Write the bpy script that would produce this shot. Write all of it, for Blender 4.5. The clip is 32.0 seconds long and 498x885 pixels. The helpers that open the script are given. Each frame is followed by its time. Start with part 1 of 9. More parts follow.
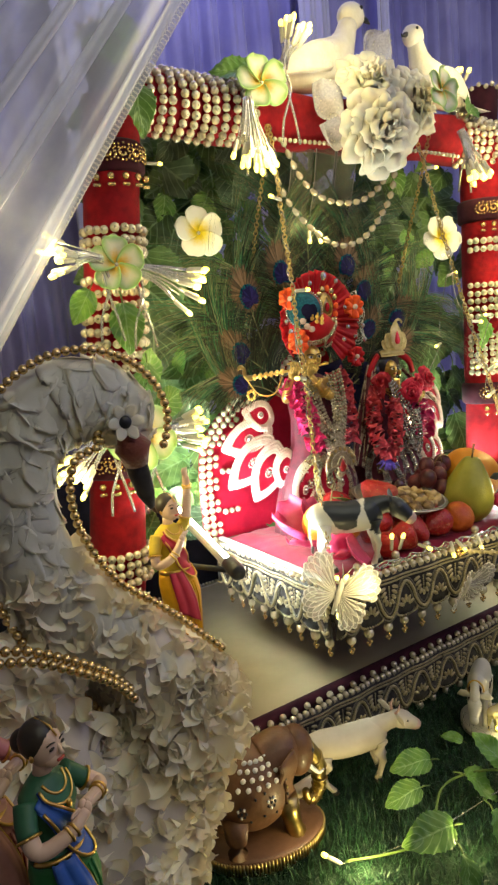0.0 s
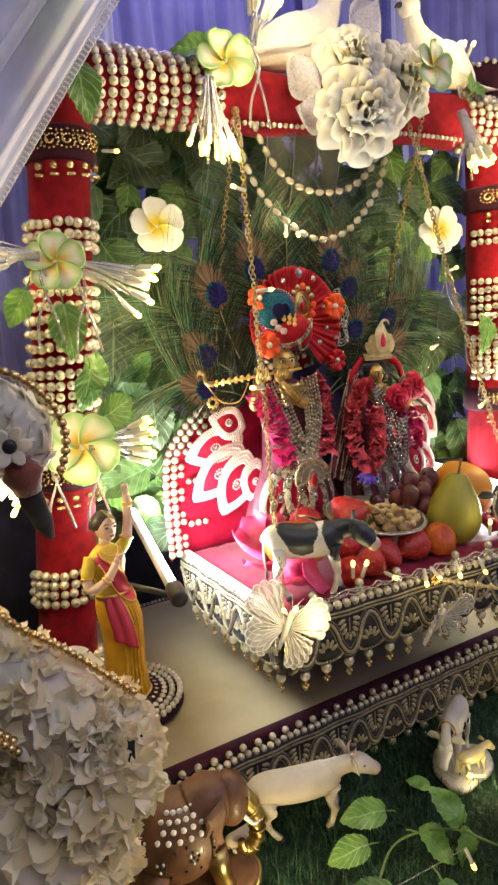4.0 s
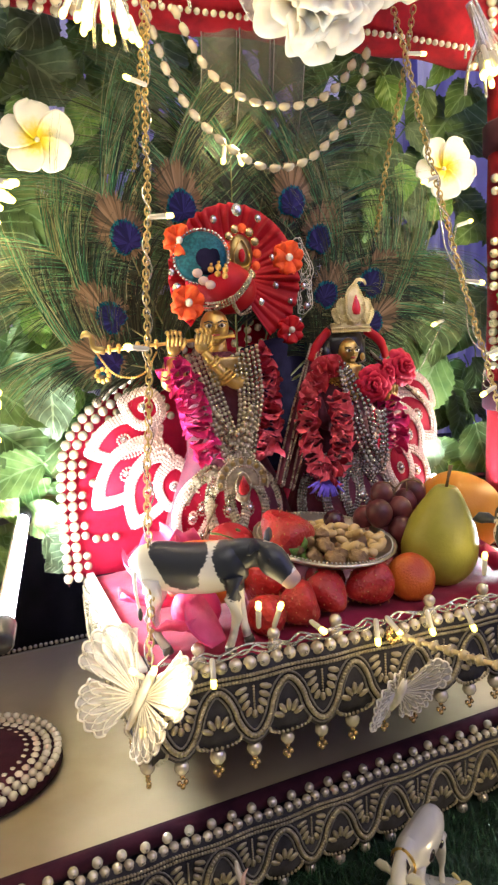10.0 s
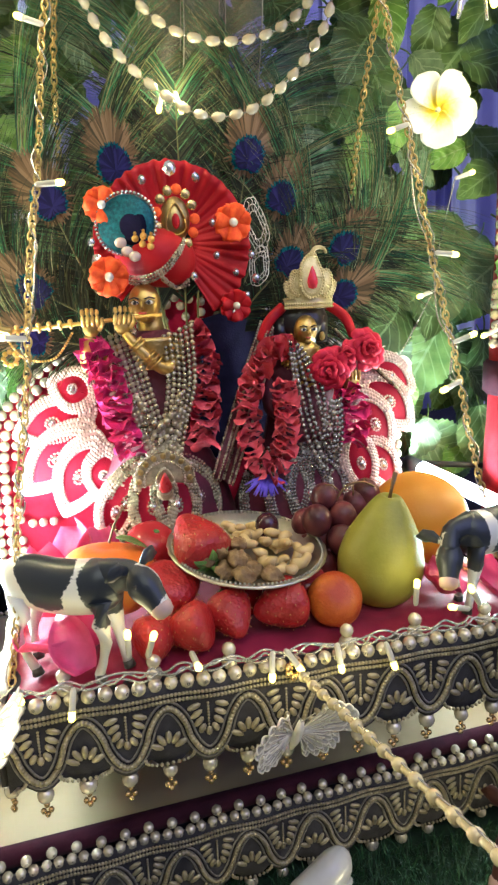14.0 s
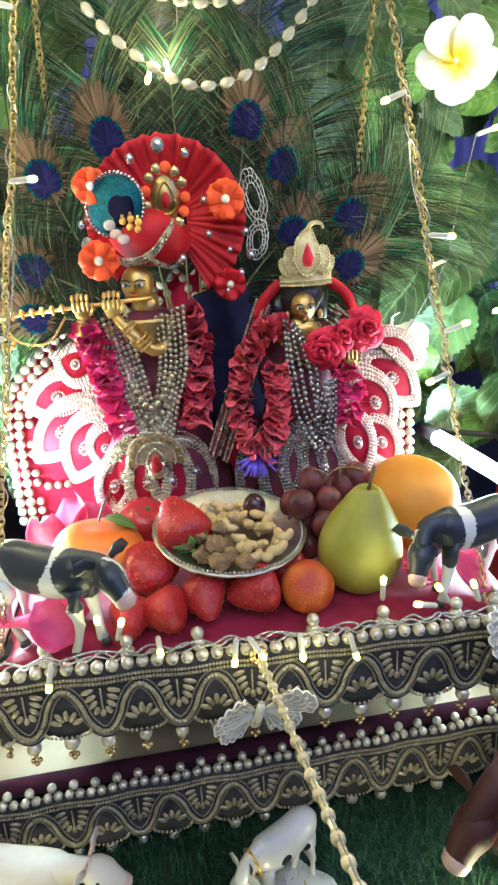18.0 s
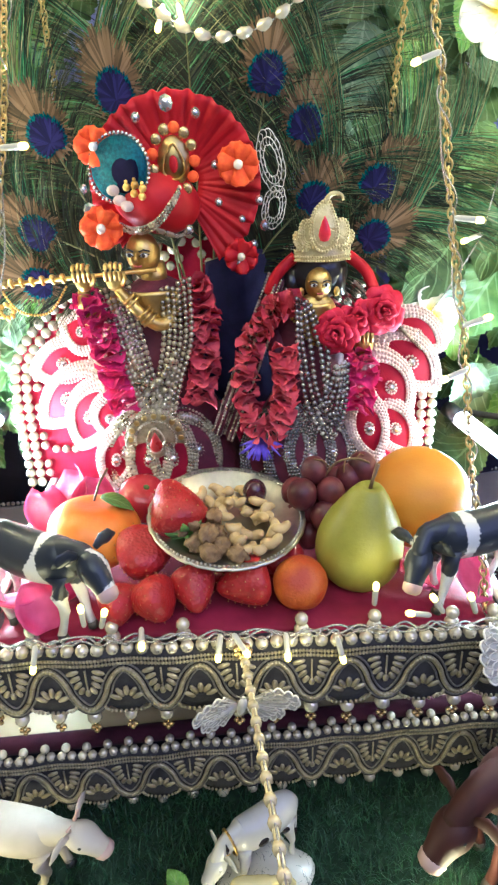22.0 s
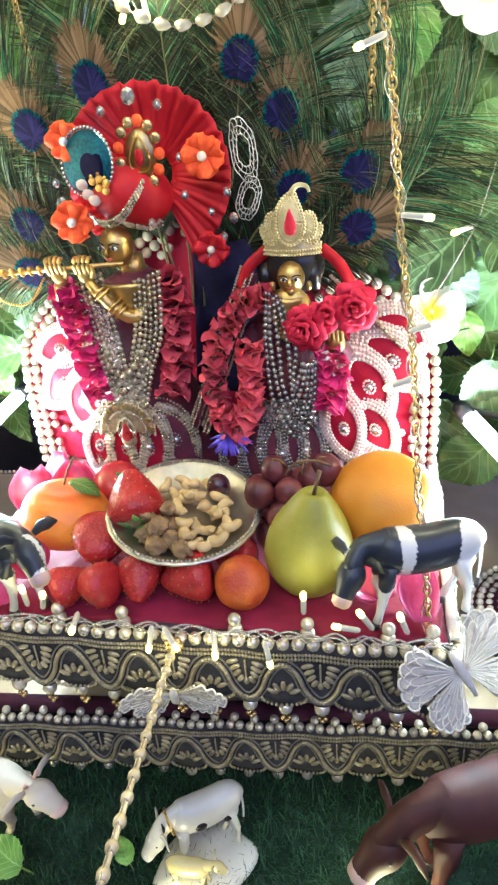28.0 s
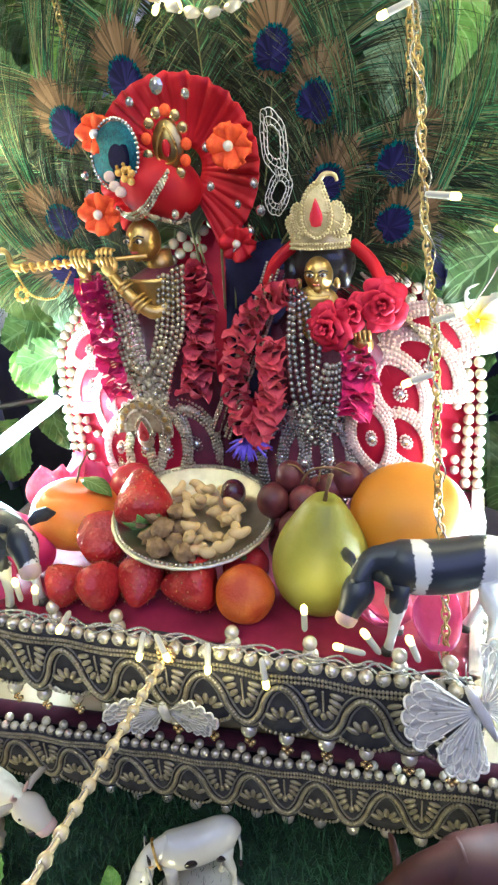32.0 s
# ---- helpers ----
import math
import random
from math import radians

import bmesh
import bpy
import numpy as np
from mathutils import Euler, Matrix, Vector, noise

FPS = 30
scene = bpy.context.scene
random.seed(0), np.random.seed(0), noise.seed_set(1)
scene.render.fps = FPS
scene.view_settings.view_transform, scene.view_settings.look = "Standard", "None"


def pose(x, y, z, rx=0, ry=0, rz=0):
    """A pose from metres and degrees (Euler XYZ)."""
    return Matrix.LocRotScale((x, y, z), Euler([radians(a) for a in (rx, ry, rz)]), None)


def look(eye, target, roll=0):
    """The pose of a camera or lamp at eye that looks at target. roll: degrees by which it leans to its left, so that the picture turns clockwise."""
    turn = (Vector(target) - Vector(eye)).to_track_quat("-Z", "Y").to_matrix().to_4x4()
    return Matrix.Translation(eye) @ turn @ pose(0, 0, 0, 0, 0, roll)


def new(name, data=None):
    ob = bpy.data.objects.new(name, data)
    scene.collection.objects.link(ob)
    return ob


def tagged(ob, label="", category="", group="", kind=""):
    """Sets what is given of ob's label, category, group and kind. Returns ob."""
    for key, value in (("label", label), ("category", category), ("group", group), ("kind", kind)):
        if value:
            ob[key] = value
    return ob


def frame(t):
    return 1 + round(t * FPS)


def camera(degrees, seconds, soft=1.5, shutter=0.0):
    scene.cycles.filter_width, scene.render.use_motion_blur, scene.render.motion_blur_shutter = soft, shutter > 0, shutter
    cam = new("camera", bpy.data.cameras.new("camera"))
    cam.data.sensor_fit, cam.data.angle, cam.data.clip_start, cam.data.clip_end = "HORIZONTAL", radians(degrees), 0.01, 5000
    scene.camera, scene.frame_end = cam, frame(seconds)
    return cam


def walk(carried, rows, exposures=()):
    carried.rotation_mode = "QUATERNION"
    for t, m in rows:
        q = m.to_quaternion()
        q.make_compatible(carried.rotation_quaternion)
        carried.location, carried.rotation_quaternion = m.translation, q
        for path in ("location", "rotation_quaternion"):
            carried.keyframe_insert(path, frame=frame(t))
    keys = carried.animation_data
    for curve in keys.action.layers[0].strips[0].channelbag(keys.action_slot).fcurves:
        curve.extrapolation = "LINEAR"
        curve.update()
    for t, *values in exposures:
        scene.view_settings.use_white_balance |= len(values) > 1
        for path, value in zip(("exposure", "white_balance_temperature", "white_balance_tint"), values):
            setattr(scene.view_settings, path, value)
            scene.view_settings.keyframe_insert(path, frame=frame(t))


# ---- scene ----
cam = camera(40.0, 32.0, 2.4)
PATH = [
    (0, (-0.729, -0.657, 0.293), (0.286, 1.041, -0.003), -5.0),
    (0.5, (-0.718, -0.645, 0.258), (0.289, 1.068, 0.032), -6.0),
    (1, (-0.712, -0.64, 0.251), (0.29, 1.079, 0.043), -6.6),
    (1.5, (-0.693, -0.643, 0.26), (0.291, 1.084, 0.035), -6.5),
    (2, (-0.67, -0.648, 0.274), (0.294, 1.086, 0.02), -5.9),
    (2.5, (-0.643, -0.656, 0.291), (0.296, 1.087, 0.001), -5.2),
    (3, (-0.614, -0.662, 0.301), (0.294, 1.092, -0.009), -4.8),
    (3.5, (-0.601, -0.659, 0.317), (0.302, 1.092, -0.028), -4.2),
    (5.5, (-0.54, -0.583, 0.244), (0.321, 1.211, 0.037), -6.0),
    (6, (-0.521, -0.563, 0.234), (0.343, 1.232, 0.051), -5.9),
    (6.5, (-0.495, -0.552, 0.229), (0.364, 1.246, 0.057), -5.0),
    (7, (-0.462, -0.553, 0.242), (0.377, 1.25, 0.032), -3.8),
    (7.5, (-0.43, -0.561, 0.267), (0.377, 1.247, -0.012), -2.8),
    (8, (-0.401, -0.565, 0.282), (0.382, 1.245, -0.05), -1.7),
    (8.5, (-0.377, -0.564, 0.29), (0.376, 1.252, -0.077), -1.4),
    (9, (-0.363, -0.547, 0.275), (0.379, 1.277, -0.073), -1.5),
    (9.5, (-0.355, -0.527, 0.252), (0.386, 1.305, -0.058), -1.9),
    (10, (-0.331, -0.505, 0.224), (0.378, 1.349, -0.022), -3.2),
    (10.5, (-0.309, -0.484, 0.196), (0.377, 1.388, 0.036), -4.5),
    (11, (-0.287, -0.471, 0.179), (0.381, 1.411, 0.082), -5.2),
    (11.5, (-0.26, -0.464, 0.176), (0.375, 1.431, 0.094), -4.9),
    (12, (-0.235, -0.471, 0.195), (0.367, 1.431, 0.043), -3.8),
    (12.5, (-0.212, -0.482, 0.224), (0.355, 1.418, -0.042), -2.7),
    (13, (-0.189, -0.487, 0.24), (0.338, 1.412, -0.104), -2.0),
    (13.5, (-0.174, -0.485, 0.258), (0.32, 1.41, -0.149), -1.7),
    (14, (-0.155, -0.475, 0.262), (0.289, 1.429, -0.16), -2.4),
    (14.5, (-0.138, -0.463, 0.25), (0.266, 1.458, -0.132), -3.2),
    (16.5, (-0.088, -0.46, 0.262), (0.179, 1.478, -0.153), -4.4),
    (17, (-0.077, -0.468, 0.286), (0.158, 1.454, -0.216), -4.1),
    (17.5, (-0.066, -0.475, 0.311), (0.13, 1.424, -0.284), -3.8),
    (18, (-0.059, -0.481, 0.33), (0.113, 1.394, -0.343), -3.4),
    (18.5, (-0.053, -0.48, 0.348), (0.097, 1.368, -0.401), -3.1),
    (19, (-0.051, -0.476, 0.346), (0.086, 1.366, -0.422), -2.9),
    (19.5, (-0.049, -0.468, 0.338), (0.075, 1.377, -0.424), -2.8),
    (20, (-0.047, -0.456, 0.335), (0.06, 1.391, -0.424), -2.5),
    (20.5, (-0.041, -0.448, 0.331), (0.041, 1.403, -0.422), -2.6),
    (21, (-0.033, -0.441, 0.336), (0.028, 1.405, -0.433), -2.5),
    (21.5, (-0.026, -0.439, 0.349), (0.019, 1.391, -0.456), -2.2),
    (22, (-0.013, -0.44, 0.368), (0.009, 1.364, -0.496), -2.1),
    (22.5, (0.003, -0.44, 0.382), (-0.001, 1.333, -0.544), -2.1),
    (23, (0.015, -0.439, 0.392), (-0.012, 1.311, -0.576), -2.1),
    (23.5, (0.027, -0.436, 0.399), (-0.031, 1.305, -0.585), -2.3),
    (24, (0.035, -0.428, 0.397), (-0.048, 1.318, -0.574), -2.6),
    (24.5, (0.045, -0.42, 0.386), (-0.064, 1.343, -0.551), -2.7),
    (25, (0.057, -0.412, 0.375), (-0.086, 1.367, -0.528), -3.0),
    (25.5, (0.07, -0.408, 0.36), (-0.1, 1.387, -0.506), -2.9),
    (27.5, (0.125, -0.413, 0.374), (-0.186, 1.34, -0.537), -3.9),
    (28, (0.139, -0.414, 0.384), (-0.216, 1.318, -0.551), -4.5),
    (28.5, (0.147, -0.415, 0.384), (-0.233, 1.313, -0.55), -4.7),
    (29, (0.157, -0.411, 0.377), (-0.254, 1.319, -0.538), -4.9),
    (29.5, (0.164, -0.405, 0.361), (-0.281, 1.339, -0.513), -4.9),
    (30, (0.17, -0.396, 0.345), (-0.309, 1.359, -0.488), -4.8),
    (30.5, (0.171, -0.391, 0.332), (-0.329, 1.374, -0.465), -4.5),
    (31, (0.178, -0.387, 0.324), (-0.359, 1.378, -0.449), -4.4),
    (31.5, (0.182, -0.385, 0.326), (-0.384, 1.366, -0.457), -4.4),
    (32, (0.187, -0.385, 0.33), (-0.403, 1.351, -0.467), -4.6),
]
walk(cam, [(t, look(eye, target, roll)) for t, eye, target, roll in PATH], [(0, -0.33, 6750, -9), (3, -0.22, 6350, 0), (6, -0.16, 6550, 9), (9, 0.14, 6100, 9), (11, 0.13, 6250, 9), (14, 0.34, 5650, -5), (18, 0.46, 5050, -10), (21, 0.52, 5050, -6), (24, 0.68, 5150, -4), (29, 0.64, 5200, -6), (32, 0.54, 5150, -6)])

# ---- world and light ----
world = bpy.data.worlds.new("world")
world.use_nodes = True
scene.world = world
world.node_tree.nodes["Background"].inputs[0].default_value = (0.30, 0.27, 0.42, 1)
world.node_tree.nodes["Background"].inputs[1].default_value = 0.16


def lamp(name, kind, place, energy, colour, size=0.02, target=None):
    data = bpy.data.lights.new(name, kind)
    data.energy, data.color = energy, colour
    if kind == "AREA":
        data.shape, data.size = "SQUARE", size
    else:
        data.shadow_soft_size = size
    ob = new(name, data)
    ob.matrix_world = look(place, target) if target else Matrix.Translation(place)
    return ob


WARM, COOL = (1.0, 0.77, 0.40), (0.93, 0.96, 1.0)
# the hall's ceiling lamp over the visitors
lamp("ceiling_lamp", "AREA", (-0.12, -1.15, 1.45), 11.5, (1.0, 0.90, 0.76), 1.3, (-0.1, 0.1, 0.0))
# blue-violet wash lamp on the curtain behind the arch
lamp("curtain_wash_lamp", "AREA", (-0.1, 0.50, 1.35), 4.2, (0.46, 0.42, 1.0), 0.5, (-0.1, 0.75, 0.3))
# dim blue-violet fill from the hall side, added to lift the dark parts
lamp("hall_wash_lamp", "AREA", (1.0, -1.1, 1.05), 11.0, (0.52, 0.48, 1.0), 1.5, (0.05, 0.0, 0.0))
# clusters of fairy lights
for place, power in (((-0.50, 0.15, 0.405), 0.22), ((-0.30, 0.13, 0.34), 0.20), ((-0.20, 0.11, 0.545), 0.20), ((-0.10, 0.09, 0.70), 0.2), ((0.20, 0.10, 0.71), 0.16),
                     ((-0.50, 0.11, 0.15), 0.22), ((-0.33, 0.14, 0.15), 0.14), ((0.285, 0.13, 0.54), 0.22), ((0.30, 0.13, 0.385), 0.22),
                     ((0.31, 0.12, 0.15), 0.2), ((-0.052, 0.200, 0.452), 0.05), ((-0.237, -0.062, 0.0), 0.03),
                     ((-0.335, -0.155, -0.245), 0.18), ((-0.23, -0.2, -0.245), 0.05), ((0.092, -0.006, 0.040), 0.006), ((-0.138, -0.016, 0.036), 0.006), ((0.02, -0.035, -0.022), 0.008), ((-0.04, -0.035, -0.022), 0.006), ((-0.02, -0.105, -0.25), 0.025), ((0.16, -0.09, -0.24), 0.06)):
    lamp("fairy_lamp", "POINT", place, power * 4.6, WARM, 0.012)


# ---- materials ----
def mat(name, c1, c2=None, scale=40.0, rough=0.5, metal=0.0, bump=0.0, bscale=200.0, coat=0.0, sheen=0.0, rand=0.0,
        glow=None, power=0.0, sss=0.0, glass=0.0, alpha=1.0, lo=0.35, hi=0.65, ior=1.45, kind="noise", spec=0.5):
    m = bpy.data.materials.new(name)
    m.use_nodes = True
    n, l = m.node_tree.nodes, m.node_tree.links
    b = n["Principled BSDF"]
    col = lambda c: (c[0], c[1], c[2], 1)
    b.inputs["Base Color"].default_value = col(c1)
    b.inputs["Roughness"].default_value, b.inputs["Metallic"].default_value, b.inputs["IOR"].default_value = rough, metal, ior
    b.inputs["Coat Weight"].default_value, b.inputs["Sheen Weight"].default_value = coat, sheen
    b.inputs["Coat Roughness"].default_value = 0.12
    b.inputs["Subsurface Weight"].default_value, b.inputs["Subsurface Scale"].default_value = sss, 0.004
    b.inputs["Subsurface Radius"].default_value = (1.0, 0.85, 0.7)
    b.inputs["Transmission Weight"].default_value, b.inputs["Alpha"].default_value = glass, alpha
    b.inputs["Specular IOR Level"].default_value = spec
    co = n.new("ShaderNodeTexCoord")
    if c2:
        t = n.new("ShaderNodeTexVoronoi" if kind == "cells" else "ShaderNodeTexNoise")
        t.inputs["Scale"].default_value = scale
        if kind != "cells":
            t.inputs["Detail"].default_value = 5
        l.new(co.outputs["Object"], t.inputs["Vector"])
        r = n.new("ShaderNodeValToRGB")
        r.color_ramp.elements[0].position, r.color_ramp.elements[0].color = lo, col(c1)
        r.color_ramp.elements[1].position, r.color_ramp.elements[1].color = hi, col(c2)
        l.new(t.outputs[0], r.inputs[0])
        out = r.outputs[0]
        if rand:
            info, hsv = n.new("ShaderNodeObjectInfo"), n.new("ShaderNodeHueSaturation")
            mr = n.new("ShaderNodeMapRange")
            mr.inputs[3].default_value, mr.inputs[4].default_value = 1 - rand, 1 + rand
            l.new(info.outputs["Random"], mr.inputs[0])
            l.new(mr.outputs[0], hsv.inputs["Value"])
            l.new(out, hsv.inputs["Color"])
            out = hsv.outputs[0]
        l.new(out, b.inputs["Base Color"])
        rr = n.new("ShaderNodeMapRange")
        rr.inputs[3].default_value, rr.inputs[4].default_value = max(0.03, rough - 0.08), min(1, rough + 0.10)
        l.new(t.outputs[0], rr.inputs[0])
        l.new(rr.outputs[0], b.inputs["Roughness"])
    if bump:
        t2, bp = n.new("ShaderNodeTexNoise"), n.new("ShaderNodeBump")
        t2.inputs["Scale"].default_value, t2.inputs["Detail"].default_value = bscale, 4
        l.new(co.outputs["Object"], t2.inputs["Vector"])
        bp.inputs["Strength"].default_value, bp.inputs["Distance"].default_value = bump, 0.002
        l.new(t2.outputs[0], bp.inputs["Height"])
        l.new(bp.outputs[0], b.inputs["Normal"])
    if glow:
        b.inputs["Emission Color"].default_value, b.inputs["Emission Strength"].default_value = col(glow), power
    return m


def veined(name, dark, light, vein, rough=0.42):
    """Leaf paint: blotches, pale midrib and side veins laid out by the leaf's own UV, and a little relief along them."""
    m = mat(name, dark, light, 55, rough, bump=0.0, rand=0.35)
    n, l = m.node_tree.nodes, m.node_tree.links
    b = n["Principled BSDF"]
    uv, sep = n.new("ShaderNodeUVMap"), n.new("ShaderNodeSeparateXYZ")
    l.new(uv.outputs[0], sep.inputs[0])
    def op(kind, a, c):
        k = n.new("ShaderNodeMath")
        k.operation = kind
        for i, v in enumerate((a, c)):
            if isinstance(v, (int, float)):
                k.inputs[i].default_value = v
            elif v is not None:
                l.new(v, k.inputs[i])
        return k.outputs[0]
    away = op("ABSOLUTE", op("SUBTRACT", sep.outputs[0], 0.5), None)
    ribs = op("ABSOLUTE", op("SUBTRACT", op("FRACT", op("SUBTRACT", op("MULTIPLY", sep.outputs[1], 6.0), op("MULTIPLY", away, 4.5)), None), 0.5), None)
    line = op("MAXIMUM", op("LESS_THAN", away, 0.025), op("MULTIPLY", op("LESS_THAN", ribs, 0.07), 0.7))
    mix = n.new("ShaderNodeMix")
    mix.data_type = "RGBA"
    l.new(line, mix.inputs["Factor"])
    l.new(b.inputs["Base Color"].links[0].from_socket, mix.inputs["A"])
    mix.inputs["B"].default_value = (*vein, 1)
    l.new(mix.outputs["Result"], b.inputs["Base Color"])
    bp = n.new("ShaderNodeBump")
    bp.inputs["Strength"].default_value, bp.inputs["Distance"].default_value = 0.5, 0.001
    l.new(line, bp.inputs["Height"])
    l.new(bp.outputs[0], b.inputs["Normal"])
    return m


RED_VELVET = mat("red_velvet", (0.15, 0.004, 0.010), (0.25, 0.007, 0.014), 60, 0.8, sheen=0.04, spec=0.12, bump=0.25, bscale=900)
CRIMSON = mat("crimson_satin", (0.24, 0.004, 0.022), (0.36, 0.008, 0.034), 30, 0.55, spec=0.15, bump=0.2, bscale=120)
NAVY = mat("navy_velvet", (0.006, 0.006, 0.022), (0.014, 0.012, 0.04), 60, 0.85, spec=0.1, bump=0.2, bscale=600)
RED_SATIN = mat("red_satin", (0.36, 0.006, 0.014), (0.50, 0.012, 0.022), 30, 0.5, sheen=0.0, spec=0.25, bump=0.2, bscale=120)
MAROON = mat("maroon_velvet", (0.030, 0.008, 0.016), (0.05, 0.012, 0.022), 50, 0.85, spec=0.12, sheen=0.04, bump=0.2, bscale=800)
BLACK_VELVET = mat("black_velvet", (0.030, 0.028, 0.030), (0.055, 0.051, 0.055), 70, 0.85, spec=0.15, sheen=0.05, bump=0.3, bscale=900)
BLACK_CLOTH = mat("black_cloth", (0.010, 0.010, 0.018), (0.022, 0.02, 0.04), 20, 0.9, bump=0.3, bscale=300)
PEARL = mat("pearl", (0.62, 0.54, 0.38), (0.76, 0.68, 0.52), 90, 0.18, metal=0.55, coat=0.8, rand=0.12)
PEARL_PALE = mat("pale_pearl", (0.74, 0.67, 0.54), (0.84, 0.78, 0.66), 90, 0.2, metal=0.3, coat=0.8, rand=0.08)
ROPE_BEAD = mat("rope_bead", (0.62, 0.50, 0.26), (0.74, 0.62, 0.36), 90, 0.25, metal=0.2, coat=0.6, rand=0.08)
PEARL_GOLD = mat("gold_pearl", (0.55, 0.37, 0.14), (0.70, 0.50, 0.22), 90, 0.22, metal=0.75, coat=0.4, rand=0.12)
SILVER_BEAD = mat("silver_bead", (0.36, 0.31, 0.21), (0.54, 0.48, 0.35), 120, 0.27, metal=0.75, rand=0.1)
TRIM_BEAD = mat("trim_bead", (0.32, 0.27, 0.165), (0.46, 0.40, 0.27), 120, 0.30, metal=0.5, rand=0.1)
PEWTER = mat("pewter_bead", (0.26, 0.24, 0.22), (0.44, 0.41, 0.37), 120, 0.25, metal=0.8, rand=0.1)
PIPING = mat("grey_piping", (0.13, 0.115, 0.10), (0.22, 0.20, 0.17), 300, 0.6, bump=0.3, bscale=900)
ANTIQUE = mat("antique_gold", (0.26, 0.21, 0.12), (0.44, 0.37, 0.23), 200, 0.4, metal=0.6, bump=0.3, bscale=700)
SILVER = mat("silver", (0.46, 0.44, 0.38), (0.60, 0.58, 0.50), 80, 0.34, metal=1.0, bump=0.1, bscale=500)
GOLD = mat("gold", (0.66, 0.42, 0.10), (0.80, 0.55, 0.18), 60, 0.34, metal=1.0, bump=0.08, bscale=300)
OLD_GOLD = mat("old_gold", (0.36, 0.26, 0.09), (0.54, 0.40, 0.16), 60, 0.32, metal=1.0)
CRYSTAL = mat("crystal", (0.50, 0.49, 0.47), (0.70, 0.69, 0.66), 200, 0.05, metal=0.8, coat=1.0)
BLACK_SKIN = mat("black_lacquer", (0.012, 0.010, 0.010), (0.02, 0.016, 0.014), 50, 0.30, coat=0.4)
CREAM_SATIN = mat("cream_satin", (0.33, 0.26, 0.14), (0.44, 0.36, 0.21), 9, 0.36, sheen=0.3, bump=0.35, bscale=14)
PINK_CLOTH = mat("crimson_cloth", (0.15, 0.006, 0.022), (0.26, 0.012, 0.045), 25, 0.6, spec=0.2, sheen=0.1, bump=0.3, bscale=90)
PETAL_PINK = mat("pink_petal", (0.44, 0.018, 0.10), (0.62, 0.07, 0.20), 40, 0.5, sss=0.2, bump=0.2, bscale=150, rand=0.2)
GARLAND_DARK = mat("crimson_petal", (0.40, 0.022, 0.05), (0.66, 0.11, 0.14), 55, 0.6, spec=0.2, sheen=0.05, bump=0.3, bscale=400)
GARLAND_MAG = mat("magenta_petal", (0.46, 0.012, 0.11), (0.66, 0.03, 0.19), 90, 0.6, spec=0.2, sheen=0.05, bump=0.3, bscale=400)
VIOLET = mat("violet_petal", (0.10, 0.06, 0.5), (0.2, 0.12, 0.75), 120, 0.6)
ROSE_RED = mat("red_rose", (0.42, 0.006, 0.030), (0.62, 0.030, 0.080), 60, 0.55, spec=0.2, sheen=0.0, bump=0.2, bscale=300)
PINK_BEAD = mat("pale_pink_bead", (0.62, 0.46, 0.41), (0.75, 0.60, 0.54), 120, 0.3, coat=0.4, rand=0.1)
PALE_GOLD = mat("pale_gold", (0.58, 0.47, 0.22), (0.74, 0.63, 0.34), 120, 0.36, metal=0.4, bump=0.2, bscale=500)
ROSE_WHITE = mat("white_rose", (0.80, 0.72, 0.56), (0.88, 0.81, 0.67), 35, 0.55, sss=0.8, bump=0.1, bscale=150)
ORANGE_FELT = mat("orange_felt", (0.78, 0.07, 0.012), (0.90, 0.13, 0.02), 200, 0.75, sheen=0.0)
WHITE_PLASTIC = mat("white_plastic", (0.80, 0.78, 0.72), (0.86, 0.84, 0.8), 60, 0.4)
LACE = mat("lace", (0.62, 0.58, 0.51), (0.72, 0.68, 0.61), 150, 0.6, sss=0.2, bump=0.2, bscale=600)
CLEAR_WIRE = mat("clear_wire", (0.66, 0.64, 0.58), (0.76, 0.74, 0.66), 80, 0.15, coat=0.5, glass=0.75)
BULB = mat("lit_bulb", (0.9, 0.8, 0.5), glow=(1.0, 0.75, 0.10), power=6.0)
BULB_STEM = mat("bulb_stem", (0.52, 0.49, 0.41), glow=(1.0, 0.80, 0.40), power=0.04, rough=0.3)
TUBE_GLOW = mat("tube_glow", (0.95, 0.95, 0.95), glow=(0.95, 0.97, 1.0), power=420.0)
TUBE_SOFT = mat("tube_glow_soft", (0.95, 0.95, 0.95), glow=(0.95, 0.97, 1.0), power=320.0)
BLACK_PLASTIC = mat("black_plastic", (0.015, 0.015, 0.018), (0.03, 0.03, 0.035), 80, 0.4, bump=0.1)
LEAF = veined("ivy_leaf", (0.050, 0.108, 0.028), (0.115, 0.195, 0.058), (0.18, 0.29, 0.13))
LEAF_GREY = veined("grey_green_leaf", (0.075, 0.125, 0.065), (0.15, 0.22, 0.125), (0.24, 0.33, 0.20), 0.36)
LEAF_LIGHT = veined("bright_leaf", (0.10, 0.22, 0.035), (0.18, 0.32, 0.06), (0.26, 0.40, 0.14))
STEM = mat("green_stem", (0.08, 0.14, 0.03), (0.14, 0.2, 0.05), 90, 0.6)


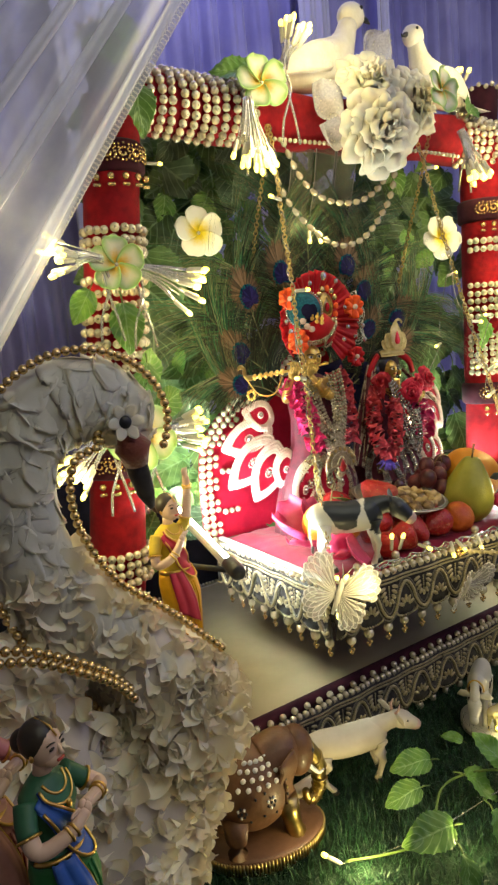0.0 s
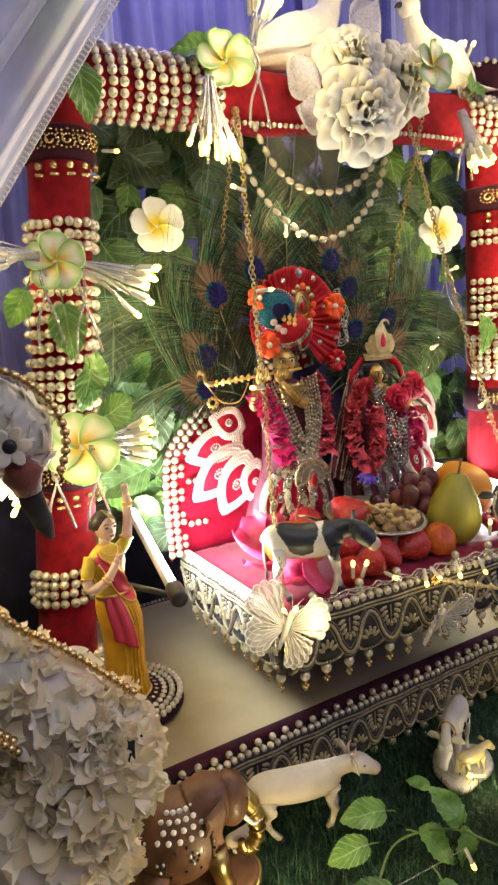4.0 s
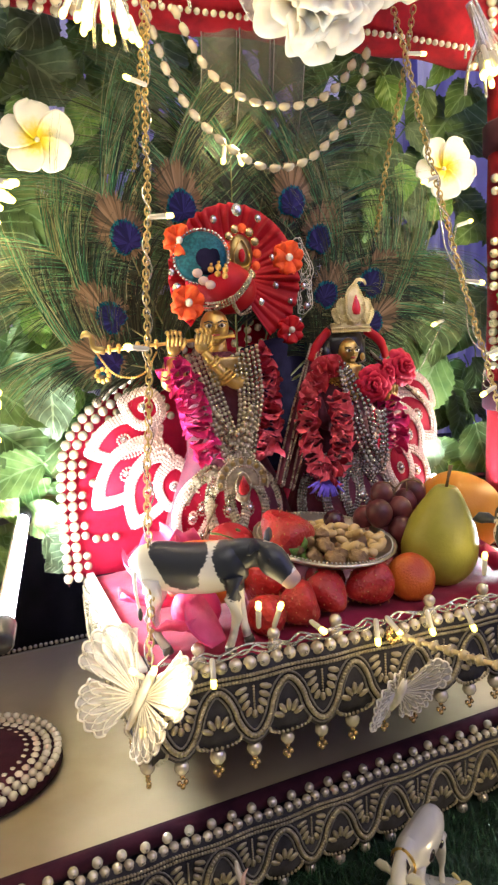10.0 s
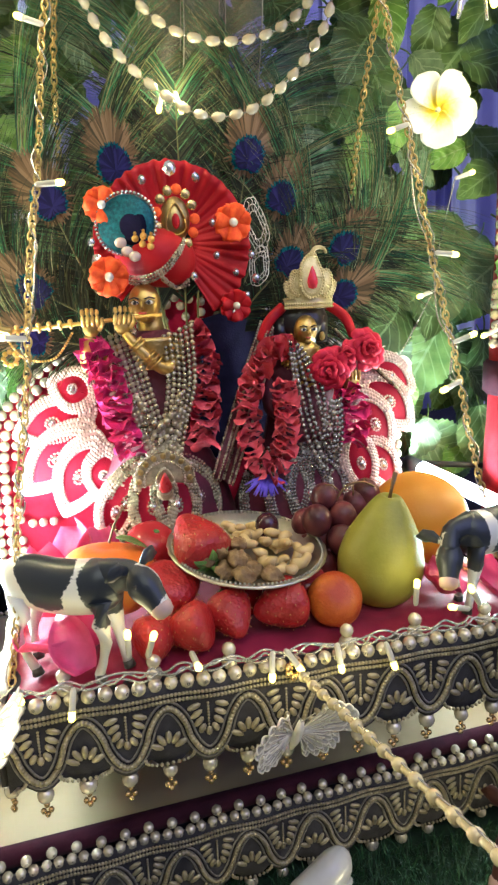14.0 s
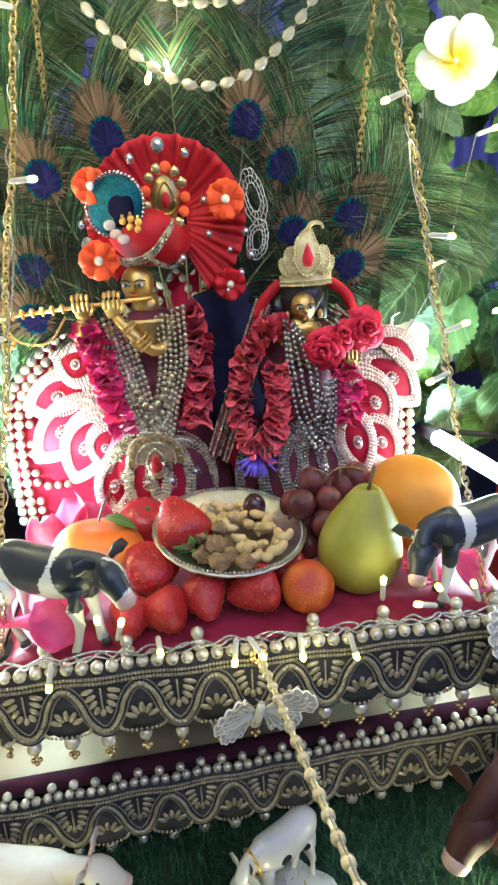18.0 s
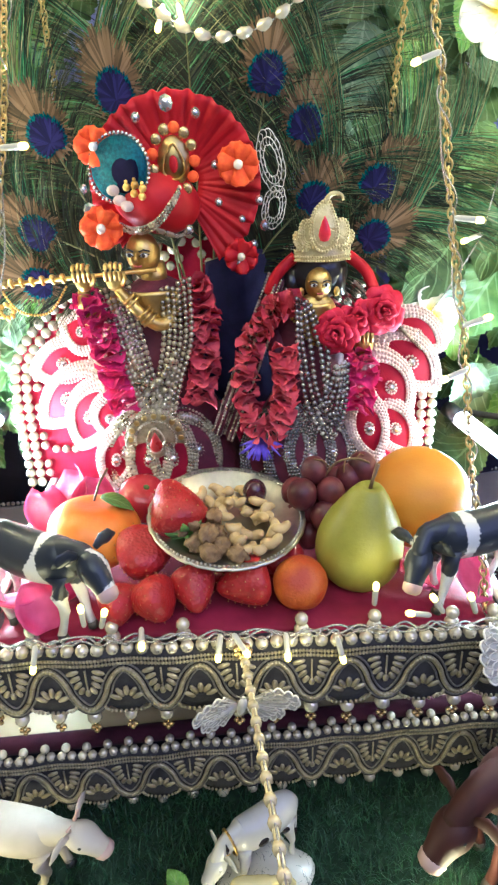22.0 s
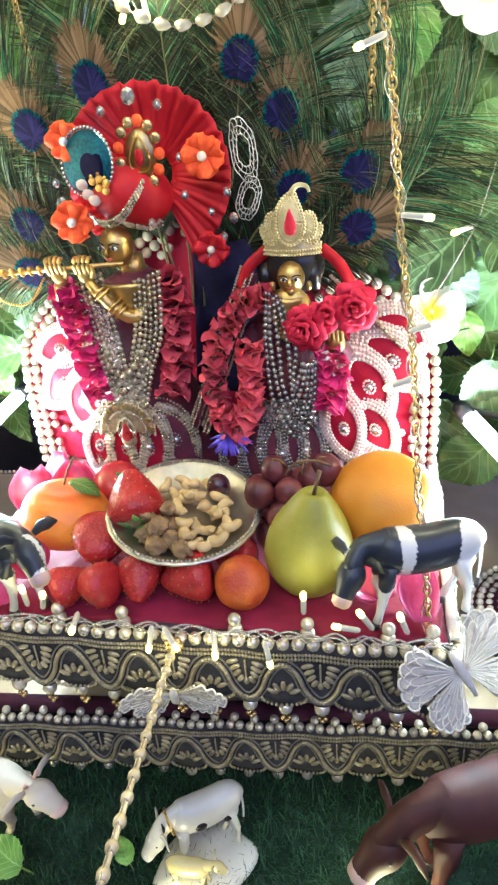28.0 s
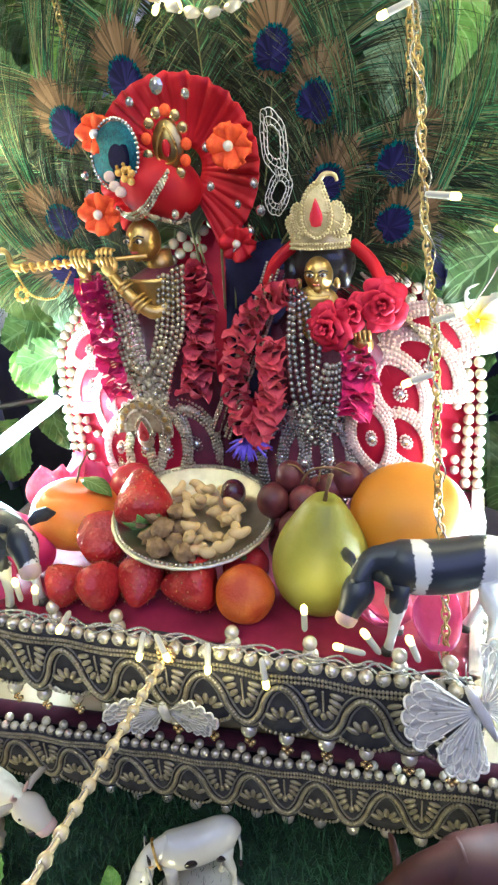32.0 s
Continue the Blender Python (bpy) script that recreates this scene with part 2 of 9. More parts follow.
def let_light_through(m, share, colour):
    """Thin cloth: part of the light comes out on the far side."""
    n, l = m.node_tree.nodes, m.node_tree.links
    out = n["Material Output"]
    back, mix = n.new("ShaderNodeBsdfTranslucent"), n.new("ShaderNodeMixShader")
    back.inputs["Color"].default_value = (*colour, 1)
    mix.inputs[0].default_value = share
    l.new(n["Principled BSDF"].outputs[0], mix.inputs[1])
    l.new(back.outputs[0], mix.inputs[2])
    l.new(mix.outputs[0], out.inputs["Surface"])
    return m


let_light_through(ROSE_WHITE, 0.18, (0.86, 0.78, 0.62))


def petal_paint(name, inner, outer, rim=None):
    """Petal colour running from a deep heart to a pale edge along the petal's own UV, with an optional coloured rim."""
    m = mat(name, outer, tuple(min(1, c * 1.06) for c in outer), 60, 0.5, sss=0.3, bump=0.1, bscale=120)
    n, l = m.node_tree.nodes, m.node_tree.links
    b = n["Principled BSDF"]
    uv, sep, wob = n.new("ShaderNodeUVMap"), n.new("ShaderNodeSeparateXYZ"), n.new("ShaderNodeTexNoise")
    l.new(uv.outputs[0], sep.inputs[0])
    l.new(uv.outputs[0], wob.inputs["Vector"])
    wob.inputs["Scale"].default_value = 9
    def op(kind, a, c, d=None):
        k = n.new("ShaderNodeMath")
        k.operation = kind
        for i, v in enumerate((a, c, d)):
            if isinstance(v, (int, float)):
                k.inputs[i].default_value = v
            elif v is not None:
                l.new(v, k.inputs[i])
        return k.outputs[0]
    side = op("ABSOLUTE", op("SUBTRACT", sep.outputs[0], 0.5), None)
    along = op("ADD", op("ADD", sep.outputs[1], op("MULTIPLY", side, 0.35)), op("MULTIPLY", op("SUBTRACT", wob.outputs[0], 0.5), 0.25))
    def blend(fac, lo, hi, a, c):
        mr, mix = n.new("ShaderNodeMapRange"), n.new("ShaderNodeMix")
        mr.interpolation_type = "SMOOTHSTEP"
        mr.inputs[1].default_value, mr.inputs[2].default_value = lo, hi
        l.new(fac, mr.inputs[0])
        mix.data_type = "RGBA"
        l.new(mr.outputs[0], mix.inputs["Factor"])
        for sock, v in (("A", a), ("B", c)):
            if isinstance(v, tuple):
                mix.inputs[sock].default_value = (*v, 1)
            else:
                l.new(v, mix.inputs[sock])
        return mix.outputs["Result"]
    out = blend(along, 0.15, 0.68, inner, b.inputs["Base Color"].links[0].from_socket)
    if rim:
        edge = op("MAXIMUM", sep.outputs[1], op("MULTIPLY_ADD", side, 1.0, 0.48))
        out = blend(edge, 0.62, 0.97, out, rim)
    l.new(out, b.inputs["Base Color"])
    return m


PLUMERIA = petal_paint("plumeria_petal", (0.86, 0.66, 0.02), (0.87, 0.84, 0.70))
PLUMERIA_GREEN = petal_paint("plumeria_green_petal", (0.80, 0.50, 0.04), (0.78, 0.76, 0.58), (0.34, 0.52, 0.18))


# ---- mesh tools ----
class G:
    """Collects vertices and faces of one mesh."""

    def __init__(self):
        self.v, self.f, self.m, self.uv = [], [], [], {}

    def add(self, verts, faces, mi=0, uv=None):
        o = len(self.v)
        self.v += [tuple(p) for p in verts]
        self.f += [tuple(i + o for i in q) for q in faces]
        self.m += [mi] * len(faces)
        if uv:
            for i, t in enumerate(uv):
                self.uv[o + i] = t
        return self

    def ball(self, c, r, n=8, k=5, sc=(1, 1, 1), mi=0, rot=None):
        vs, fs = [], []
        for j in range(1, k):
            a = math.pi * j / k
            for i in range(n):
                b = 2 * math.pi * i / n
                vs.append(Vector((math.sin(a) * math.cos(b) * sc[0] * r, math.sin(a) * math.sin(b) * sc[1] * r, math.cos(a) * sc[2] * r)))
        vs += [Vector((0, 0, r * sc[2])), Vector((0, 0, -r * sc[2]))]
        for j in range(k - 2):
            for i in range(n):
                i2 = (i + 1) % n
                fs.append((j * n + i, (j + 1) * n + i, (j + 1) * n + i2, j * n + i2))
        t, u = len(vs) - 2, len(vs) - 1
        for i in range(n):
            i2 = (i + 1) % n
            fs += [(t, i, i2), (u, (k - 2) * n + i2, (k - 2) * n + i)]
        if rot:
            vs = [rot @ p for p in vs]
        c = Vector(c)
        return self.add([p + c for p in vs], fs, mi)

    def tube(self, pts, r, n=8, mi=0, flat=1.0, up=(0, 0, 1), cap=True):
        """A tube along pts; r a number or one per point, or pairs (across, along up)."""
        pts = [Vector(p) for p in pts]
        vs, fs, k = [], [], len(pts)
        upv = Vector(up)
        for j, p in enumerate(pts):
            d = (pts[min(j + 1, k - 1)] - pts[max(j - 1, 0)]).normalized()
            s = d.cross(upv)
            if s.length < 0.05:
                s = d.cross(Vector((0, 1, 0)))
            s.normalize()
            w = s.cross(d).normalized()
            rr = r[j] if isinstance(r, (list, tuple)) else r
            ra, rb = rr if isinstance(rr, (list, tuple)) else (rr, rr * flat)
            for i in range(n):
                a = 2 * math.pi * i / n
                vs.append(p + s * (ra * math.cos(a)) + w * (rb * math.sin(a)))
        for j in range(k - 1):
            for i in range(n):
                i2 = (i + 1) % n
                fs.append((j * n + i, j * n + i2, (j + 1) * n + i2, (j + 1) * n + i))
        if cap:
            fs += [tuple(range(n - 1, -1, -1)), tuple(range((k - 1) * n, k * n))]
        return self.add(vs, fs, mi)

    def lathe(self, prof, c=(0, 0, 0), n=20, mi=0, m=None, sc=(1, 1), wob=None):
        """Turned body: prof is rows of (radius, height)."""
        vs, fs, k = [], [], len(prof)
        for j, (r, z) in enumerate(prof):
            for i in range(n):
                a = 2 * math.pi * i / n
                q = wob(a, j / (k - 1)) if wob else 1.0
                vs.append(Vector((r * q * math.cos(a) * sc[0], r * q * math.sin(a) * sc[1], z)))
        for j in range(k - 1):
            for i in range(n):
                i2 = (i + 1) % n
                fs.append((j * n + i, j * n + i2, (j + 1) * n + i2, (j + 1) * n + i))
        fs += [tuple(range(n - 1, -1, -1)), tuple(range((k - 1) * n, k * n))]
        m = m or Matrix.Identity(4)
        return self.add([(m @ p) + Vector(c) for p in vs], fs, mi)

    def sheet(self, fn, nu, nv, mi=0, thick=0.0, uv=True):
        """A grid fn(u, v) -> point, u and v from 0 to 1; thick gives it a back."""
        P = [[Vector(fn(i / nu, j / nv)) for j in range(nv + 1)] for i in range(nu + 1)]
        vs = [P[i][j] for i in range(nu + 1) for j in range(nv + 1)]
        id_ = lambda i, j: i * (nv + 1) + j
        fs = [(id_(i, j), id_(i + 1, j), id_(i + 1, j + 1), id_(i, j + 1)) for i in range(nu) for j in range(nv)]
        t = [(i / nu, j / nv) for i in range(nu + 1) for j in range(nv + 1)]
        if thick:
            k = len(vs)
            nor = []
            for i in range(nu + 1):
                for j in range(nv + 1):
                    a = P[min(i + 1, nu)][j] - P[max(i - 1, 0)][j]
                    b = P[i][min(j + 1, nv)] - P[i][max(j - 1, 0)]
                    q = a.cross(b)
                    nor.append(q.normalized() if q.length > 1e-12 else Vector((0, 0, 1)))
            vs = vs + [p - q * thick for p, q in zip(vs, nor)]
            fs = fs + [tuple(x + k for x in reversed(q)) for q in fs]
            rim = [id_(i, 0) for i in range(nu + 1)] + [id_(nu, j) for j in range(1, nv + 1)] + [id_(i, nv) for i in range(nu - 1, -1, -1)] + [id_(0, j) for j in range(nv - 1, 0, -1)]
            for a, b in zip(rim, rim[1:] + rim[:1]):
                fs.append((b, a, a + k, b + k))
            t = t + t
        return self.add(vs, fs, mi, t if uv else None)

    def box(self, c, s, mi=0, rot=None, ch=0.0):
        """A box with chamfered edges."""
        bm = bmesh.new()
        bmesh.ops.create_cube(bm, size=1)
        for q in bm.verts:
            q.co = Vector((q.co.x * s[0], q.co.y * s[1], q.co.z * s[2]))
        if ch:
            bmesh.ops.bevel(bm, geom=bm.edges[:], offset=ch, segments=2, affect="EDGES", profile=0.5)
        bm.verts.index_update()
        vs = [(rot @ q.co if rot else q.co) + Vector(c) for q in bm.verts]
        fs = [tuple(q.index for q in f.verts) for f in bm.faces]
        bm.free()
        return self.add(vs, fs, mi)

    def mesh(self, name, mats, smooth=True):
        me = bpy.data.meshes.new(name)
        me.from_pydata(self.v, [], self.f)
        for m in (mats if isinstance(mats, (list, tuple)) else [mats]):
            me.materials.append(m)
        me.polygons.foreach_set("material_index", self.m)
        me.polygons.foreach_set("use_smooth", [smooth] * len(self.f))
        if self.uv:
            lay = me.uv_layers.new(name="uv")
            for lp in me.loops:
                lay.data[lp.index].uv = self.uv.get(lp.vertex_index, (0, 0))
        me.update()
        return me


def thing(name, label, category, group="", kind=""):
    return tagged(new(name), label, category, group, kind)


def part(name, g, mats, parent, label="", smooth=True):
    ob = new(name, g.mesh(name, mats, smooth) if isinstance(g, G) else g)
    ob.parent = parent
    return tagged(ob, label)


def solo(name, g, mats, label, category, group="", kind="", smooth=True):
    return tagged(new(name, g.mesh(name, mats, smooth)), label, category, group, kind)


def piece(name, me, parent, m):
    ob = new(name, me)
    ob.parent = parent
    ob.matrix_basis = m
    return ob


def lerp(a, b, t):
    return Vector(a) * (1 - t) + Vector(b) * t


def curve(pts, n):
    """A smooth run of n + 1 points through pts."""
    pts = [Vector(p) for p in pts]
    out = []
    for i in range(n + 1):
        x = i / n * (len(pts) - 1)
        k = min(int(x), len(pts) - 2)
        t = x - k
        a, b, c, d = pts[max(k - 1, 0)], pts[k], pts[k + 1], pts[min(k + 2, len(pts) - 1)]
        out.append(0.5 * ((2 * b) + (c - a) * t + (2 * a - 5 * b + 4 * c - d) * t * t + (3 * b - a - 3 * c + d) * t ** 3))
    return out


def evenly(pts, step):
    """Points along a run, a step apart."""
    out, left = [pts[0].copy()], step
    for a, b in zip(pts, pts[1:]):
        d = (b - a).length
        while d >= left and d > 0:
            a = a + (b - a) * (left / d)
            out.append(a.copy())
            d, left = (b - a).length, step
        left -= d
    return out


def pearl_mesh(r, m, n=10, k=7, name="pearl"):
    return G().ball((0, 0, 0), r, n, k).mesh(name, m)


def at(p, z=0.0, s=1.0):
    return Matrix.LocRotScale(Vector(p), Euler((0, 0, z)), (s, s, s))


def facing(p, way, up=(0, 0, 1), s=1.0):
    """A place whose z axis points along way."""
    z = Vector(way).normalized()
    x = Vector(up).cross(z)
    if x.length < 1e-4:
        x = Vector((1, 0, 0))
    x.normalize()
    y = z.cross(x)
    m = Matrix((x, y, z)).transposed().to_4x4()
    return Matrix.Translation(p) @ m @ Matrix.Diagonal((s, s, s, 1))


rnd = random.Random(7)


# ---- setting ----
def room():
    wall = mat("hall_paint", (0.50, 0.46, 0.48), (0.58, 0.54, 0.56), 3, 0.9, bump=0.1, bscale=60)
    carpet = mat("hall_carpet", (0.06, 0.04, 0.05), (0.09, 0.06, 0.07), 30, 0.95, bump=0.4, bscale=300)
    for name, c, s in (("wall_north", (0, 1.3, 0.4), (4.2, 0.1, 2.8)), ("wall_south", (0, -2.4, 0.4), (4.2, 0.1, 2.8)),
                       ("wall_east", (2.1, -0.55, 0.4), (0.1, 3.6, 2.8)), ("wall_west", (-2.1, -0.55, 0.4), (0.1, 3.6, 2.8))):
        solo(name, G().box(c, s), wall, "plain dim painted wall of the hall", "wall", kind="structure", smooth=False)
    solo("floor", G().box((0, -0.55, -1.05), (4.3, 3.9, 0.1)), carpet, "dark carpet on the hall floor", "floor", kind="structure", smooth=False)
    solo("ceiling", G().box((0, -0.55, 1.85), (4.3, 3.9, 0.1)), wall, "plain dim painted ceiling of the hall", "ceiling", kind="structure", smooth=False)
    # long table under the turf
    t = thing("display_table", "dark cloth covered display table under the turf", "table")
    part("table_top", G().box((0, 0.1, -0.305), (2.0, 1.5, 0.04), ch=0.004), BLACK_CLOTH, t)
    part("table_skirt", G().box((0, 0.1, -0.66), (1.96, 1.46, 0.67), ch=0.004), BLACK_CLOTH, t)
    turf = mat("turf_base", (0.006, 0.018, 0.008), (0.012, 0.034, 0.012), 120, 0.95, bump=0.5, bscale=500)
    solo("ground", G().sheet(lambda u, v: (-0.99 + 1.98 * u, -0.64 + 1.44 * v, -0.275 + 0.003 * noise.noise(Vector((u * 20, v * 20, 0)))), 40, 30, thick=0.009),
         turf, "dark green artificial turf mat laid over the table", "turf", kind="structure")


def curtains():
    cloth = mat("violet_voile", (0.20, 0.19, 0.50), (0.36, 0.35, 0.68), 6, 0.6, sheen=0.5, bump=0.15, bscale=150)
    pale = mat("pale_voile", (0.50, 0.50, 0.72), (0.62, 0.62, 0.8), 6, 0.6, sheen=0.4)
    c = thing("back_curtain", "blue-violet voile curtain hanging in narrow vertical folds", "curtain")
    def fold(x0, x1, y, amp, k, z0, z1):
        def f(u, v):
            x = x0 + (x1 - x0) * u
            w = math.sin(x * k) + 0.6 * math.sin(x * k * 2.3 + 1) + 0.4 * math.sin(x * k * 0.37)
            return (x + 0.006 * math.sin(v * 5 + x * 30), y + amp * w * (0.5 + 0.5 * v), z0 + (z1 - z0) * v)
        return f
    part("drape", G().sheet(fold(-1.3, 1.3, 0.66, 0.018, 95, 1.5, -0.28), 520, 8, thick=0.0015), cloth, c)
    for x0, x1 in ((-0.62, -0.52), (-0.30, -0.16), (0.24, 0.33), (0.46, 0.5)):
        part("sheer_strip", G().sheet(fold(x0, x1, 0.60, 0.006, 160, 1.5, -0.2), 60, 6, thick=0.001), pale, c)
    return c


room()
curtains()


# ---- beaded velvet trim ----
BEAD = G().ball((0, 0, 0), 1.0, 6, 4)


def beads(g, pts, r, mi=0):
    for p in pts:
        g.add([Vector(q) * r + Vector(p) for q in BEAD.v], BEAD.f, mi)


PEARL_BIG = pearl_mesh(0.0058, PEARL)
PEARL_SMALL = pearl_mesh(0.0045, PEARL)


def drilled_pearl(r):
    """A pearl whose thread hole faces outwards: sunken dark hole with a rounded lip."""
    g = G().ball((0, 0, 0), r, 12, 8)
    turn = facing((0, 0, 0), (0, -1, 0))
    g.lathe([(r * 0.42, r * 0.90), (r * 0.34, r * 0.99), (r * 0.25, r * 0.985), (r * 0.20, r * 0.955)], n=10, m=turn)
    g.lathe([(r * 0.23, r * 0.965), (r * 0.0005, r * 0.955)], n=10, mi=1, m=turn)
    return g.mesh("pearl", [PEARL, BLACK_CLOTH])


PEARL_DRILLED = drilled_pearl(0.0064)


def trim(parent, start, end, out, top, deep=0.068, wave=0.0625, clusters=False, phase=0.0):
    """Velvet band with two bead cords, a beaded wave, bead leaves and pearl drops, between two points; out is its outward side."""
    start, end, out = Vector(start), Vector(end), Vector(out).normalized()
    run = (end - start)
    length = run.length
    run.normalize()
    P = lambda s, v, o=0.0: start + run * s + out * (o + 0.0012 * math.sin(s * 90)) + Vector((0, 0, top - v))
    def wv(s):
        c = math.cos(2 * math.pi * (s / wave + phase))
        return deep * (0.58 - 0.31 * math.copysign(abs(c) ** 0.75, c))
    low = lambda s: deep * (0.86 + 0.15 * abs(math.sin(math.pi * (s / wave + phase + 0.25) * 2)))
    g = G().sheet(lambda u, v: P(u * length, v * low(u * length), 0.002), max(16, int(length / 0.006)), 4, thick=0.004)
    part("velvet_band", g, BLACK_VELVET, parent, "black velvet band")
    g = G()
    n = int(length / 0.0029)
    for v in (0.008, 0.0125):
        beads(g, [P(i * length / n, v, 0.0075) for i in range(n + 1)], 0.0016)
    ob = part("bead_cord", g, TRIM_BEAD, parent, "two straight cords of silver beads")
    g = G()
    line = evenly([P(i * length / 400, wv(i * length / 400), 0.0078) for i in range(401)], 0.0030)
    beads(g, line, 0.0024)
    half = int(length / wave * 2) + 1
    for k in range(half + 1):
        s0 = (k / 2 - phase) * wave
        if k % 2 == 0:
            # small scallop under each crest is closed by a bead arc along the lower rim
            arc = [P(s0 + wave * 0.30 * math.cos(a), deep * (0.86 + 0.10 * math.sin(a)), 0.0075) for a in [math.pi * i / 13 for i in range(14)] if 0 < s0 + wave * 0.30 * math.cos(a) < length]
            beads(g, arc, 0.0016)
    part("wave_cord", g, TRIM_BEAD, parent, "waving cord of silver beads")
    for side in (-0.0044, 0.0044):
        run_ = []
        for i in range(241):
            s = i * length / 240
            a, b = max(0.0, s - 0.0015), min(length, s + 0.0015)
            slope = (wv(b) - wv(a)) / (b - a)
            run_.append(P(min(max(s - side * slope / math.hypot(1, slope), 0), length), wv(s) + side / math.hypot(1, slope), 0.0066))
        part("piping", G().tube(run_, 0.0010, 5), PIPING, parent, "grey twisted piping")
    g = G()
    for k in range(half + 1):
        s0 = (k / 2 - phase) * wave
        if not 0.004 < s0 < length - 0.004:
            continue
        crest = k % 2 == 0
        rot0 = Matrix((run, out, Vector((0, 0, 1)))).transposed()
        def seed(ds, v, ang, ln):
            r = rot0 @ Matrix.Rotation(ang, 3, "Y")
            g.ball(P(s0 + ds, v, 0.0072), 1.0, 6, 4, (0.0028, 0.0019, ln * 1.12), rot=r)
        if crest:
            for a in (-1.1, -0.55, 0, 0.55, 1.1):
                seed(0.0105 * math.sin(a), deep * 0.80 - 0.0115 * math.cos(a), a, 0.0052)
        else:
            for i, v in enumerate((0.0205, 0.0270, 0.0335, 0.0395)):
                for sg in (-1, 1):
                    seed(sg * (0.0108, 0.0092, 0.0075, 0.0050)[i], v, sg * (-1.25, -1.0, -0.75, -0.5)[i], (0.0052, 0.0050, 0.0046, 0.0040)[i])
            beads(g, [P(s0, 0.0185 + 0.0026 * q, 0.0072) for q in range(9)], 0.0011)
            seed(0, 0.042, 0, 0.0035)
    part("leaf_beading", g, TRIM_BEAD, parent, "leaf shapes of silver seed beads")
    mini = pearl_mesh(0.0026, PEARL_GOLD, 6, 5)
    for k in range(half + 1):
        s0 = (k / 2 - phase) * wave
        if not 0.004 < s0 < length - 0.004:
            continue
        d = piece("drop_pearl", PEARL_BIG, parent, at(P(s0, low(s0) + 0.0062, 0.001), s=1.05 + 0.2 * rnd.random()))
        v0 = low(s0) + 0.0145
        dg = G()
        for dx, dv in ((0, 0), (-0.0028, 0.005), (0.0028, 0.005), (0, 0.0085)):
            beads(dg, [P(s0 + dx, v0 + dv, 0.001)], 0.0024)
        part("drop_tip", dg, PEARL_GOLD, parent)
    k = 0
    if clusters:
        s = 0.004
        while s < length:
            piece("pearl", PEARL_DRILLED, parent, at(P(s, 0.001, 0.003), rnd.uniform(-0.5, 0.5), 0.75))
            if k % 2 == 0:
                piece("pearl", PEARL_DRILLED, parent, at(P(s + 0.0049, -0.0080, 0.001), rnd.uniform(-0.5, 0.5), 0.75))
            s += 0.0098 if k % 2 == 0 else 0.0106
            k += 1
    else:
        n = int(length / 0.0122)
        for i in range(n + 1):
            piece("pearl", PEARL_DRILLED, parent, at(P(i * length / n, 0.0, 0.003), math.atan2(out.x, -out.y) + rnd.uniform(-0.7, 0.7), 0.85 + 0.1 * rnd.random()))


# ---- platform under the swing ----
PZ, PF = -0.192, 0.052


def platform():
    p = thing("platform", "low stage covered in cream satin with a beaded black velvet border", "stage")
    p.matrix_world = Matrix.Translation((0, 0.010, 0)) @ Matrix.Rotation(radians(3.6), 4, "Z")
    def top(u, v):
        x, y = -0.47 + 0.93 * u, PF + 0.49 * v
        return (x, y, PZ + 0.0018 * noise.noise(Vector((x * 7, y * 9, 1))) + 0.0012 * noise.noise(Vector((x * 22, y * 14, 4))))
    part("satin_cover", G().sheet(top, 90, 50, thick=0.004), CREAM_SATIN, p, "cream satin cover with faint folds")
    part("board", G().box((-0.005, PF + 0.246, -0.236), (0.925, 0.478, 0.076), ch=0.003), BLACK_CLOTH, p)
    part("edge_roll", G().tube([(-0.47 + 0.93 * i / 30, PF + 0.004, PZ + 0.002) for i in range(31)], 0.009, 10), MAROON, p, "dark velvet roll along the rim")
    trim(p, (-0.47, PF - 0.006, 0), (0.46, PF - 0.006, 0), (0, -1, 0), PZ - 0.004, clusters=True, phase=0.2)
    g = G()
    beads(g, [Vector((-0.47 + 0.93 * i / 120, PF + 0.49, PZ + 0.004)) for i in range(121)], 0.0036)
    part("back_bead_edge", g, PEARL, p)
    solo("backdrop", G().sheet(lambda u, v: (-0.6 + 1.2 * u, 0.575 + 0.006 * math.sin(u * 60), -0.28 + 0.34 * v), 60, 2, thick=0.003),
         BLACK_CLOTH, "black cloth hanging behind the stage", "cloth", kind="structure")


platform()


# ---- arch: two pearl-banded pillars and a beam ----
BASE_SHIFT = 0.020


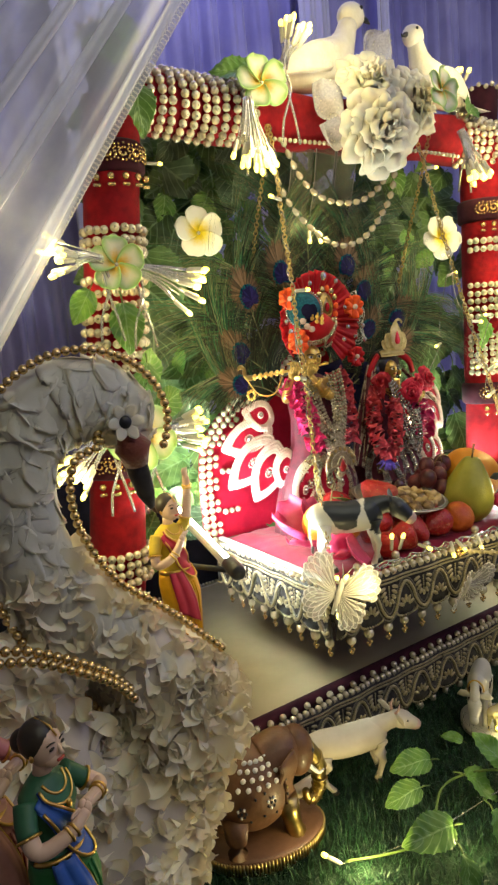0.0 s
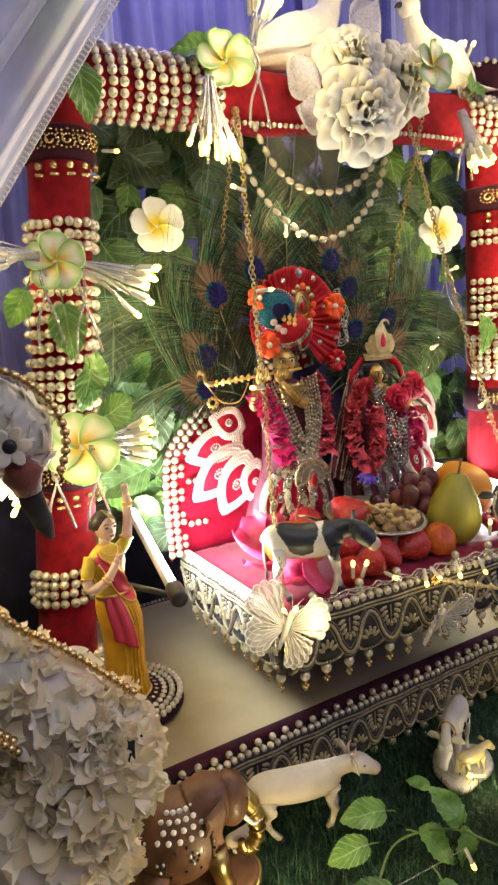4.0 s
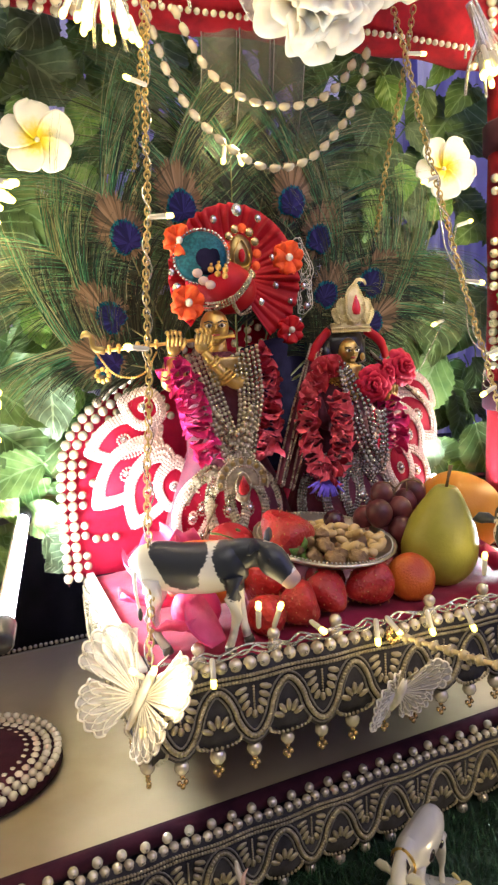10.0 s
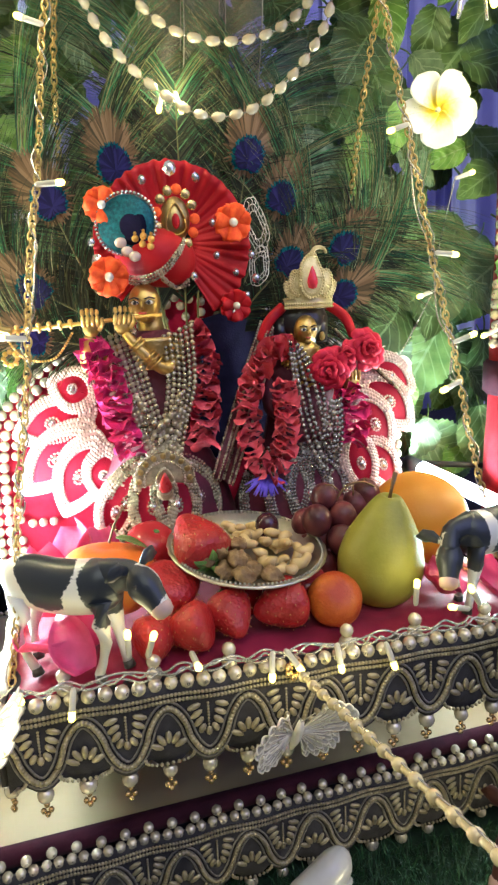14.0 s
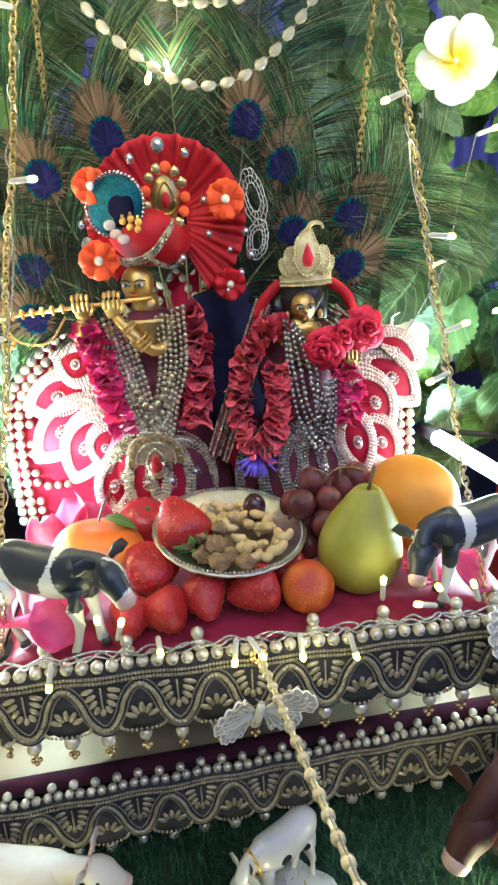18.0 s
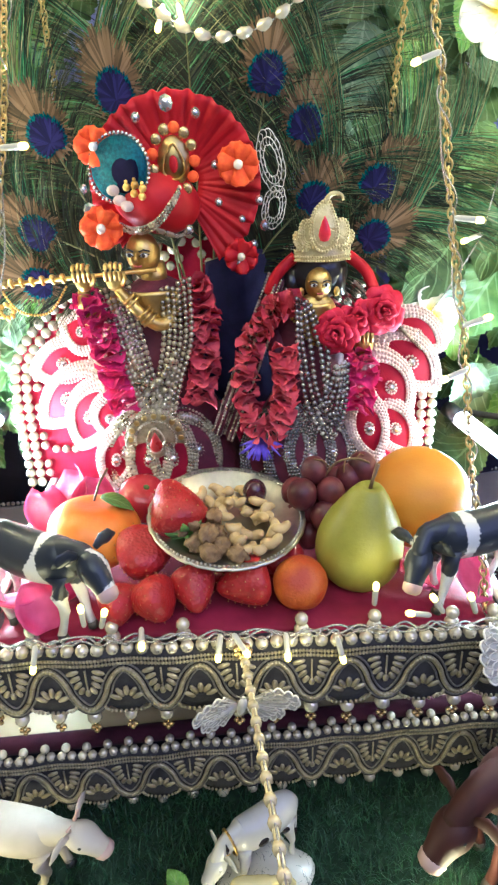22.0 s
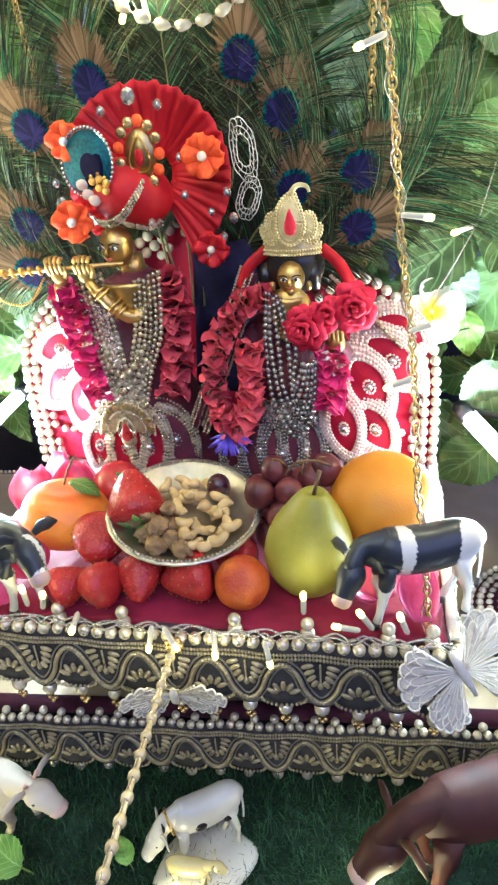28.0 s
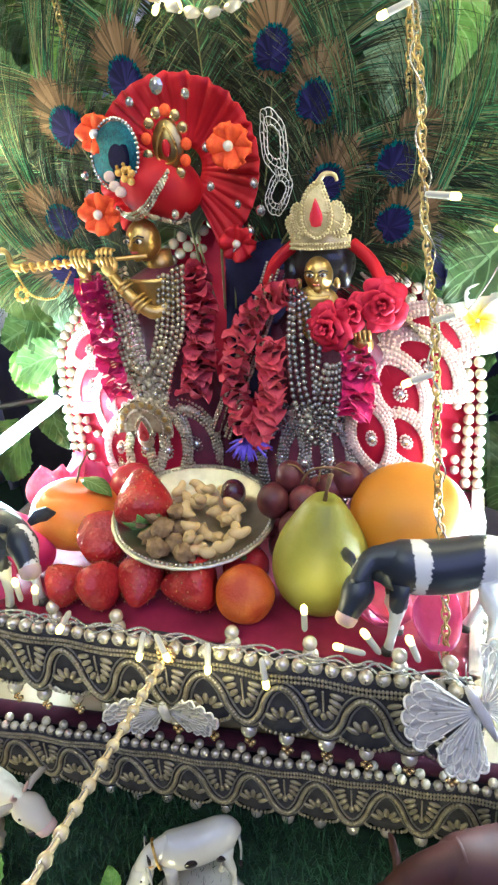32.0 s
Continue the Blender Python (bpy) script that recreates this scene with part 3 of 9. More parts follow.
def pillar(x, y, lean, rows, cuffs):
    """Red velvet post with bands of pearls; rows: heights of pearl rings."""
    t = thing("pillar", "red velvet arch post banded with rows of cream pearls", "post", "arch posts")
    r = 0.038
    c = lambda z: Vector((x + lean * (z - 0.2), y, z))
    prof = [(r, PZ + 0.004)] + [(r * (1 + 0.02 * math.sin(z * 40)), PZ + 0.02 + (0.62 - PZ - 0.02) * i / 24) for i, z in enumerate([k * 0.03 for k in range(25)])]
    g = G().lathe([(q, 0) for q, z in prof], n=24)
    vs = []
    for j, (q, z) in enumerate(prof):
        for i in range(24):
            a = 2 * math.pi * i / 24
            p = c(z)
            vs.append((p.x + q * math.cos(a), p.y + q * math.sin(a), z))
    g.v = vs
    part("post", g, RED_VELVET, t, "dark red velvet post")
    rg = G().lathe([(0.050, 0), (0.096, 0.004), (0.094, 0.012), (0.05, 0.022)], (x + BASE_SHIFT * (x < 0), y - 0.01, PZ + 0.002), 40)
    part("base_disc", rg, MAROON, t, "round base edged with pearls")
    bx = x + BASE_SHIFT * (x < 0)
    for ring, k in ((0.092, 52), (0.081, 46), (0.070, 40), (0.059, 34), (0.048, 28)):
        g = G()
        beads(g, [Vector((bx + ring * math.cos(2 * math.pi * i / k), y - 0.01 + ring * math.sin(2 * math.pi * i / k), PZ + 0.018)) for i in range(k)], 0.005)
        part("pearl_ring", g, PEARL_PALE, t)
    tp = c(0.66)
    part("post_top", G().lathe([(0.030, 0.60), (0.030, 0.64), (0.033, 0.685), (0.034, 0.700), (0.020, 0.708), (0.002, 0.710)], (tp.x, tp.y, 0), 24), MAROON, t, "maroon finial above the beam")
    for i in range(18):
        q = 2 * math.pi * i / 18
        piece("pearl", PEARL_SMALL, t, at((tp.x + 0.035 * math.cos(q), tp.y + 0.035 * math.sin(q), 0.700 + 0.004 * (i % 2))))
    for z, wide in rows:
        rr = (0.043 if wide else r + 0.004)
        k = 11
        for i in range(k):
            a = math.pi + math.pi * (i + 0.5 + rnd.uniform(-0.12, 0.12)) / k
            p = c(z)
            piece("pearl", PEARL_DRILLED, t, at((p.x + rr * math.cos(a), p.y + rr * math.sin(a), z + rnd.uniform(-0.0012, 0.0012)), a + math.pi / 2 + rnd.uniform(-0.5, 0.5), 0.88 + 0.14 * rnd.random()))
    for z0, z1 in cuffs:
        p = c((z0 + z1) / 2)
        part("cuff", G().lathe([(r + 0.002, z0), (r + 0.006, z0 + 0.004), (r + 0.006, z1 - 0.004), (r + 0.002, z1)], (p.x, p.y, 0), 24), MAROON, t)
        # beaded scroll with hanging drops
        g = G()
        for j in range(-2, 3):
            a0 = -math.pi / 2 + j * 0.42
            for q in range(26):
                b = q * 0.5
                rad = 0.013 * (1 - q / 30)
                a = a0 + rad * math.cos(b) / r
                beads(g, [Vector((p.x + (r + 0.008) * math.cos(a), p.y + (r + 0.008) * math.sin(a), (z0 + z1) / 2 + rad * math.sin(b)))], 0.0018)
            pz = z0 - 0.008
            beads(g, [Vector((p.x + (r + 0.007) * math.cos(a0), p.y + (r + 0.007) * math.sin(a0), pz))], 0.005)
            beads(g, [Vector((p.x + (r + 0.007) * math.cos(a0) + dx, p.y + (r + 0.007) * math.sin(a0), pz - 0.010)) for dx in (-0.003, 0.003, 0)], 0.0026)
        part("bead_scroll", g, PEARL_GOLD, t, "gold bead scrolls with drops")
    return t


PL, PR, PY = -0.404, 0.346, 0.235
pillar(PL, PY, 0.10, [(0.448 - 0.0135 * i, False) for i in range(3)] + [(0.385 - 0.0165 * i, False) for i in range(7)] + [(0.270 - 0.0135 * i, True) for i in range(8)] +
       [(0.02 - 0.012 * i, True) for i in range(4)] + [(-0.10 - 0.013 * i, False) for i in range(5)], [(0.52, 0.56), (0.125, 0.165)])
pillar(PR, PY, 0.02, [(0.435, False), (0.42, False)] + [(0.355 - 0.014 * i, False) for i in range(5)] + [(0.262 - 0.0112 * i, True) for i in range(7)] +
       [(-0.03 - 0.012 * i, True) for i in range(3)], [(0.47, 0.51), (0.135, 0.175)])


def beam():
    t = thing("beam", "red velvet arch beam with pearl-wrapped ends and bead fringe", "beam")
    y0 = PY - 0.005
    line = lambda x: Vector((x, y0, 0.618 - 0.014 * (x + 0.3) / 0.65 + 0.004 * math.sin(x * 9)))
    part("roll", G().tube([line(-0.345 + 0.72 * i / 30) for i in range(31)], [0.040 + 0.002 * math.sin(i * 1.3) for i in range(31)], 22), RED_VELVET, t, "red velvet roll")
    for x0, x1 in ((-0.325, -0.165), (0.27, 0.36)):
        k = int((x1 - x0) / 0.0150)
        for i in range(k + 1):
            sway, off = rnd.uniform(-0.003, 0.003), rnd.uniform(0, 0.06)
            for j in range(12):
                a = math.pi * (0.40 + off + 1.0 * j / 11)
                p = line(x0 + (x1 - x0) * i / k + sway * math.sin(j * 0.6) + rnd.uniform(-0.0008, 0.0008))
                m = Matrix.Translation((p.x, p.y + 0.044 * math.cos(a), p.z + 0.044 * math.sin(a))) @ Matrix.Rotation(a - math.pi, 4, "X") @ Matrix.Rotation(rnd.uniform(-0.6, 0.6), 4, "Z") @ Matrix.Scale(0.90 + 0.10 * rnd.random(), 4)
                piece("pearl", PEARL_DRILLED, t, m)
    for i in range(46):
        x = -0.155 + 0.41 * i / 45
        p = line(x)
        piece("fringe_pearl", PEARL_SMALL, t, at((x, p.y - 0.028, p.z - 0.034), s=0.8))
    for k, (x, z) in enumerate(((0.0, 0), (0.012, 0.004), (0.024, 0.008), (0.034, 0.016), (0.036, 0.03), (0.02, 0.02))):
        p = line(x)
        piece("knot_pearl", PEARL_BIG, t, at((x - 0.01, p.y - 0.041, p.z - 0.012 + z)))
    return t


beam()


# ---- leaf wall ----
def leaf_mesh(name, length, width, curl, tooth, m, seed):
    """A rose leaf: pointed oval, saw-toothed margin, folded along its midrib."""
    g = G()
    def f(u, v):
        w = width * (math.sin(math.pi * min(1, v * 0.93 + 0.07)) ** 0.75) * (1 - 0.35 * v)
        if u in (0, 1):
            w *= 1 + tooth * (1 - (v * 13) % 1)
        x = (u - 0.5) * 2 * w
        return (x, length * v, -curl * length * v * v + 0.22 * abs(x) + 0.0022 * math.sin(v * 9 + u * 4 + seed) + 0.0012 * math.sin(v * 40 - abs(u - 0.5) * 16))
    g.sheet(f, 8, 39)
    g.tube([(0, -0.25 * length, -0.004), (0, -0.1 * length, 0), (0, 0, 0)], 0.0011, 5, 1)
    return g.mesh(name, [m, STEM])


LEAVES = [leaf_mesh("leaf", 0.084, 0.034, 0.25, 0.14, LEAF, 1), leaf_mesh("leaf", 0.068, 0.029, 0.4, 0.15, LEAF, 2), leaf_mesh("leaf", 0.096, 0.034, 0.15, 0.13, LEAF, 3),
          leaf_mesh("leaf", 0.058, 0.022, 0.3, 0.12, LEAF_LIGHT, 4), leaf_mesh("leaf", 0.074, 0.030, 0.2, 0.14, LEAF_GREY, 5)]


def leaf_wall():
    t = thing("leaf_wall", "dense wall of artificial rose leaves behind the swing", "foliage")
    mesh = G()
    for i in range(26):
        x, z = -0.33 + 0.66 * ((i * 7) % 26) / 25, 0.05 + 0.5 * ((i * 11) % 26) / 25
        mesh.tube(curve([(x, 0.345, z), (x + 0.05 * math.sin(i), 0.34, z + 0.06), (x + 0.09 * math.sin(i * 1.7), 0.35, z + 0.13)], 8), 0.0014, 5)
    part("twig_frame", mesh, STEM, t, "thin green twigs")
    g = G()
    q = random.Random(5)
    src = LEAVES[0]
    vs, fs = [v.co.copy() for v in src.vertices], [tuple(f.vertices) for f in src.polygons]
    for k in range(240):
        m = facing((q.uniform(-0.37, 0.38), q.uniform(0.345, 0.375), q.uniform(0.0, 0.67)), (q.uniform(-0.5, 0.5), -1, q.uniform(-0.2, 0.6))) @ Matrix.Rotation(math.pi + q.uniform(-1.5, 1.5), 4, "Z") @ Matrix.Diagonal((*[q.uniform(0.8, 1.15)] * 3, 1))
        g.add([m @ v for v in vs], fs, 0, [(0.5 + v.x / 0.07, v.y / 0.084) for v in vs])
    tagged(part("back_leaves", g, LEAF, t, "deeper layer of leaves"), kind="stuff")
    r = random.Random(11)
    spots = []
    for i in range(11):
        for j in range(14):
            x, z = -0.345 + 0.69 * (i + 0.5 * (j % 2)) / 10, 0.02 + 0.60 * j / 13
            spots.append((x + r.uniform(-0.018, 0.018), z + r.uniform(-0.014, 0.014)))
    for x, z in spots:
        me = LEAVES[3] if r.random() < 0.16 else LEAVES[4] if r.random() < 0.28 else LEAVES[r.randrange(3)]
        y = 0.322 + r.uniform(-0.022, 0.018)
        way = Vector((r.uniform(-0.45, 0.45), -1, r.uniform(-0.1, 0.75)))
        m = facing((x, y, z), way) @ Matrix.Rotation(math.pi + r.uniform(-1.3, 1.3), 4, "Z") @ Matrix.Diagonal((*[r.uniform(0.8, 1.25)] * 3, 1))
        piece("leaf", me, t, m)
    return t


leaf_wall()

# ---- the swing ----
TX0, TX1, TY1, TZ = -0.236, 0.205, 0.29, -0.016


def swing():
    t = thing("swing", "hanging swing seat with black beaded border and pearl-edged arched back", "swing")
    cx, wx = (TX0 + TX1) / 2, TX1 - TX0
    part("seat_board", G().box((cx, TY1 / 2, TZ - 0.030), (wx - 0.006, TY1 - 0.006, 0.052), ch=0.004), BLACK_VELVET, t)
    def pad(u, v):
        x, y = TX0 + 0.004 + (wx - 0.008) * u, 0.004 + (TY1 - 0.008) * v
        e = min(u, 1 - u, v, 1 - v)
        return (x, y, TZ - 0.004 + 0.008 * min(1, e * 14) + 0.0035 * noise.noise(Vector((x * 18, y * 18, 0))) + 0.0015 * noise.noise(Vector((x * 60, y * 60, 3))))
    part("cushion_cover", G().sheet(pad, 70, 50, thick=0.003), PINK_CLOTH, t, "crimson cloth over the seat")
    trim(t, (TX0, -0.002, 0), (TX1, -0.002, 0), (0, -1, 0), TZ - 0.006, phase=0.12)
    trim(t, (TX0, TY1, 0), (TX0, 0.0, 0), (-1, 0, 0), TZ - 0.006)
    trim(t, (TX1, 0.0, 0), (TX1, TY1, 0), (1, 0, 0), TZ - 0.006)
    # pale rim strip on the side edges
    for x in (TX0, TX1):
        part("rim_strip", G().box((x, TY1 / 2, TZ + 0.0015), (0.009, TY1 - 0.01, 0.005), ch=0.0015), LACE, t, "white lace strip on the side rim")
    # pearl finials on the front rim
    for x in (-0.191, -0.125, -0.067, 0.030, 0.090, 0.154, 0.188):
        f = part("finial", G().ball((x, 0.001, TZ + 0.011), 0.0058, 12, 8).ball((x, 0.001, TZ + 0.0005), 0.0066, 12, 8), PEARL, t)
    # arched back: straight sides, round shoulders, and a swept-up point in the middle
    ax, hw = -0.028, 0.233
    depth = lambda u: 0.276 + 0.004 * abs(u)
    half = [(1.0, -0.016), (1.0, 0.045), (0.995, 0.095), (0.965, 0.135), (0.88, 0.164), (0.79, 0.184), (0.69, 0.200), (0.56, 0.212), (0.40, 0.230), (0.27, 0.250), (0.13, 0.276), (0.0, 0.292)]
    outline = curve([(ax - hw * u, 0, z) for u, z in half] + [(ax + hw * u, 0, z) for u, z in half[-2::-1]], 240)
    def rim(i, inset):
        """A point of the outline, moved inwards."""
        p, d = outline[i], (outline[min(i + 1, 240)] - outline[max(i - 1, 0)]).normalized()
        q = p + Vector((d.z, 0, -d.x)) * inset
        return Vector((q.x, depth((q.x - ax) / hw) - 0.005, max(q.z, -0.014)))
    def panel(a, v):
        p = outline[round(a * 240)]
        return (p.x, depth((p.x - ax) / hw), -0.016 + (p.z + 0.016) * v)
    part("back_panel", G().sheet(panel, 120, 14, thick=0.010), CRIMSON, t, "crimson satin back panel")
    part("back_drape", G().sheet(lambda u, v: (-0.052 + 0.112 * u + 0.01 * v, 0.258 + 0.005 * math.sin(9 * u + 2 * v), 0.085 + (0.150 + 0.012 * math.sin(3 * u)) * v), 16, 16, thick=0.002), NAVY, t, "dark navy cloth behind the statues")
    for row, inset in enumerate((0.0, 0.0115, 0.023)):
        for i, p in enumerate(evenly([rim(k, inset) for k in range(241)], 0.0118)):
            if row == 2 and i % 3 == 0:
                continue
            piece("pearl", PEARL_BIG, t, at(p, s=1.0 if row < 2 else 0.85))
    # short pearl sprigs growing inwards from the rim
    for i in range(8, 236, 14):
        p, q = rim(i, 0.035), rim(i, 0.060)
        inw = (q - p).normalized()
        for k in range(3):
            piece("pearl", PEARL_BIG, t, at(p + inw * (0.0112 * k), s=0.85))
    return t


swing()


def chain_link():
    g = G()
    pts = []
    for i in range(13):
        a = 2 * math.pi * i / 12
        pts.append((0.0028 * math.cos(a), 0, 0.0044 * math.sin(a)))
    g.tube(pts, 0.00085, 5, up=(0, 1, 0), cap=False)
    return g.mesh("link", OLD_GOLD)


def chains():
    link = chain_link()
    front = {-1: lambda z: Vector((-0.2273 + 0.1288 * z + 0.0103 * z * z, 0.0124 + 0.264 * z + 0.0476 * z * z, z)), 1: lambda z: Vector((0.1836 - 0.0784 * z - 0.049 * z * z, 0.0146 + 0.3585 * z - 0.1717 * z * z, z))}
    rear = {-1: ((-0.150, 0.186, 0.586), (-0.176, 0.288, 0.204)), 1: ((0.140, 0.158, 0.586), (0.126, 0.292, 0.204))}
    for sg in (-1, 1):
        t = thing("chain", "pair of gold link chains holding the swing seat", "chain", "swing chains")
        a, b = (Vector(p) for p in rear[sg])
        for k, line in enumerate((evenly([front[sg](0.586 - 0.600 * i / 200) for i in range(201)], 0.0060), evenly([a, b], 0.0060))):
            for i, p in enumerate(line[:-1]):
                way = (line[i + 1] - p).normalized()
                p = p + Vector((0.0012 * math.sin(i * 0.21), 0.001 * math.cos(i * 0.17), 0))
                piece("link", link, t, facing(p, way, (0, 1, 0)) @ Matrix.Rotation(math.pi / 2 * (i % 2) + 0.4 + 0.2 * math.sin(i), 4, "Z"))
        # clear wire wound round the front chain
        g = G().tube([front[sg](0.586 - 0.600 * i / 160) + Vector((0.0042 * math.cos(i * 0.5), 0.0042 * math.sin(i * 0.5), 0)) for i in range(161)], 0.0007, 4)
        part("wire", g, CLEAR_WIRE, t, "clear wire wound round it")


chains()

# ---- fruit and offerings on the seat ----
FLOOR = -0.0125


def fruit_skin(name, c1, c2, scale=30, rough=0.46, bump=0.15, bscale=400, sss=0.15, coat=0.04, **k):
    return mat(name, c1, c2, scale, rough, bump=bump, bscale=bscale, sss=sss, coat=coat, **k)


STRAW = fruit_skin("strawberry_skin", (0.30, 0.008, 0.012), (0.44, 0.022, 0.022), 60, 0.4, coat=0.15)
def dimpled(m, scale, depth):
    """Adds close round dimples to a skin."""
    n, l = m.node_tree.nodes, m.node_tree.links
    co, v, bp = n.new("ShaderNodeTexCoord"), n.new("ShaderNodeTexVoronoi"), n.new("ShaderNodeBump")
    v.inputs["Scale"].default_value = scale
    bp.inputs["Strength"].default_value, bp.inputs["Distance"].default_value = 0.8, depth
    l.new(co.outputs["Object"], v.inputs["Vector"])
    l.new(v.outputs["Distance"], bp.inputs["Height"])
    old = n["Principled BSDF"].inputs["Normal"]
    if old.links:
        l.new(old.links[0].from_socket, bp.inputs["Normal"])
    l.new(bp.outputs[0], old)


dimpled(STRAW, 300.0, 0.0010)
SEED = mat("seed", (0.42, 0.16, 0.05), (0.5, 0.24, 0.08), 100, 0.5)
TWIG = mat("twig", (0.12, 0.07, 0.03), (0.2, 0.12, 0.05), 150, 0.7)


def strawberry(c, r, tilt, turn, top=True):
    t = thing("strawberry", "glossy red strawberry with pale seeds", "strawberry", "strawberries on the seat")
    m = Matrix.Translation(c) @ Euler((radians(tilt), 0, radians(turn))).to_matrix().to_4x4()
    prof = [(0.02, -1.15), (0.28, -1.02), (0.55, -0.65), (0.82, -0.15), (0.96, 0.3), (0.92, 0.62), (0.6, 0.85), (0.15, 0.86)]
    g = G().lathe([(a * r, b * r) for a, b in [tuple(curve([(p[0], p[1], 0) for p in prof], 21)[i][:2]) for i in range(22)]], n=22, m=m, wob=lambda a, v: 1 + 0.03 * math.sin(3 * a + turn) + 0.015 * math.sin(7 * a))
    part("flesh", g, STRAW, t)
    s = G()
    for j in range(7):
        z = -0.8 + 1.4 * j / 6
        rr = 0.44 + 0.55 * min(1, (z + 1) / 1.15)
        for i in range(9):
            a = 2 * math.pi * (i + 0.5 * (j % 2)) / 9
            s.ball(m @ Vector((r * rr * math.cos(a), r * rr * math.sin(a), r * z)), r * 0.026, 5, 4, (1, 1, 1.5))
    tagged(part("seed_dots", s, SEED, t), kind="stuff")
    if top:
        cap_ = part("calyx", G().tube([m @ Vector((0, 0, r * 0.80)), m @ Vector((0, 0, r * 0.92)), m @ Vector((0.08 * r, 0, r * 1.25))], [0.2 * r, 0.1 * r, 0.06 * r], 8), LEAF_LIGHT, t, "green leafy cap")
        for i in range(7):
            a = 2 * math.pi * i / 7
            def f(u, v, a=a):
                w = (u - 0.5) * 0.34 * r * math.sin(math.pi * (0.12 + 0.88 * v))
                d = r * (0.1 + 0.72 * v)
                return m @ Vector((d * math.cos(a) - w * math.sin(a), d * math.sin(a) + w * math.cos(a), r * (0.9 + 0.16 * v - 0.26 * v * v)))
            part("sepal", G().sheet(f, 2, 5, thick=0.0006), LEAF_LIGHT, cap_)
    return t


strawberry((-0.074, 0.086, 0.053), 0.0265, 128, 25)
strawberry((-0.105, 0.064, 0.020), 0.0255, 25, 40, False)
strawberry((-0.094, 0.020, 0.008), 0.0205, 75, 70, False)
strawberry((-0.058, 0.030, 0.008), 0.0200, -70, 10)
strawberry((-0.120, 0.020, 0.006), 0.0185, 100, -60, False)
strawberry((-0.014, 0.034, 0.009), 0.0225, 85, 100, False)


def pear():
    t = thing("pear", "ripe yellow-green pear standing upright", "pear")
    skin = fruit_skin("pear_skin", (0.27, 0.26, 0.035), (0.40, 0.37, 0.06), 22, 0.45)
    n, l = skin.node_tree.nodes, skin.node_tree.links
    prof = curve([(0.004, -0.040, 0), (0.020, -0.041, 0), (0.034, -0.026, 0), (0.0385, -0.006, 0), (0.034, 0.016, 0), (0.024, 0.036, 0), (0.0155, 0.050, 0), (0.009, 0.057, 0), (0.002, 0.055, 0)], 30)
    m = Matrix.Translation((0.087, 0.060, 0.029)) @ Euler((0.10, 0.08, 0.3)).to_matrix().to_4x4()
    part("flesh", G().lathe([(p.x, p.y) for p in prof], n=30, m=m, wob=lambda a, v: 1 + 0.025 * math.sin(a + 1) + 0.012 * math.sin(3 * a)), skin, t)
    part("stalk", G().tube([m @ Vector(p) for p in ((0, 0, 0.054), (0.001, 0, 0.064), (0.003, 0, 0.078))], [0.0018, 0.0014, 0.0022], 7), TWIG, t, "brown stalk")


def round_fruit(name, label, c, r, skin, squash=0.92, dimple=0.14, leaf=False, stalk=0.0, turn=(0, 0, 0)):
    t = thing(name, label, name.replace("_", " "))
    m = Matrix.Translation(c) @ Euler(turn).to_matrix().to_4x4()
    prof = []
    for i in range(25):
        a = math.pi * i / 24
        z = -math.cos(a) * squash
        d = dimple * math.exp(-((1 - abs(math.cos(a))) * 9))
        prof.append((max(0.003, math.sin(a)) * r, (z + (d if z < 0 else -d)) * r))
    part("flesh", G().lathe(prof, n=30, m=m, wob=lambda a, v: 1 + 0.012 * math.sin(5 * a) * math.sin(math.pi * v)), skin, t)
    if stalk:
        part("stalk", G().tube([m @ Vector(p) for p in ((0, 0, r * 0.72), (0.004, 0, r * 0.72 + stalk * 0.5), (0.012, 0, r * 0.72 + stalk))], 0.0011, 6), TWIG, t)
    elif name in ("apple", "plum"):
        part("stalk_scar", G().lathe([(0.0022, 0), (0.003, 0.0008), (0.001, 0.0014)], (0, 0, 0), 8, m=m @ Matrix.Translation((0, 0, r * (squash - dimple) - 0.0004))), STEM, t)
    if leaf:
        def f(u, v):
            w = 0.014 * math.sin(math.pi * (0.08 + 0.9 * v)) * (u - 0.5) * 2
            return m @ Vector((0.006 + 0.030 * v, w, r * 0.80 - 0.012 * v * v + 0.002 * abs(u - 0.5)))
        part("leaf", G().sheet(f, 4, 7, thick=0.0006), LEAF_LIGHT, t, "small green leaf")
    return t


pear()
round_fruit("orange", "large smooth yellow-orange citrus fruit", (0.150, 0.112, 0.040), 0.049, fruit_skin("citrus_peel", (0.50, 0.19, 0.010), (0.60, 0.27, 0.018), 14, 0.5, 0.12, 500), 0.96, 0.10, turn=(0.3, 0.2, 0))
round_fruit("persimmon", "flattened orange persimmon with a stalk and leaf", (-0.152, 0.098, 0.026), 0.043, fruit_skin("persimmon_skin", (0.74, 0.16, 0.02), (0.82, 0.36, 0.05), 14, 0.3), 0.80, 0.20, True, 0.032, (-0.12, 0.1, 0))
mandarin_peel = fruit_skin("mandarin_peel", (0.40, 0.045, 0.010), (0.62, 0.16, 0.02), 42, 0.40, 0.3, 900)
dimpled(mandarin_peel, 420.0, 0.0006)
round_fruit("mandarin", "small deep orange mandarin with pitted peel", (0.032, 0.032, 0.008), 0.0235, mandarin_peel, 0.92, 0.1, turn=(0.9, 0.2, 0))
apple_skin = fruit_skin("apple_skin", (0.30, 0.01, 0.02), (0.46, 0.03, 0.04), 26, 0.25, coat=0.5)
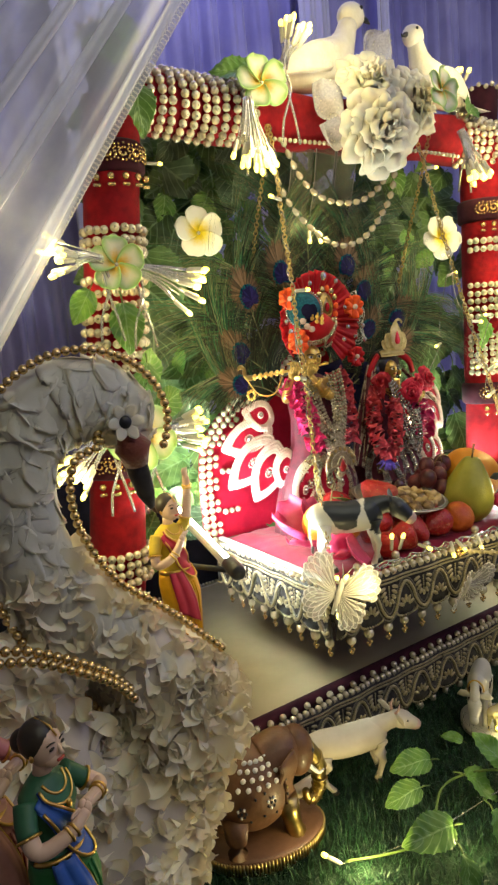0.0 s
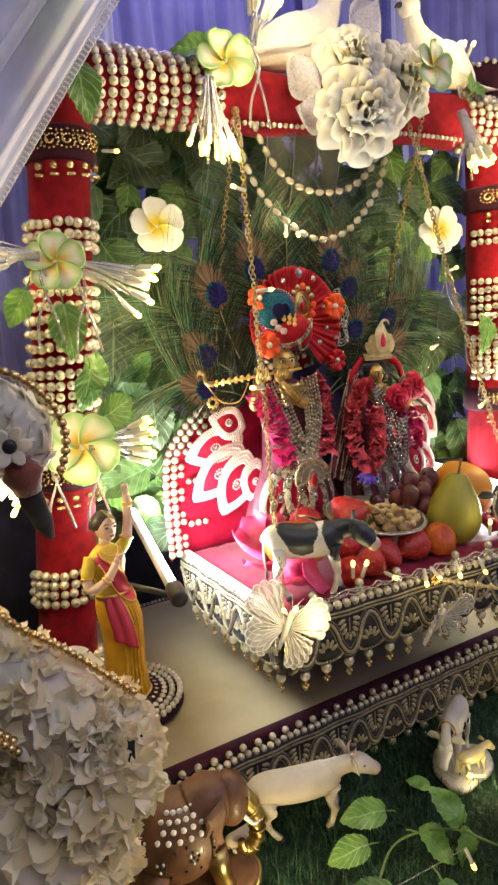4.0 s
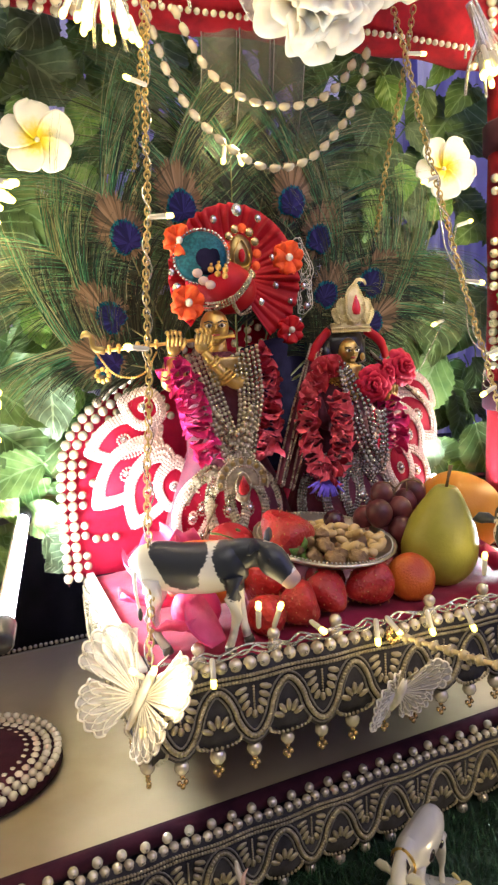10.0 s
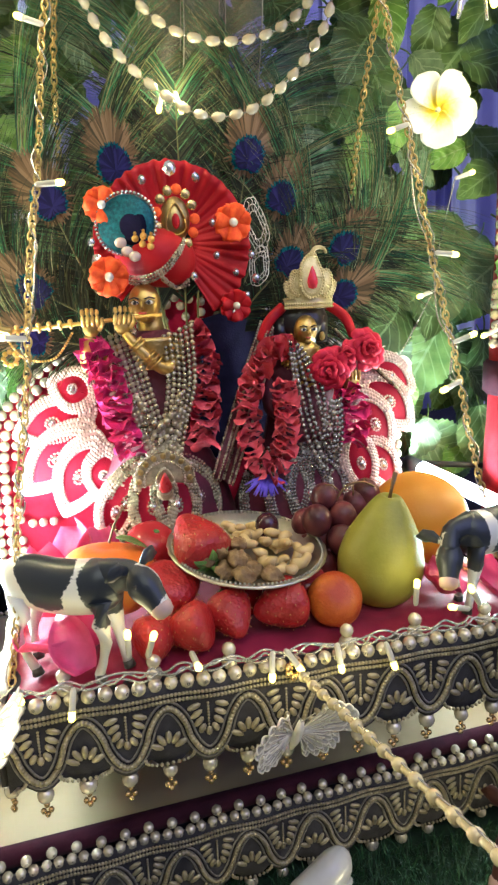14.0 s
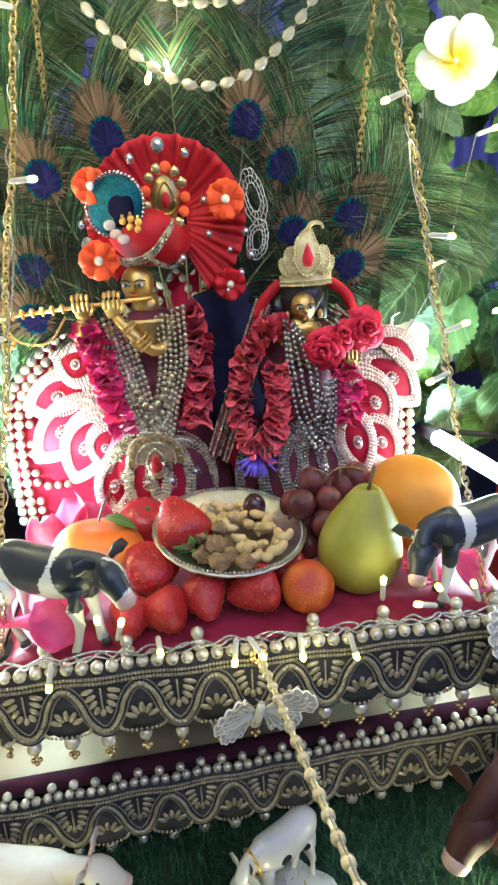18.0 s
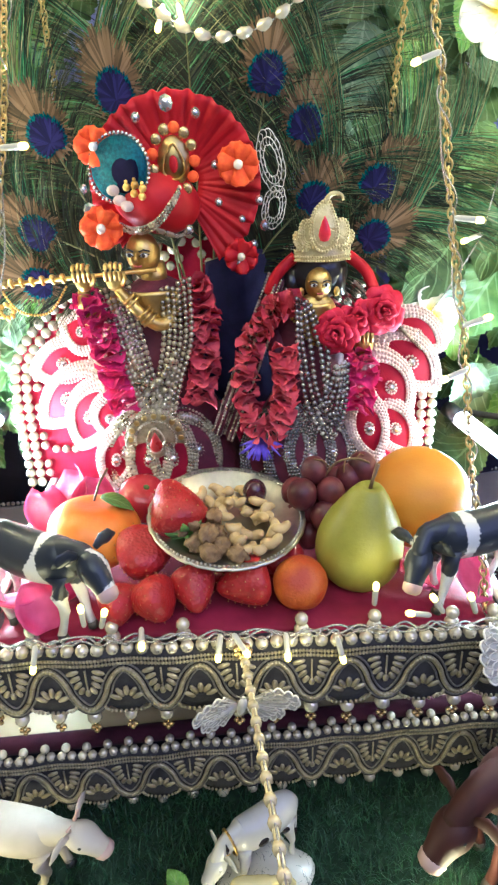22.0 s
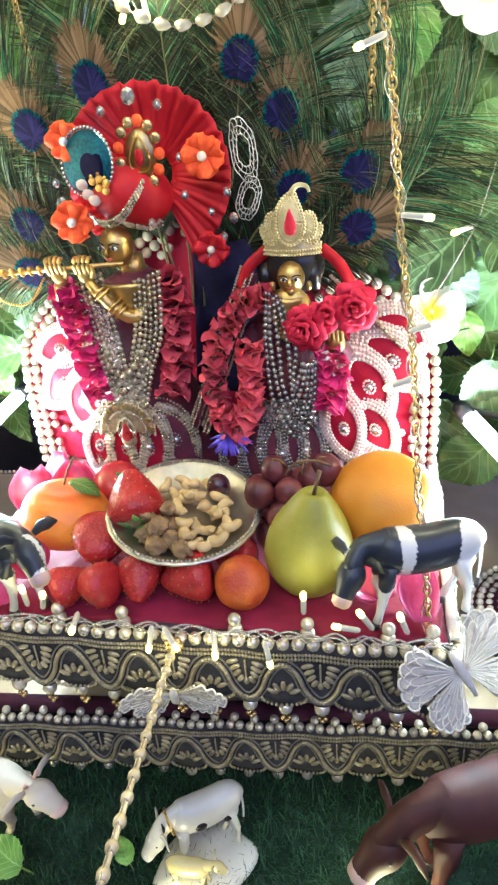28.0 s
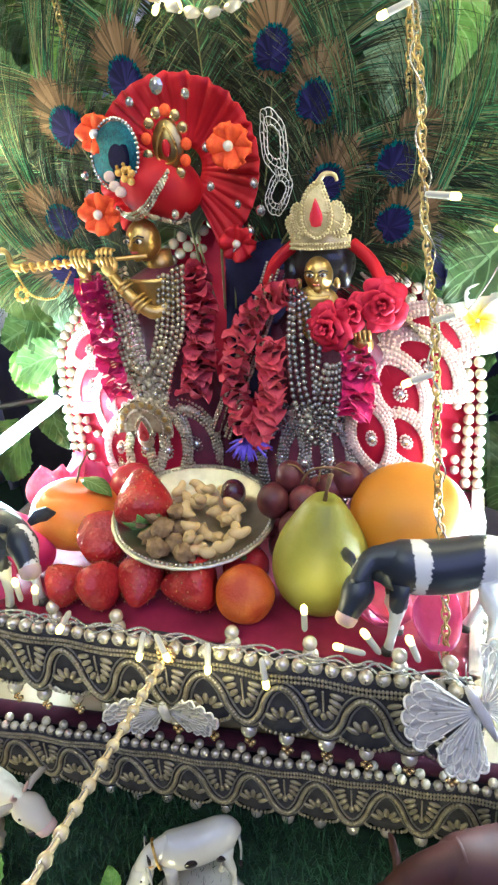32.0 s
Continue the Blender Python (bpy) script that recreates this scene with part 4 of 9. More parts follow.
round_fruit("apple", "small glossy dark red apple", (-0.110, 0.138, 0.036), 0.025, apple_skin, 0.92, 0.2, turn=(0.4, 0.3, 0))
round_fruit("apple", "small red apple beside the plate", (-0.040, 0.070, 0.006), 0.020, apple_skin, 0.92, 0.2, turn=(0.2, 0.3, 0))
round_fruit("apple", "small red apple tucked under the plate", (0.020, 0.072, 0.006), 0.020, apple_skin, 0.92, 0.2, turn=(0.5, 0.1, 0))
pink_skin = fruit_skin("pink_skin", (0.60, 0.02, 0.13), (0.70, 0.05, 0.2), 20, 0.45)
round_fruit("peach", "round pink fruit behind the cow", (-0.176, 0.052, 0.009), 0.022, pink_skin, 0.95, 0.1)


def grapes():
    skin = fruit_skin("grape_skin", (0.055, 0.010, 0.016), (0.17, 0.035, 0.04), 40, 0.42, coat=0.05, rand=0.3)
    me = G().ball((0, 0, 0), 0.0142, 16, 11, (0.95, 0.95, 1.05)).mesh("grape", skin)
    t = thing("grapes", "bunch of dark red grapes", "grapes")
    spots = [(0.052, 0.112, 0.077), (0.040, 0.098, 0.060), (0.066, 0.100, 0.060), (0.047, 0.106, 0.040), (0.072, 0.112, 0.040), (0.060, 0.088, 0.042), (0.085, 0.118, 0.064), (0.098, 0.122, 0.072), (0.036, 0.120, 0.050),
             (0.076, 0.124, 0.058), (0.056, 0.126, 0.058), (0.088, 0.104, 0.020), (0.066, 0.100, 0.018), (0.046, 0.098, 0.016), (0.036, 0.110, 0.030)]
    for i, p in enumerate(spots):
        piece("grape", me, t, at((p[0], p[1], p[2] - 0.004), i, 0.92 + 0.16 * ((i * 37) % 10) / 10))
    g = G().tube(curve([(0.060, 0.108, 0.066), (0.072, 0.106, 0.083), (0.090, 0.110, 0.084), (0.103, 0.112, 0.078)], 12), 0.0011, 6)
    for a, b in (((0.066, 0.107, 0.078), (0.052, 0.108, 0.086)), ((0.080, 0.108, 0.084), (0.078, 0.103, 0.074)), ((0.090, 0.110, 0.084), (0.098, 0.118, 0.083))):
        g.tube([a, lerp(a, b, 0.5) + Vector((0, 0, 0.003)), b], 0.0008, 5)
    part("stalk", g, TWIG, t, "bare brown stalk")


grapes()


def plate():
    t = thing("plate", "round silver plate with an embossed rim, tilted forward", "plate")
    m = Matrix.Translation((-0.030, 0.092, 0.030)) @ Euler((radians(9), radians(4), 0)).to_matrix().to_4x4()
    prof = [(0.004, 0.0), (0.048, 0.0), (0.056, 0.004), (0.066, 0.010), (0.070, 0.012), (0.071, 0.0135), (0.069, 0.0145), (0.064, 0.0125), (0.055, 0.0065), (0.047, 0.0025), (0.004, 0.002)]
    part("dish", G().lathe(prof, n=72, m=m, wob=lambda a, v: 1 + (0.012 * abs(math.sin(22 * a)) if 0.3 < v < 0.7 else 0)), SILVER, t)
    g = G()
    for i in range(110):
        a = 2 * math.pi * i / 110
        g.ball(m @ Vector((0.0668 * math.cos(a), 0.0668 * math.sin(a), 0.0145)), 0.0014, 5, 4)
    part("rim_beading", g, SILVER, t)
    cash = mat("cashew_skin", (0.46, 0.32, 0.13), (0.60, 0.45, 0.22), 70, 0.5, bump=0.15, bscale=300, sss=0.15)
    wal = mat("walnut_skin", (0.15, 0.085, 0.035), (0.34, 0.22, 0.10), 90, 0.6, bump=0.6, bscale=350)
    r = random.Random(3)
    cg = []
    for k in range(3):
        pts = [(0.0088 * math.cos(a), 0.0078 * math.sin(a), 0.0006 * k * math.sin(3 * a)) for a in [math.pi * (0.02 + 0.96 * i / 11) for i in range(12)]]
        cg.append(G().tube(curve(pts, 22), [tuple(q[:2]) for q in curve([(0.0016, 0.0014, 0), (0.0046, 0.0040, 0), (0.0062, 0.0052, 0), (0.0060, 0.0050, 0), (0.0050, 0.0044, 0), (0.0042, 0.0038, 0), (0.0012, 0.0012, 0)], 22)], 12).mesh("cashew", cash))
    # cashews in the bowl of the plate
    for i, (x, y, z) in enumerate(((0.018, -0.012, 0.009), (0.034, -0.006, 0.010), (0.024, -0.026, 0.009), (0.008, -0.028, 0.008), (0.030, 0.010, 0.011), (0.012, 0.004, 0.013), (0.026, -0.010, 0.018), (0.036, -0.018, 0.014),
                                (0.0, 0.022, 0.012), (0.040, 0.002, 0.014), (0.016, -0.040, 0.011), (0.002, -0.006, 0.022), (0.020, 0.036, 0.012), (-0.028, 0.030, 0.013), (-0.012, 0.030, 0.012), (0.010, 0.034, 0.011), (-0.006, 0.012, 0.017), (0.012, 0.020, 0.018), (-0.020, 0.018, 0.012), (-0.004, 0.036, 0.012), (0.040, -0.032, 0.014), (0.004, -0.020, 0.020), (0.026, -0.040, 0.015), (0.014, -0.032, 0.019), (0.030, 0.022, 0.013), (0.046, -0.016, 0.017))):
        o = tagged(new("cashew", cg[i % 3]), "pale curved cashew nut on the silver plate", "nut", "nuts on the plate")
        o.matrix_world = m @ Matrix.Translation((x, y, z)) @ Euler((r.uniform(-0.5, 0.5), r.uniform(-0.5, 0.5), r.uniform(0, 6.28))).to_matrix().to_4x4() @ Matrix.Diagonal((*[0.76 + 0.18 * r.random()] * 3, 1))
    for i, (x, y, z) in enumerate(((-0.022, -0.018, 0.010), (-0.008, -0.022, 0.011), (-0.034, -0.006, 0.011), (-0.014, -0.004, 0.012), (-0.026, -0.034, 0.010), (-0.004, -0.038, 0.010), (-0.010, -0.010, 0.021), (-0.042, 0.012, 0.012), (-0.042, -0.022, 0.013), (-0.048, -0.004, 0.014), (0.010, -0.050, 0.013), (-0.014, -0.049, 0.013), (-0.030, -0.020, 0.019), (-0.016, -0.032, 0.019))):
        g = G().ball((0, 0, 0), 0.0092, 22, 14, (1.15, 0.9, 0.62))
        g.v = [tuple(Vector(p) * (1 + 0.30 * noise.noise(Vector(p) * 260 + Vector((i, 2 * i, 0))) + 0.16 * noise.noise(Vector(p) * 620 + Vector((0, i, 5))) - 0.20 * math.exp(-(p[1] / 0.0012) ** 2))) for p in g.v]
        o = solo("walnut", g, wal, "wrinkled brown walnut half on the silver plate", "nut", "nuts on the plate")
        o.matrix_world = m @ Matrix.Translation((x, y, z)) @ Euler((r.uniform(-0.6, 0.6), r.uniform(-0.6, 0.6), r.uniform(0, 6.28))).to_matrix().to_4x4()
    g = G().ball((0, 0, 0), 0.0115, 14, 10, (1, 1, 1.15))
    o = solo("grape", g, mat("black_grape_skin", (0.03, 0.006, 0.012), (0.06, 0.012, 0.02), 40, 0.25, coat=0.4), "single dark grape on the silver plate", "grape")
    o.matrix_world = m @ Matrix.Translation((0.026, 0.030, 0.016))


plate()


def loose_petals():
    g0 = random.Random(9)
    def petal(c, turn, size, m):
        M = Matrix.Translation(c) @ Euler(turn).to_matrix().to_4x4()
        f = lambda u, v: M @ Vector(((u - 0.5) * 1.3 * size * math.sin(math.pi * (0.12 + 0.8 * v)) ** 0.7, size * (v - 0.5) * 1.5, size * (0.9 * (u - 0.5) ** 2 + 0.5 * (v - 0.4) ** 2 + 0.05 * math.sin(u * 9 + v * 5))))
        solo("rose_petal", G().sheet(f, 8, 8, thick=0.0007), m, "soft pink rose petal lying on the crimson cloth", "petal", "scattered petals")
    for c, turn, s in (((-0.205, 0.135, 0.018), (0.5, 0.3, 0.7), 0.040), ((-0.180, 0.150, 0.030), (0.7, -0.4, -0.5), 0.040), ((-0.212, 0.085, 0.008), (0.2, 0.2, 1.6), 0.034), ((-0.160, 0.140, 0.030), (0.9, 0.2, 0.2), 0.034),
                       ((-0.205, 0.020, 0.006), (0.3, 0.2, 2.4), 0.030), ((-0.186, 0.012, 0.010), (0.9, 0.0, 0.6), 0.028), ((0.140, 0.045, 0.004), (0.3, 0.1, 0.5), 0.028),
                       ((0.125, 0.032, 0.006), (0.7, -0.3, 2.0), 0.026), ((0.175, 0.030, 0.006), (0.5, 0.4, 0.2), 0.03)):
        petal(c, turn, s, PETAL_PINK)


loose_petals()


# ---- animals ----
HOL = mat("black_hide_paint", (0.010, 0.011, 0.014), (0.022, 0.024, 0.03), 40, 0.38, coat=0.15, spec=0.5, bump=0.35, bscale=60)


def hide_pattern(m):
    """Black patches on a white hide, laid out by the body's marking value with a ragged edge."""
    n, l = m.node_tree.nodes, m.node_tree.links
    a, t, k, r = n.new("ShaderNodeAttribute"), n.new("ShaderNodeTexNoise"), n.new("ShaderNodeMath"), n.new("ShaderNodeValToRGB")
    a.attribute_name = "marking"
    t.inputs["Scale"].default_value = 42
    t.inputs["Detail"].default_value = 1
    k.operation = "MULTIPLY_ADD"
    l.new(t.outputs[0], k.inputs[0])
    k.inputs[1].default_value = 0.04
    l.new(a.outputs["Fac"], k.inputs[2])
    r.color_ramp.elements[0].position, r.color_ramp.elements[0].color = 0.018, (0.72, 0.70, 0.64, 1)
    r.color_ramp.elements[1].position, r.color_ramp.elements[1].color = 0.024, (0.028, 0.033, 0.042, 1)
    l.new(k.outputs[0], r.inputs[0])
    l.new(r.outputs[0], n["Principled BSDF"].inputs["Base Color"])


hide_pattern(HOL)
WHITE_COW = mat("white_cow_paint", (0.48, 0.41, 0.31), (0.64, 0.57, 0.46), 18, 0.5, bump=0.1, bscale=120)
BROWN_COW = mat("brown_cow_paint", (0.05, 0.015, 0.012), (0.09, 0.028, 0.019), 25, 0.62)
HOOF = mat("hoof", (0.03, 0.025, 0.02), (0.06, 0.05, 0.04), 60, 0.5)
MUZZLE = mat("pink_muzzle", (0.55, 0.36, 0.30), (0.62, 0.44, 0.38), 60, 0.5)


def cow_shape(g, horn, down, turn=0.0):
    """A cow about 1 long from rump to muzzle, facing +x, feet at z 0; down lowers the head."""
    spine = [(-0.42, 0, 0.53), (-0.40, 0, 0.545), (-0.30, 0, 0.565), (-0.12, 0, 0.54), (0.06, 0, 0.54), (0.20, 0, 0.565), (0.28, 0, 0.58)]
    rad = [(0.04, 0.05), (0.10, 0.12), (0.135, 0.155), (0.15, 0.165), (0.15, 0.165), (0.125, 0.155), (0.07, 0.10)]
    pts = curve(spine, 40)
    rr = [tuple(curve([(a, b, 0) for a, b in rad], 40)[i][:2]) for i in range(41)]
    g.tube(pts, [tuple(q) for q in rr], 24)
    hd = Vector((0.45, 0, 0.66 - down))
    g.tube(curve([(0.18, 0, 0.59), (0.30, 0, 0.64 - 0.3 * down), hd], 10), [(0.10 - 0.0052 * i, 0.135 - 0.0072 * i) for i in range(11)], 16)
    face = Vector((0.20, 0, -0.17 - 0.35 * down)).normalized()
    a = hd + Vector((-0.05, 0, 0.02))
    g.tube(curve([a - face * 0.03, a + face * 0.02, a + face * 0.08, a + face * 0.14, a + face * 0.20, a + face * 0.235], 15), [tuple(q[:2]) for q in curve([(0.045, 0.05, 0), (0.075, 0.080, 0), (0.080, 0.086, 0), (0.062, 0.072, 0), (0.052, 0.056, 0), (0.040, 0.040, 0)], 15)], 18)
    g.tube([a + face * 0.185, a + face * 0.20, a + face * 0.235, a + face * 0.252], [(0.050, 0.054), (0.058, 0.060), (0.052, 0.050), (0.030, 0.028)], 14, 2)
    for s in (-1, 1):
        g.ball(a + face * 0.246 + Vector((0.006, s * 0.022, 0.012)), 0.010, 8, 6, mi=1)
    for s in (-1, 1):
        e = a + Vector((-0.005, s * 0.055, 0.04))
        g.tube([e, e + Vector((-0.012, s * 0.050, 0.020)), e + Vector((-0.016, s * 0.105, 0.016)), e + Vector((-0.02, s * 0.155, 0.0))], [(0.014, 0.020), (0.013, 0.040), (0.011, 0.044), (0.004, 0.008)], 10)
        g.ball(a + face * 0.085 + Vector((0.0, s * 0.068, 0.034)), 0.013, 8, 6, mi=1)
        if horn:
            g.tube([e + Vector((0, -s * 0.025, 0.02)), e + Vector((0.01, s * 0.0, 0.07)), e + Vector((0.03, -s * 0.01, 0.12))], [0.013, 0.01, 0.003], 7, 2)
        for x, kx, fx in ((0.20, 0.22, 0.21 + 0.05 * s), (-0.31, -0.35, -0.30 - 0.05 * s)):
            y = s * 0.085
            g.tube([(x, y, 0.50), (x, y * 1.05, 0.36), (kx, y * 1.05, 0.24), ((kx + fx) / 2, y * 1.05, 0.12), (fx, y * 1.05, 0.035)], [(0.075, 0.07), (0.06, 0.055), (0.036, 0.036), (0.027, 0.027), (0.03, 0.03)], 10)
            g.tube([(fx, y * 1.05, 0.045), (fx + 0.012, y * 1.05, 0.0)], [0.032, 0.038], 9, 1)
    g.tube(curve([(-0.41, 0, 0.60), (-0.45, 0, 0.52), (-0.455, 0.02, 0.36), (-0.44, 0.03, 0.24)], 10), [0.018 - 0.001 * i for i in range(11)], 7)
    g.ball((-0.44, 0.03, 0.22), 0.024, 7, 6, (0.8, 0.8, 2.0), 1)
    g.ball((-0.19, 0, 0.40), 0.05, 8, 6, (1.2, 1, 0.7), 2)
    # swing the head to one side and enlarge it a little
    for i, p in enumerate(g.v):
        w = min(1.0, max(0.0, (p[0] - 0.31) / 0.09))
        if w:
            k, q = 1 + 0.16 * w, turn * w
            x, y, z = (p[0] - 0.36) * k, p[1] * k, a.z + (p[2] - a.z) * k
            g.v[i] = (0.36 + x * math.cos(q) - y * math.sin(q), x * math.sin(q) + y * math.cos(q), z)
    return a


def cow(label, m, hide, horn=False, down=0.0, turn=0.0):
    """A toy cow, one mesh."""
    g = G()
    cow_shape(g, horn, down, turn)
    marks = []
    for p in g.v:
        c = Vector(p)
        saddle = min(c.x + 0.25 + 0.30 * (c.z - 0.55), 0.03 - c.x, c.z - 0.42 - 0.3 * max(0, -0.1 - c.x))
        fore = min(c.x - 0.115 - 0.22 * max(0, 0.55 - c.z), 0.60 - c.x, c.z - 0.36 + 0.3 * down)
        d = max(saddle, fore) + 0.022 * math.sin(11 * c.z + 9 * c.y + 1.2) + 0.014 * math.sin(19 * c.x + 13 * c.z + 14 * c.y)
        if c.x > 0.40:
            d = min(d, abs(c.y) - 0.020)
        marks.append(min(d, c.z - 0.25))
    g.v = [tuple(m @ Vector(p)) for p in g.v]
    ob = solo("cow_figurine", g, [hide, HOOF, MUZZLE], label, "figurine", "cow figurines")
    if hide is HOL:
        at_ = ob.data.attributes.new("marking", "FLOAT", "POINT")
        at_.data.foreach_set("value", marks)
    return ob


def stand(x, y, z, head, size):
    """Feet at x, y, z, facing the heading in degrees, about size long."""
    return Matrix.Translation((x, y, z)) @ Matrix.Rotation(radians(head), 4, "Z") @ Matrix.Diagonal((size, size, size, 1))


cow("black and white toy cow standing on the seat among petals", stand(-0.178, 0.018, FLOOR, -27, 0.127), HOL, down=0.04, turn=-0.35)
cow("black and white toy cow standing on the seat beside the pear", stand(0.172, 0.030, FLOOR, 196, 0.120), HOL, down=0.18, turn=0.75)
cow("cream white toy bull standing on the turf", stand(-0.234, -0.022, -0.272, -14, 0.146) @ Matrix.Diagonal((1, 1.05, 0.72, 1)), WHITE_COW, horn=True)
cow("reddish-brown toy cow grazing on the turf", stand(0.234, -0.022, -0.272, 205, 0.192), BROWN_COW, down=0.20)
cow("small white toy calf on the turf by the brown ornament", stand(-0.318, -0.026, -0.272, 10, 0.052), WHITE_COW, down=0.05)


def cow_with_calf():
    """White glazed cow bending to a calf on an uneven base, one mesh."""
    g = G()
    poll = cow_shape(g, False, 0.22)
    g.m = [{0: 0, 1: 1, 2: 0}[q] for q in g.m]
    # cap with gold rim, dark patches, collar
    top = poll + Vector((-0.03, 0, 0.075))
    g.ball(top, 0.062, 16, 10, (1, 1, 0.75), 2)
    g.tube([top + Vector((0.064 * math.cos(q), 0.064 * math.sin(q), -0.012)) for q in [2 * math.pi * i / 20 for i in range(21)]], 0.011, 6, 3)
    for sg in (-1, 1):
        g.tube([top + Vector((0, sg * 0.05, 0.0)), top + Vector((0.0, sg * 0.075, 0.06)), top + Vector((0.01, sg * 0.065, 0.12))], [0.020, 0.016, 0.004], 8, 1)
    for x, y, z, s_ in ((-0.30, -0.12, 0.40, 0.05), (-0.26, 0.125, 0.46, 0.05), (0.02, 0.142, 0.52, 0.06), (0.20, -0.11, 0.40, 0.04)):
        g.ball((x, y, z), s_, 10, 8, (1.1, 0.35, 0.8), 1)
    g.tube([Vector((0.30 + 0.02 * math.cos(q), 0.105 * math.sin(q), 0.56 + 0.12 * math.cos(q))) for q in [2 * math.pi * i / 22 for i in range(23)]], 0.013, 6, 3)
    # calf
    k = len(g.v)
    q = G()
    cow_shape(q, False, 0.0)
    small = Matrix.Translation((0.20, 0.30, 0.02)) @ Matrix.Rotation(radians(150), 4, "Z") @ Matrix.Diagonal((0.55, 0.55, 0.50, 1))
    g.add([small @ Vector(p) for p in q.v], q.f, 0)
    g.m[-len(q.f):] = [{0: 4, 1: 1, 2: 0}[v] for v in q.m]
    g.lathe([(0.02, -0.02), (0.50, -0.02), (0.52, 0.02), (0.48, 0.06), (0.02, 0.07)], (0.02, 0.10, 0), 40, 0, sc=(1.0, 0.72), wob=lambda a, v: 1 + 0.10 * math.sin(3 * a + 1) + 0.05 * math.sin(5 * a))
    M = Matrix.Translation((-0.014, -0.034, -0.270)) @ Matrix.Rotation(radians(212), 4, "Z") @ Matrix.Diagonal((0.094, 0.100, 0.112, 1))
    g.v = [tuple(M @ Vector(p)) for p in g.v]
    fawn = mat("yellow_glaze", (0.62, 0.52, 0.20), (0.72, 0.62, 0.30), 40, 0.2, coat=0.6)
    glaze = mat("white_glaze", (0.56, 0.53, 0.44), (0.66, 0.63, 0.54), 30, 0.3, coat=0.4)
    dark = mat("black_glaze", (0.02, 0.015, 0.015), (0.03, 0.02, 0.02), 30, 0.2)
    red = mat("red_glaze", (0.42, 0.05, 0.05), (0.5, 0.1, 0.08), 60, 0.25)
    solo("cow_and_calf_figurine", g, [glaze, dark, red, GOLD, fawn], "glazed white cow with red cap and calf on one base", "figurine")


cow_with_calf()

# ---- peacock feather fan ----
def strand_paint(name, stops, rough=0.4, metal=0.25):
    """Each loose strand takes its own shade from the stops."""
    m = mat(name, stops[0][1], rough=rough, metal=metal)
    n, l = m.node_tree.nodes, m.node_tree.links
    geo, ramp = n.new("ShaderNodeNewGeometry"), n.new("ShaderNodeValToRGB")
    while len(ramp.color_ramp.elements) < len(stops):
        ramp.color_ramp.elements.new(0.5)
    for e, (p, c) in zip(ramp.color_ramp.elements, stops):
        e.position, e.color = p, (*c, 1)
    l.new(geo.outputs["Random Per Island"], ramp.inputs[0])
    l.new(ramp.outputs[0], n["Principled BSDF"].inputs["Base Color"])
    return m


BARB = strand_paint("feather_barb", ((0.0, (0.014, 0.016, 0.008)), (0.35, (0.07, 0.072, 0.028)), (0.7, (0.19, 0.19, 0.075)), (0.9, (0.32, 0.31, 0.145)), (1.0, (0.46, 0.44, 0.25))))
BARB_GREEN = strand_paint("feather_barb_green", ((0.0, (0.006, 0.026, 0.018)), (0.4, (0.014, 0.075, 0.040)), (0.75, (0.055, 0.23, 0.10)), (1.0, (0.20, 0.42, 0.18))), 0.35, 0.35)
# dark lower barbs; the tone also holds the shade round the feather roots
BARB_DARK_SHADED = strand_paint("feather_barb_dark_shaded", ((0.0, (0.006, 0.008, 0.006)), (0.6, (0.018, 0.024, 0.013)), (1.0, (0.06, 0.068, 0.032))))
EYE_TAN = strand_paint("feather_eye_bronze", ((0.0, (0.06, 0.045, 0.022)), (0.5, (0.17, 0.105, 0.052)), (1.0, (0.27, 0.175, 0.10))), 0.45, 0.4)
EYE_TEAL = strand_paint("feather_eye_teal", ((0.0, (0.0, 0.03, 0.05)), (0.5, (0.0, 0.08, 0.10)), (1.0, (0.02, 0.19, 0.20))), 0.35, 0.6)
EYE_BLUE = strand_paint("feather_eye_blue", ((0.0, (0.008, 0.007, 0.040)), (0.6, (0.014, 0.012, 0.070)), (1.0, (0.030, 0.026, 0.13))), 0.4, 0.5)


